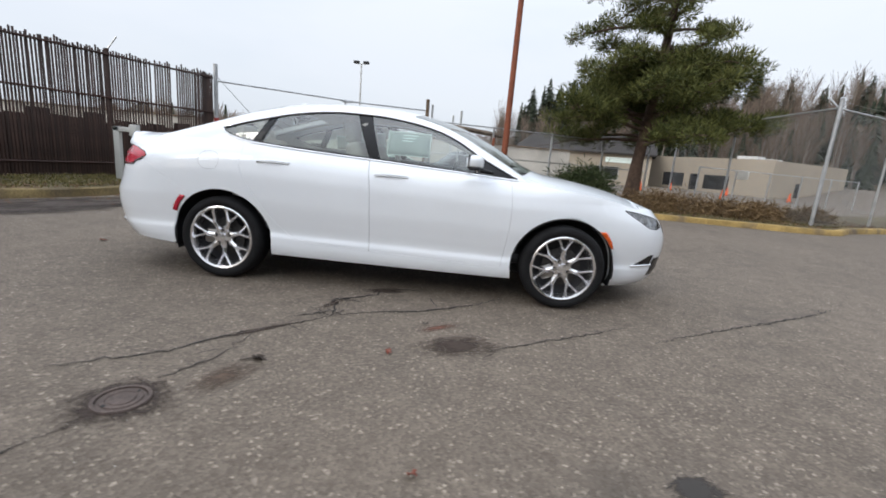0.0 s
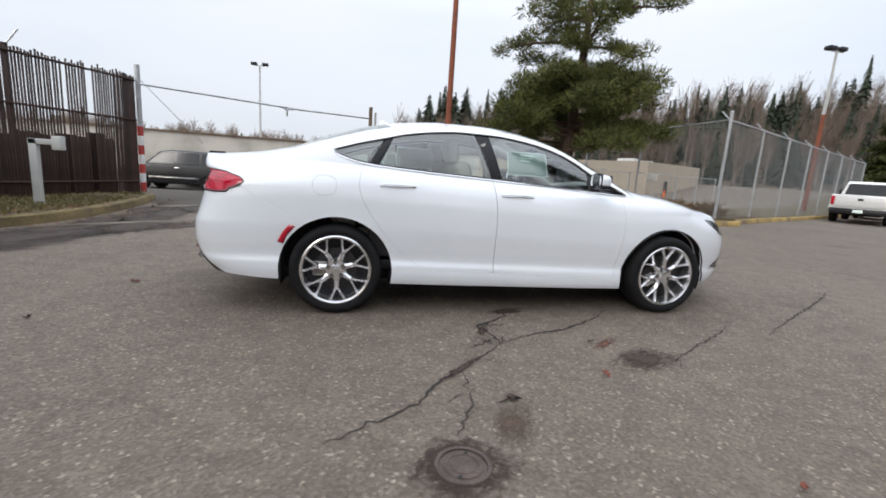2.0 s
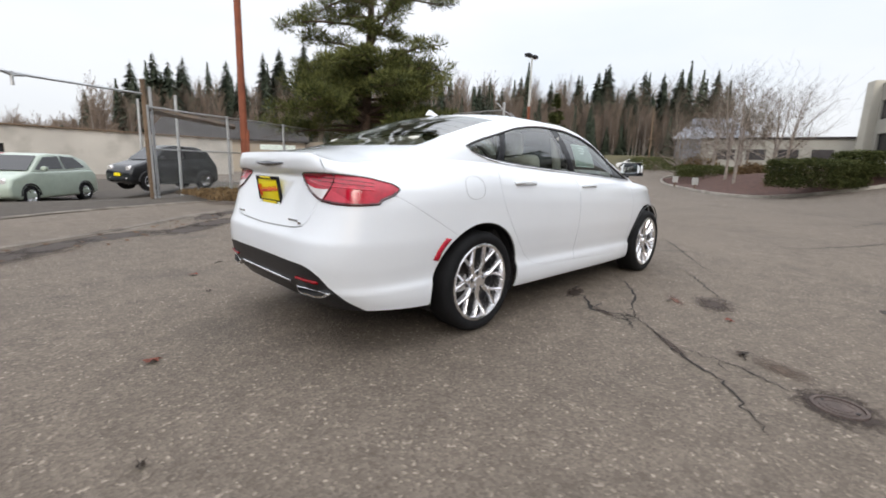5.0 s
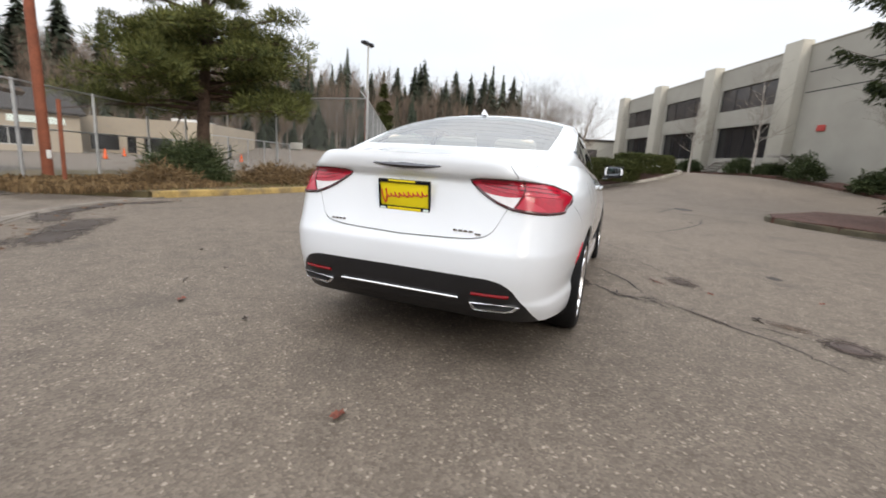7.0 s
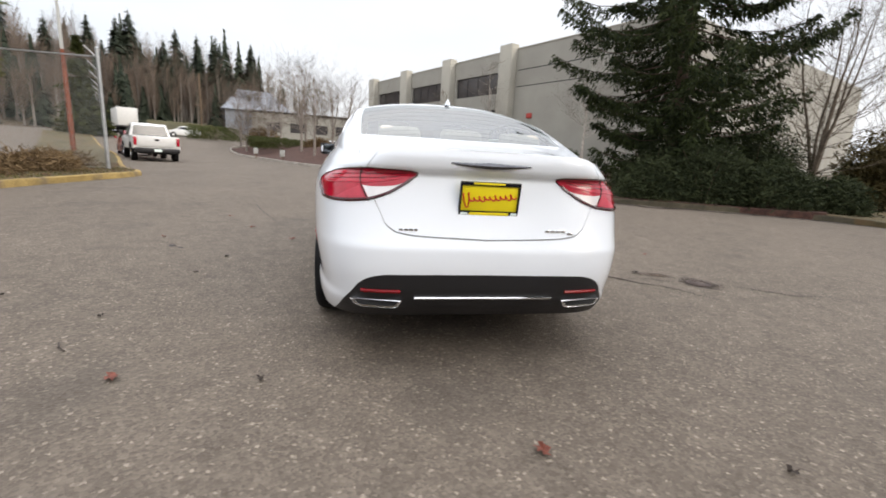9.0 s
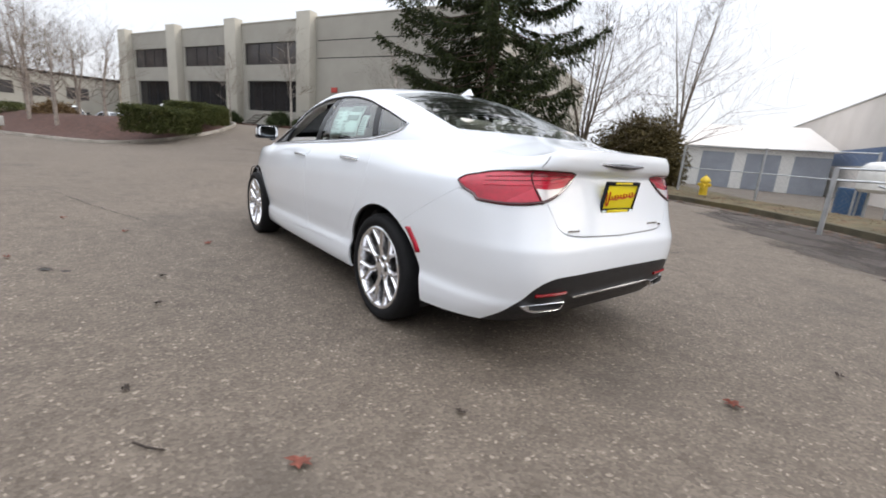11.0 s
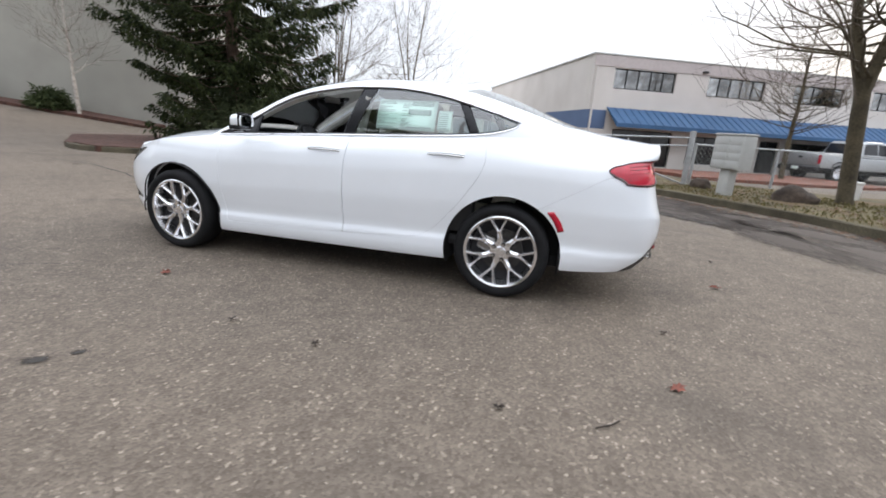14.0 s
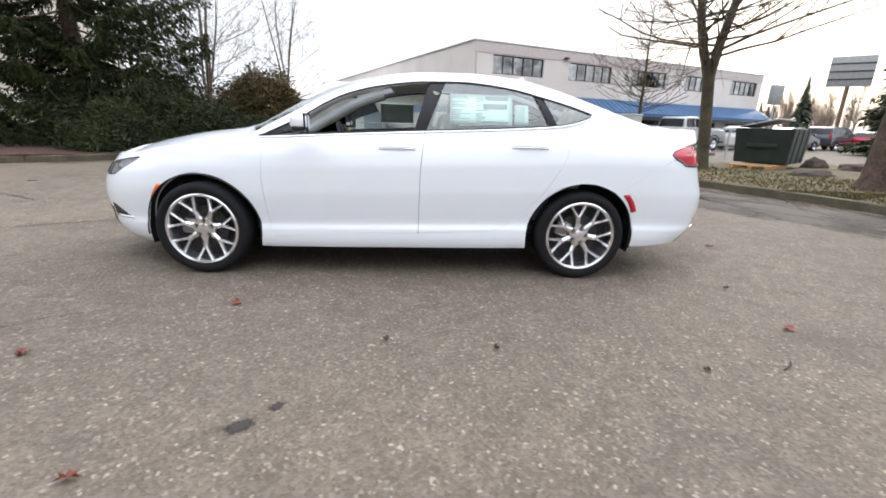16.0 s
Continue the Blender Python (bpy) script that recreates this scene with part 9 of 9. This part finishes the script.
def blot(name, place, size, seed, material, label, h=0.003, rag=0.35):
    """A thin uneven stain or patch on the asphalt."""
    bm = bmesh.new()
    c = bm.verts.new((0, 0, h))
    n = 72
    ring = []
    for k in range(n):
        a = 2 * math.pi * k / n
        q = Vector((math.cos(a) * 1.7, math.sin(a) * 1.7, seed * 3.7))
        r = 1 + rag * noise.noise(q) + rag * 0.6 * noise.noise(q * 3.1) + rag * 0.35 * noise.noise(q * 8)
        ring.append(bm.verts.new((math.cos(a) * size[0] * r, math.sin(a) * size[1] * r, 0.001)))
    for k in range(n):
        bm.faces.new((c, ring[k], ring[(k + 1) % n]))
    return thing(name, bm, material, label, "stain", "yard stains", "", 60, pose(*place))


def soft_stain(name, color, inner, seed):
    """A stain whose edge breaks up into the asphalt."""
    m = bpy.data.materials.new(name)
    m.use_nodes = True
    n, l = m.node_tree.nodes, m.node_tree.links
    b = n["Principled BSDF"]
    b.inputs["Base Color"].default_value = (*color, 1)
    b.inputs["Roughness"].default_value = 0.75
    tc, ln, nz, add, rp, mp = n.new("ShaderNodeTexCoord"), n.new("ShaderNodeVectorMath"), n.new("ShaderNodeTexNoise"), n.new("ShaderNodeMath"), n.new("ShaderNodeValToRGB"), n.new("ShaderNodeVectorMath")
    mp.operation = "MULTIPLY_ADD"
    mp.inputs[1].default_value, mp.inputs[2].default_value = (2, 2, 0), (-1, -1, 0)
    ln.operation = "LENGTH"
    nz.inputs["Scale"].default_value, nz.inputs["Detail"].default_value, nz.inputs["Roughness"].default_value = 5.0, 9, 0.8
    nz.inputs["Distortion"].default_value = 0.3 + 0.1 * seed
    l.new(tc.outputs["Generated"], mp.inputs[0])
    l.new(mp.outputs[0], ln.inputs[0])
    l.new(tc.outputs["Generated"], nz.inputs["Vector"])
    mul = n.new("ShaderNodeMath")
    mul.operation = "MULTIPLY_ADD"
    mul.inputs[1].default_value, mul.inputs[2].default_value = 2.2, -1.1
    l.new(nz.outputs["Fac"], mul.inputs[0])
    add.operation = "ADD"
    l.new(ln.outputs["Value"], add.inputs[0])
    l.new(mul.outputs[0], add.inputs[1])
    rp.color_ramp.elements[0].position, rp.color_ramp.elements[1].position = inner, 0.85
    rp.color_ramp.elements[0].color, rp.color_ramp.elements[1].color = (0.88, 0.88, 0.88, 1), (0, 0, 0, 1)
    l.new(add.outputs[0], rp.inputs[0])
    l.new(rp.outputs[0], b.inputs["Alpha"])
    return m


M["stain_dark"] = soft_stain("dark_damp_stain", (0.030, 0.017, 0.011), 0.45, 1)
M["stain_brown"] = soft_stain("brown_dirt_stain", (0.080, 0.050, 0.032), 0.08, 2)
M["stain_red"] = soft_stain("reddish_dirt", (0.125, 0.050, 0.030), 0.2, 3)
M["stain_damp"] = soft_stain("brown_damp_stain", (0.040, 0.024, 0.016), 0.22, 6)
M["stain_mud"] = soft_stain("kerbside_mud", (0.046, 0.032, 0.024), 0.40, 5)
M["stain_tar"] = soft_stain("old_tar_patch", (0.034, 0.029, 0.025), 0.55, 4)


def stain(place, size, mm, label):
    bm = bmesh.new()
    v = [bm.verts.new((x * size[0], y * size[1], 0)) for x, y in ((-1, -1), (1, -1), (1, 1), (-1, 1))]
    bm.faces.new(v)
    return thing("ground_stain", bm, M[mm], label, "stain", "yard stains", "stuff", 0, pose(place[0], place[1], 0.0045, 0, 0, place[2] if len(place) > 2 else 0))


stain((-0.815, -2.685, 20), (0.245, 0.225), "stain_dark", "dark damp ring of dirt round the manhole")
stain((0.60, -1.80, 20), (0.34, 0.19), "stain_damp", "dark damp patch with dead leaves")
stain((0.46, -1.55, 35), (0.19, 0.05), "stain_red", "reddish leaf mush on the asphalt")
stain((-0.52, -2.42, 60), (0.22, 0.12), "stain_brown", "brown dirt trail on the asphalt")
stain((1.49, -2.86, 10), (0.13, 0.09), "stain_tar", "dark tar patch on the asphalt")
stain((-0.02, -0.86, 10), (0.20, 0.075), "stain_dark", "damp spot at the crack")
stain((-0.34, -1.28, 65), (0.17, 0.045), "stain_damp", "damp line along the crack")
stain((-0.62, -1.86, 45), (0.30, 0.04), "stain_damp", "damp line along the crack")
stain((0.47, 2.60, 30), (0.07, 0.045), "stain_tar", "small dark spot on the asphalt")
stain((0.37, 2.48, 50), (0.045, 0.03), "stain_tar", "small dark spot on the asphalt")
stain((17.0, -3.7, 0), (1.1, 0.5), "stain_red", "rusty stain on the drive")
stain((12.6, -3.2, 0), (0.7, 0.35), "stain_tar", "dark spot on the drive")
stain((-6.1, -3.2, 65), (2.2, 0.5), "stain_dark", "wet dirt along the kerb")
stain((-4.0, -6.2, 130), (2.2, 0.45), "stain_dark", "wet dirt along the kerb")
stain((-3.8, -4.2, 130), (1.0, 0.5), "stain_tar", "damp patch near the kerb")
stain((-5.0, 1.8, 70), (1.4, 0.5), "stain_dark", "wet dirt along the kerb")
stain((-3.8, 3.4, 40), (1.3, 0.35), "stain_brown", "brown dirt by the gutter")


def crack(pts, width, seed, label, forks=2):
    """A crack: a jagged narrow dark groove running over the asphalt."""
    rng = random.Random(seed)
    bm = bmesh.new()
    def run(line, w):
        fine = []
        for a, b in zip(line, line[1:]):
            a, b = Vector((*a, 0)), Vector((*b, 0))
            n = max(3, int((b - a).length / 0.035))
            side = Vector((-(b - a).y, (b - a).x, 0)).normalized()
            for k in range(n):
                fine.append(a.lerp(b, k / n) + side * rng.gauss(0, 0.009))
        fine.append(Vector((*line[-1], 0)))
        prev = None
        for i, p in enumerate(fine):
            t = (fine[min(i + 1, len(fine) - 1)] - fine[max(i - 1, 0)]).normalized()
            s_ = Vector((-t.y, t.x, 0)) * w * rng.uniform(0.35, 1.3) * min(1.0, 0.2 + 2.5 * min(i, len(fine) - 1 - i) / len(fine))
            cur = (bm.verts.new(p + s_ + Vector((0, 0, 0.0035))), bm.verts.new(p - s_ + Vector((0, 0, 0.0035))))
            if prev:
                bm.faces.new((prev[0], prev[1], cur[1], cur[0]))
            prev = cur
        return fine
    fine = run(pts, width)
    for _ in range(forks):
        i = rng.randrange(len(fine))
        d = Vector((rng.uniform(-1, 1), rng.uniform(-1, 1), 0)).normalized() * rng.uniform(0.1, 0.3)
        run([fine[i][:2], (fine[i] + d)[:2]], width * 0.5)
    return thing("asphalt_crack", bm, M["crack"], label, "crack", "cracks", "", 0)


crack([(-0.04, -0.80), (-0.06, -0.98), (-0.36, -1.20), (-0.30, -1.36), (-0.28, -1.51)], 0.017, 1, "dark jagged crack in the asphalt", 4)
crack([(-0.28, -1.51), (-0.42, -1.68), (-0.60, -1.84), (-0.82, -2.05), (-0.90, -2.2), (-1.09, -2.34), (-1.35, -2.50)], 0.0085, 2, "long thin crack in the asphalt", 4)
crack([(-0.28, -1.51), (-0.01, -1.37), (0.25, -1.28), (0.5, -1.15), (0.70, -1.0), (0.92, -0.80)], 0.0095, 3, "long thin crack in the asphalt", 3)
crack([(0.73, -1.88), (1.0, -1.70), (1.29, -1.53), (1.6, -1.34), (1.85, -1.18)], 0.0075, 4, "hairline crack in the asphalt", 2)
crack([(1.93, -1.44), (2.24, -1.26), (2.8, -0.95), (3.51, -0.56), (4.3, -0.08)], 0.0085, 5, "hairline crack in the asphalt", 3)
crack([(-0.62, -2.10), (-0.70, -2.33), (-0.80, -2.50)], 0.006, 6, "short crack beside the manhole", 1)
crack([(-0.84, -2.83), (-0.92, -2.98), (-1.02, -3.14), (-1.2, -3.4), (-1.25, -3.8)], 0.008, 7, "crack running from the manhole", 1)
crack([(1.64, 1.53), (2.05, 1.80), (2.7, 2.05), (3.6, 2.4), (5.2, 2.9)], 0.006, 8, "long faint crack in the asphalt", 2)
crack([(4.5, -1.6), (6.0, -2.4), (7.6, -3.0), (9.4, -3.3)], 0.02, 9, "dark seam in the asphalt", 3)
crack([(10.0, -2.2), (12.0, -2.7), (14.0, -3.4), (16.0, -4.6)], 0.03, 10, "dark seam across the drive", 2)
crack([(7.8, -4.5), (10.5, -3.4), (13.2, -1.2), (15.0, 2.0)], 0.02, 11, "dark seam across the drive", 2)


def fallen_leaf(place, size, yaw, mm, label):
    bm = bmesh.new()
    rng = random.Random(int(abs(place[0] * 100 + place[1] * 37)))
    c = bm.verts.new((0, 0, 0.012))
    ring = []
    for k in range(14):
        a = 2 * math.pi * k / 14
        r = size * (1.0 if k % 2 == 0 else 0.55) * rng.uniform(0.75, 1.15)
        ring.append(bm.verts.new((math.cos(a) * r, math.sin(a) * r * 0.7, 0.006 + rng.uniform(0, 0.022))))
    for k in range(14):
        bm.faces.new((c, ring[k], ring[(k + 1) % 14]))
    return thing("fallen_leaf", bm, M[mm], label, "leaf", "fallen leaves", "", 60, pose(place[0], place[1], 0.001, 0, 0, yaw))


for k, (x, y, s_, mm) in enumerate(((-3.085, -0.085, 0.048, "red_leaf"), (-2.395, 1.745, 0.055, "red_leaf"), (0.95, 1.46, 0.05, "red_leaf"), (1.70, 2.08, 0.045, "red_leaf"), (0.90, 2.85, 0.040, "red_leaf"), (0.45, -2.95, 0.03, "red_leaf"), (0.20, -2.0, 0.035, "red_leaf"), (0.37, -1.52, 0.03, "damp"), (-2.46, 1.08, 0.03, "damp"), (-3.3, -1.0, 0.03, "damp"), (-0.02, 1.92, 0.035, "damp"), (-0.45, -2.22, 0.05, "damp"), (-1.6, 2.2, 0.028, "damp"), (-0.6, 2.0, 0.03, "damp"), (2.6, 2.6, 0.04, "red_leaf"), (-1.2, 3.0, 0.022, "damp"))):
    fallen_leaf((x, y), s_, 47 * k, mm, "curled reddish fallen leaf on the asphalt" if mm == "red_leaf" else "dark wet leaf scrap on the asphalt")
for k, (x, y, a) in enumerate(((-0.47, -2.24, 12), (-2.05, 2.15, 40), (6.2, -3.4, 20), (7.7, -2.8, 50))):
    t = thing("dry_twig", tube([(-0.06, 0, 0.008), (0.0, 0.012, 0.012), (0.07, 0.0, 0.008)], 0.004, 5), M["damp"], "small dark twig lying on the asphalt", "twig", "twigs", "", 60, pose(x, y, 0, 0, 0, a))
rl2 = random.Random(9)
litter("asphalt_grit", [(rl2.uniform(-6, 7), rl2.uniform(-7, 6), 0.002) for _ in range(1500)], rl2, 0.0045, M["concrete"], "pale loose grit on the asphalt", True, "grit")


# mud washed along the kerbs
rl3 = random.Random(31)
for line, side, lo, hi, size, every in ((SOUTH[1:8], 1, 0.4, 2.1, 1.35, 1), (SOUTH[7:13], 1, 0.25, 0.6, 0.6, 2), (WEST, -1, 0.4, 1.5, 1.15, 1), (APRON, -1, 0.2, 0.9, 0.7, 2)):
    run = spline(line)
    for i in range(1, len(run) - 1, every):
        t = (run[i + 1] - run[i - 1]).normalized()
        p = run[i] + Vector((-t.y, t.x, 0)) * side * rl3.uniform(lo, hi)
        k = rl3.uniform(0.7, 1.3)
        stain((p.x, p.y, math.degrees(math.atan2(t.y, t.x)) + rl3.uniform(-15, 15)), (size * 1.1 * k, size * 0.45 * k), "stain_mud", "dark wet mud along the kerb").location.z = 0.003 + 0.0004 * (i % 9)
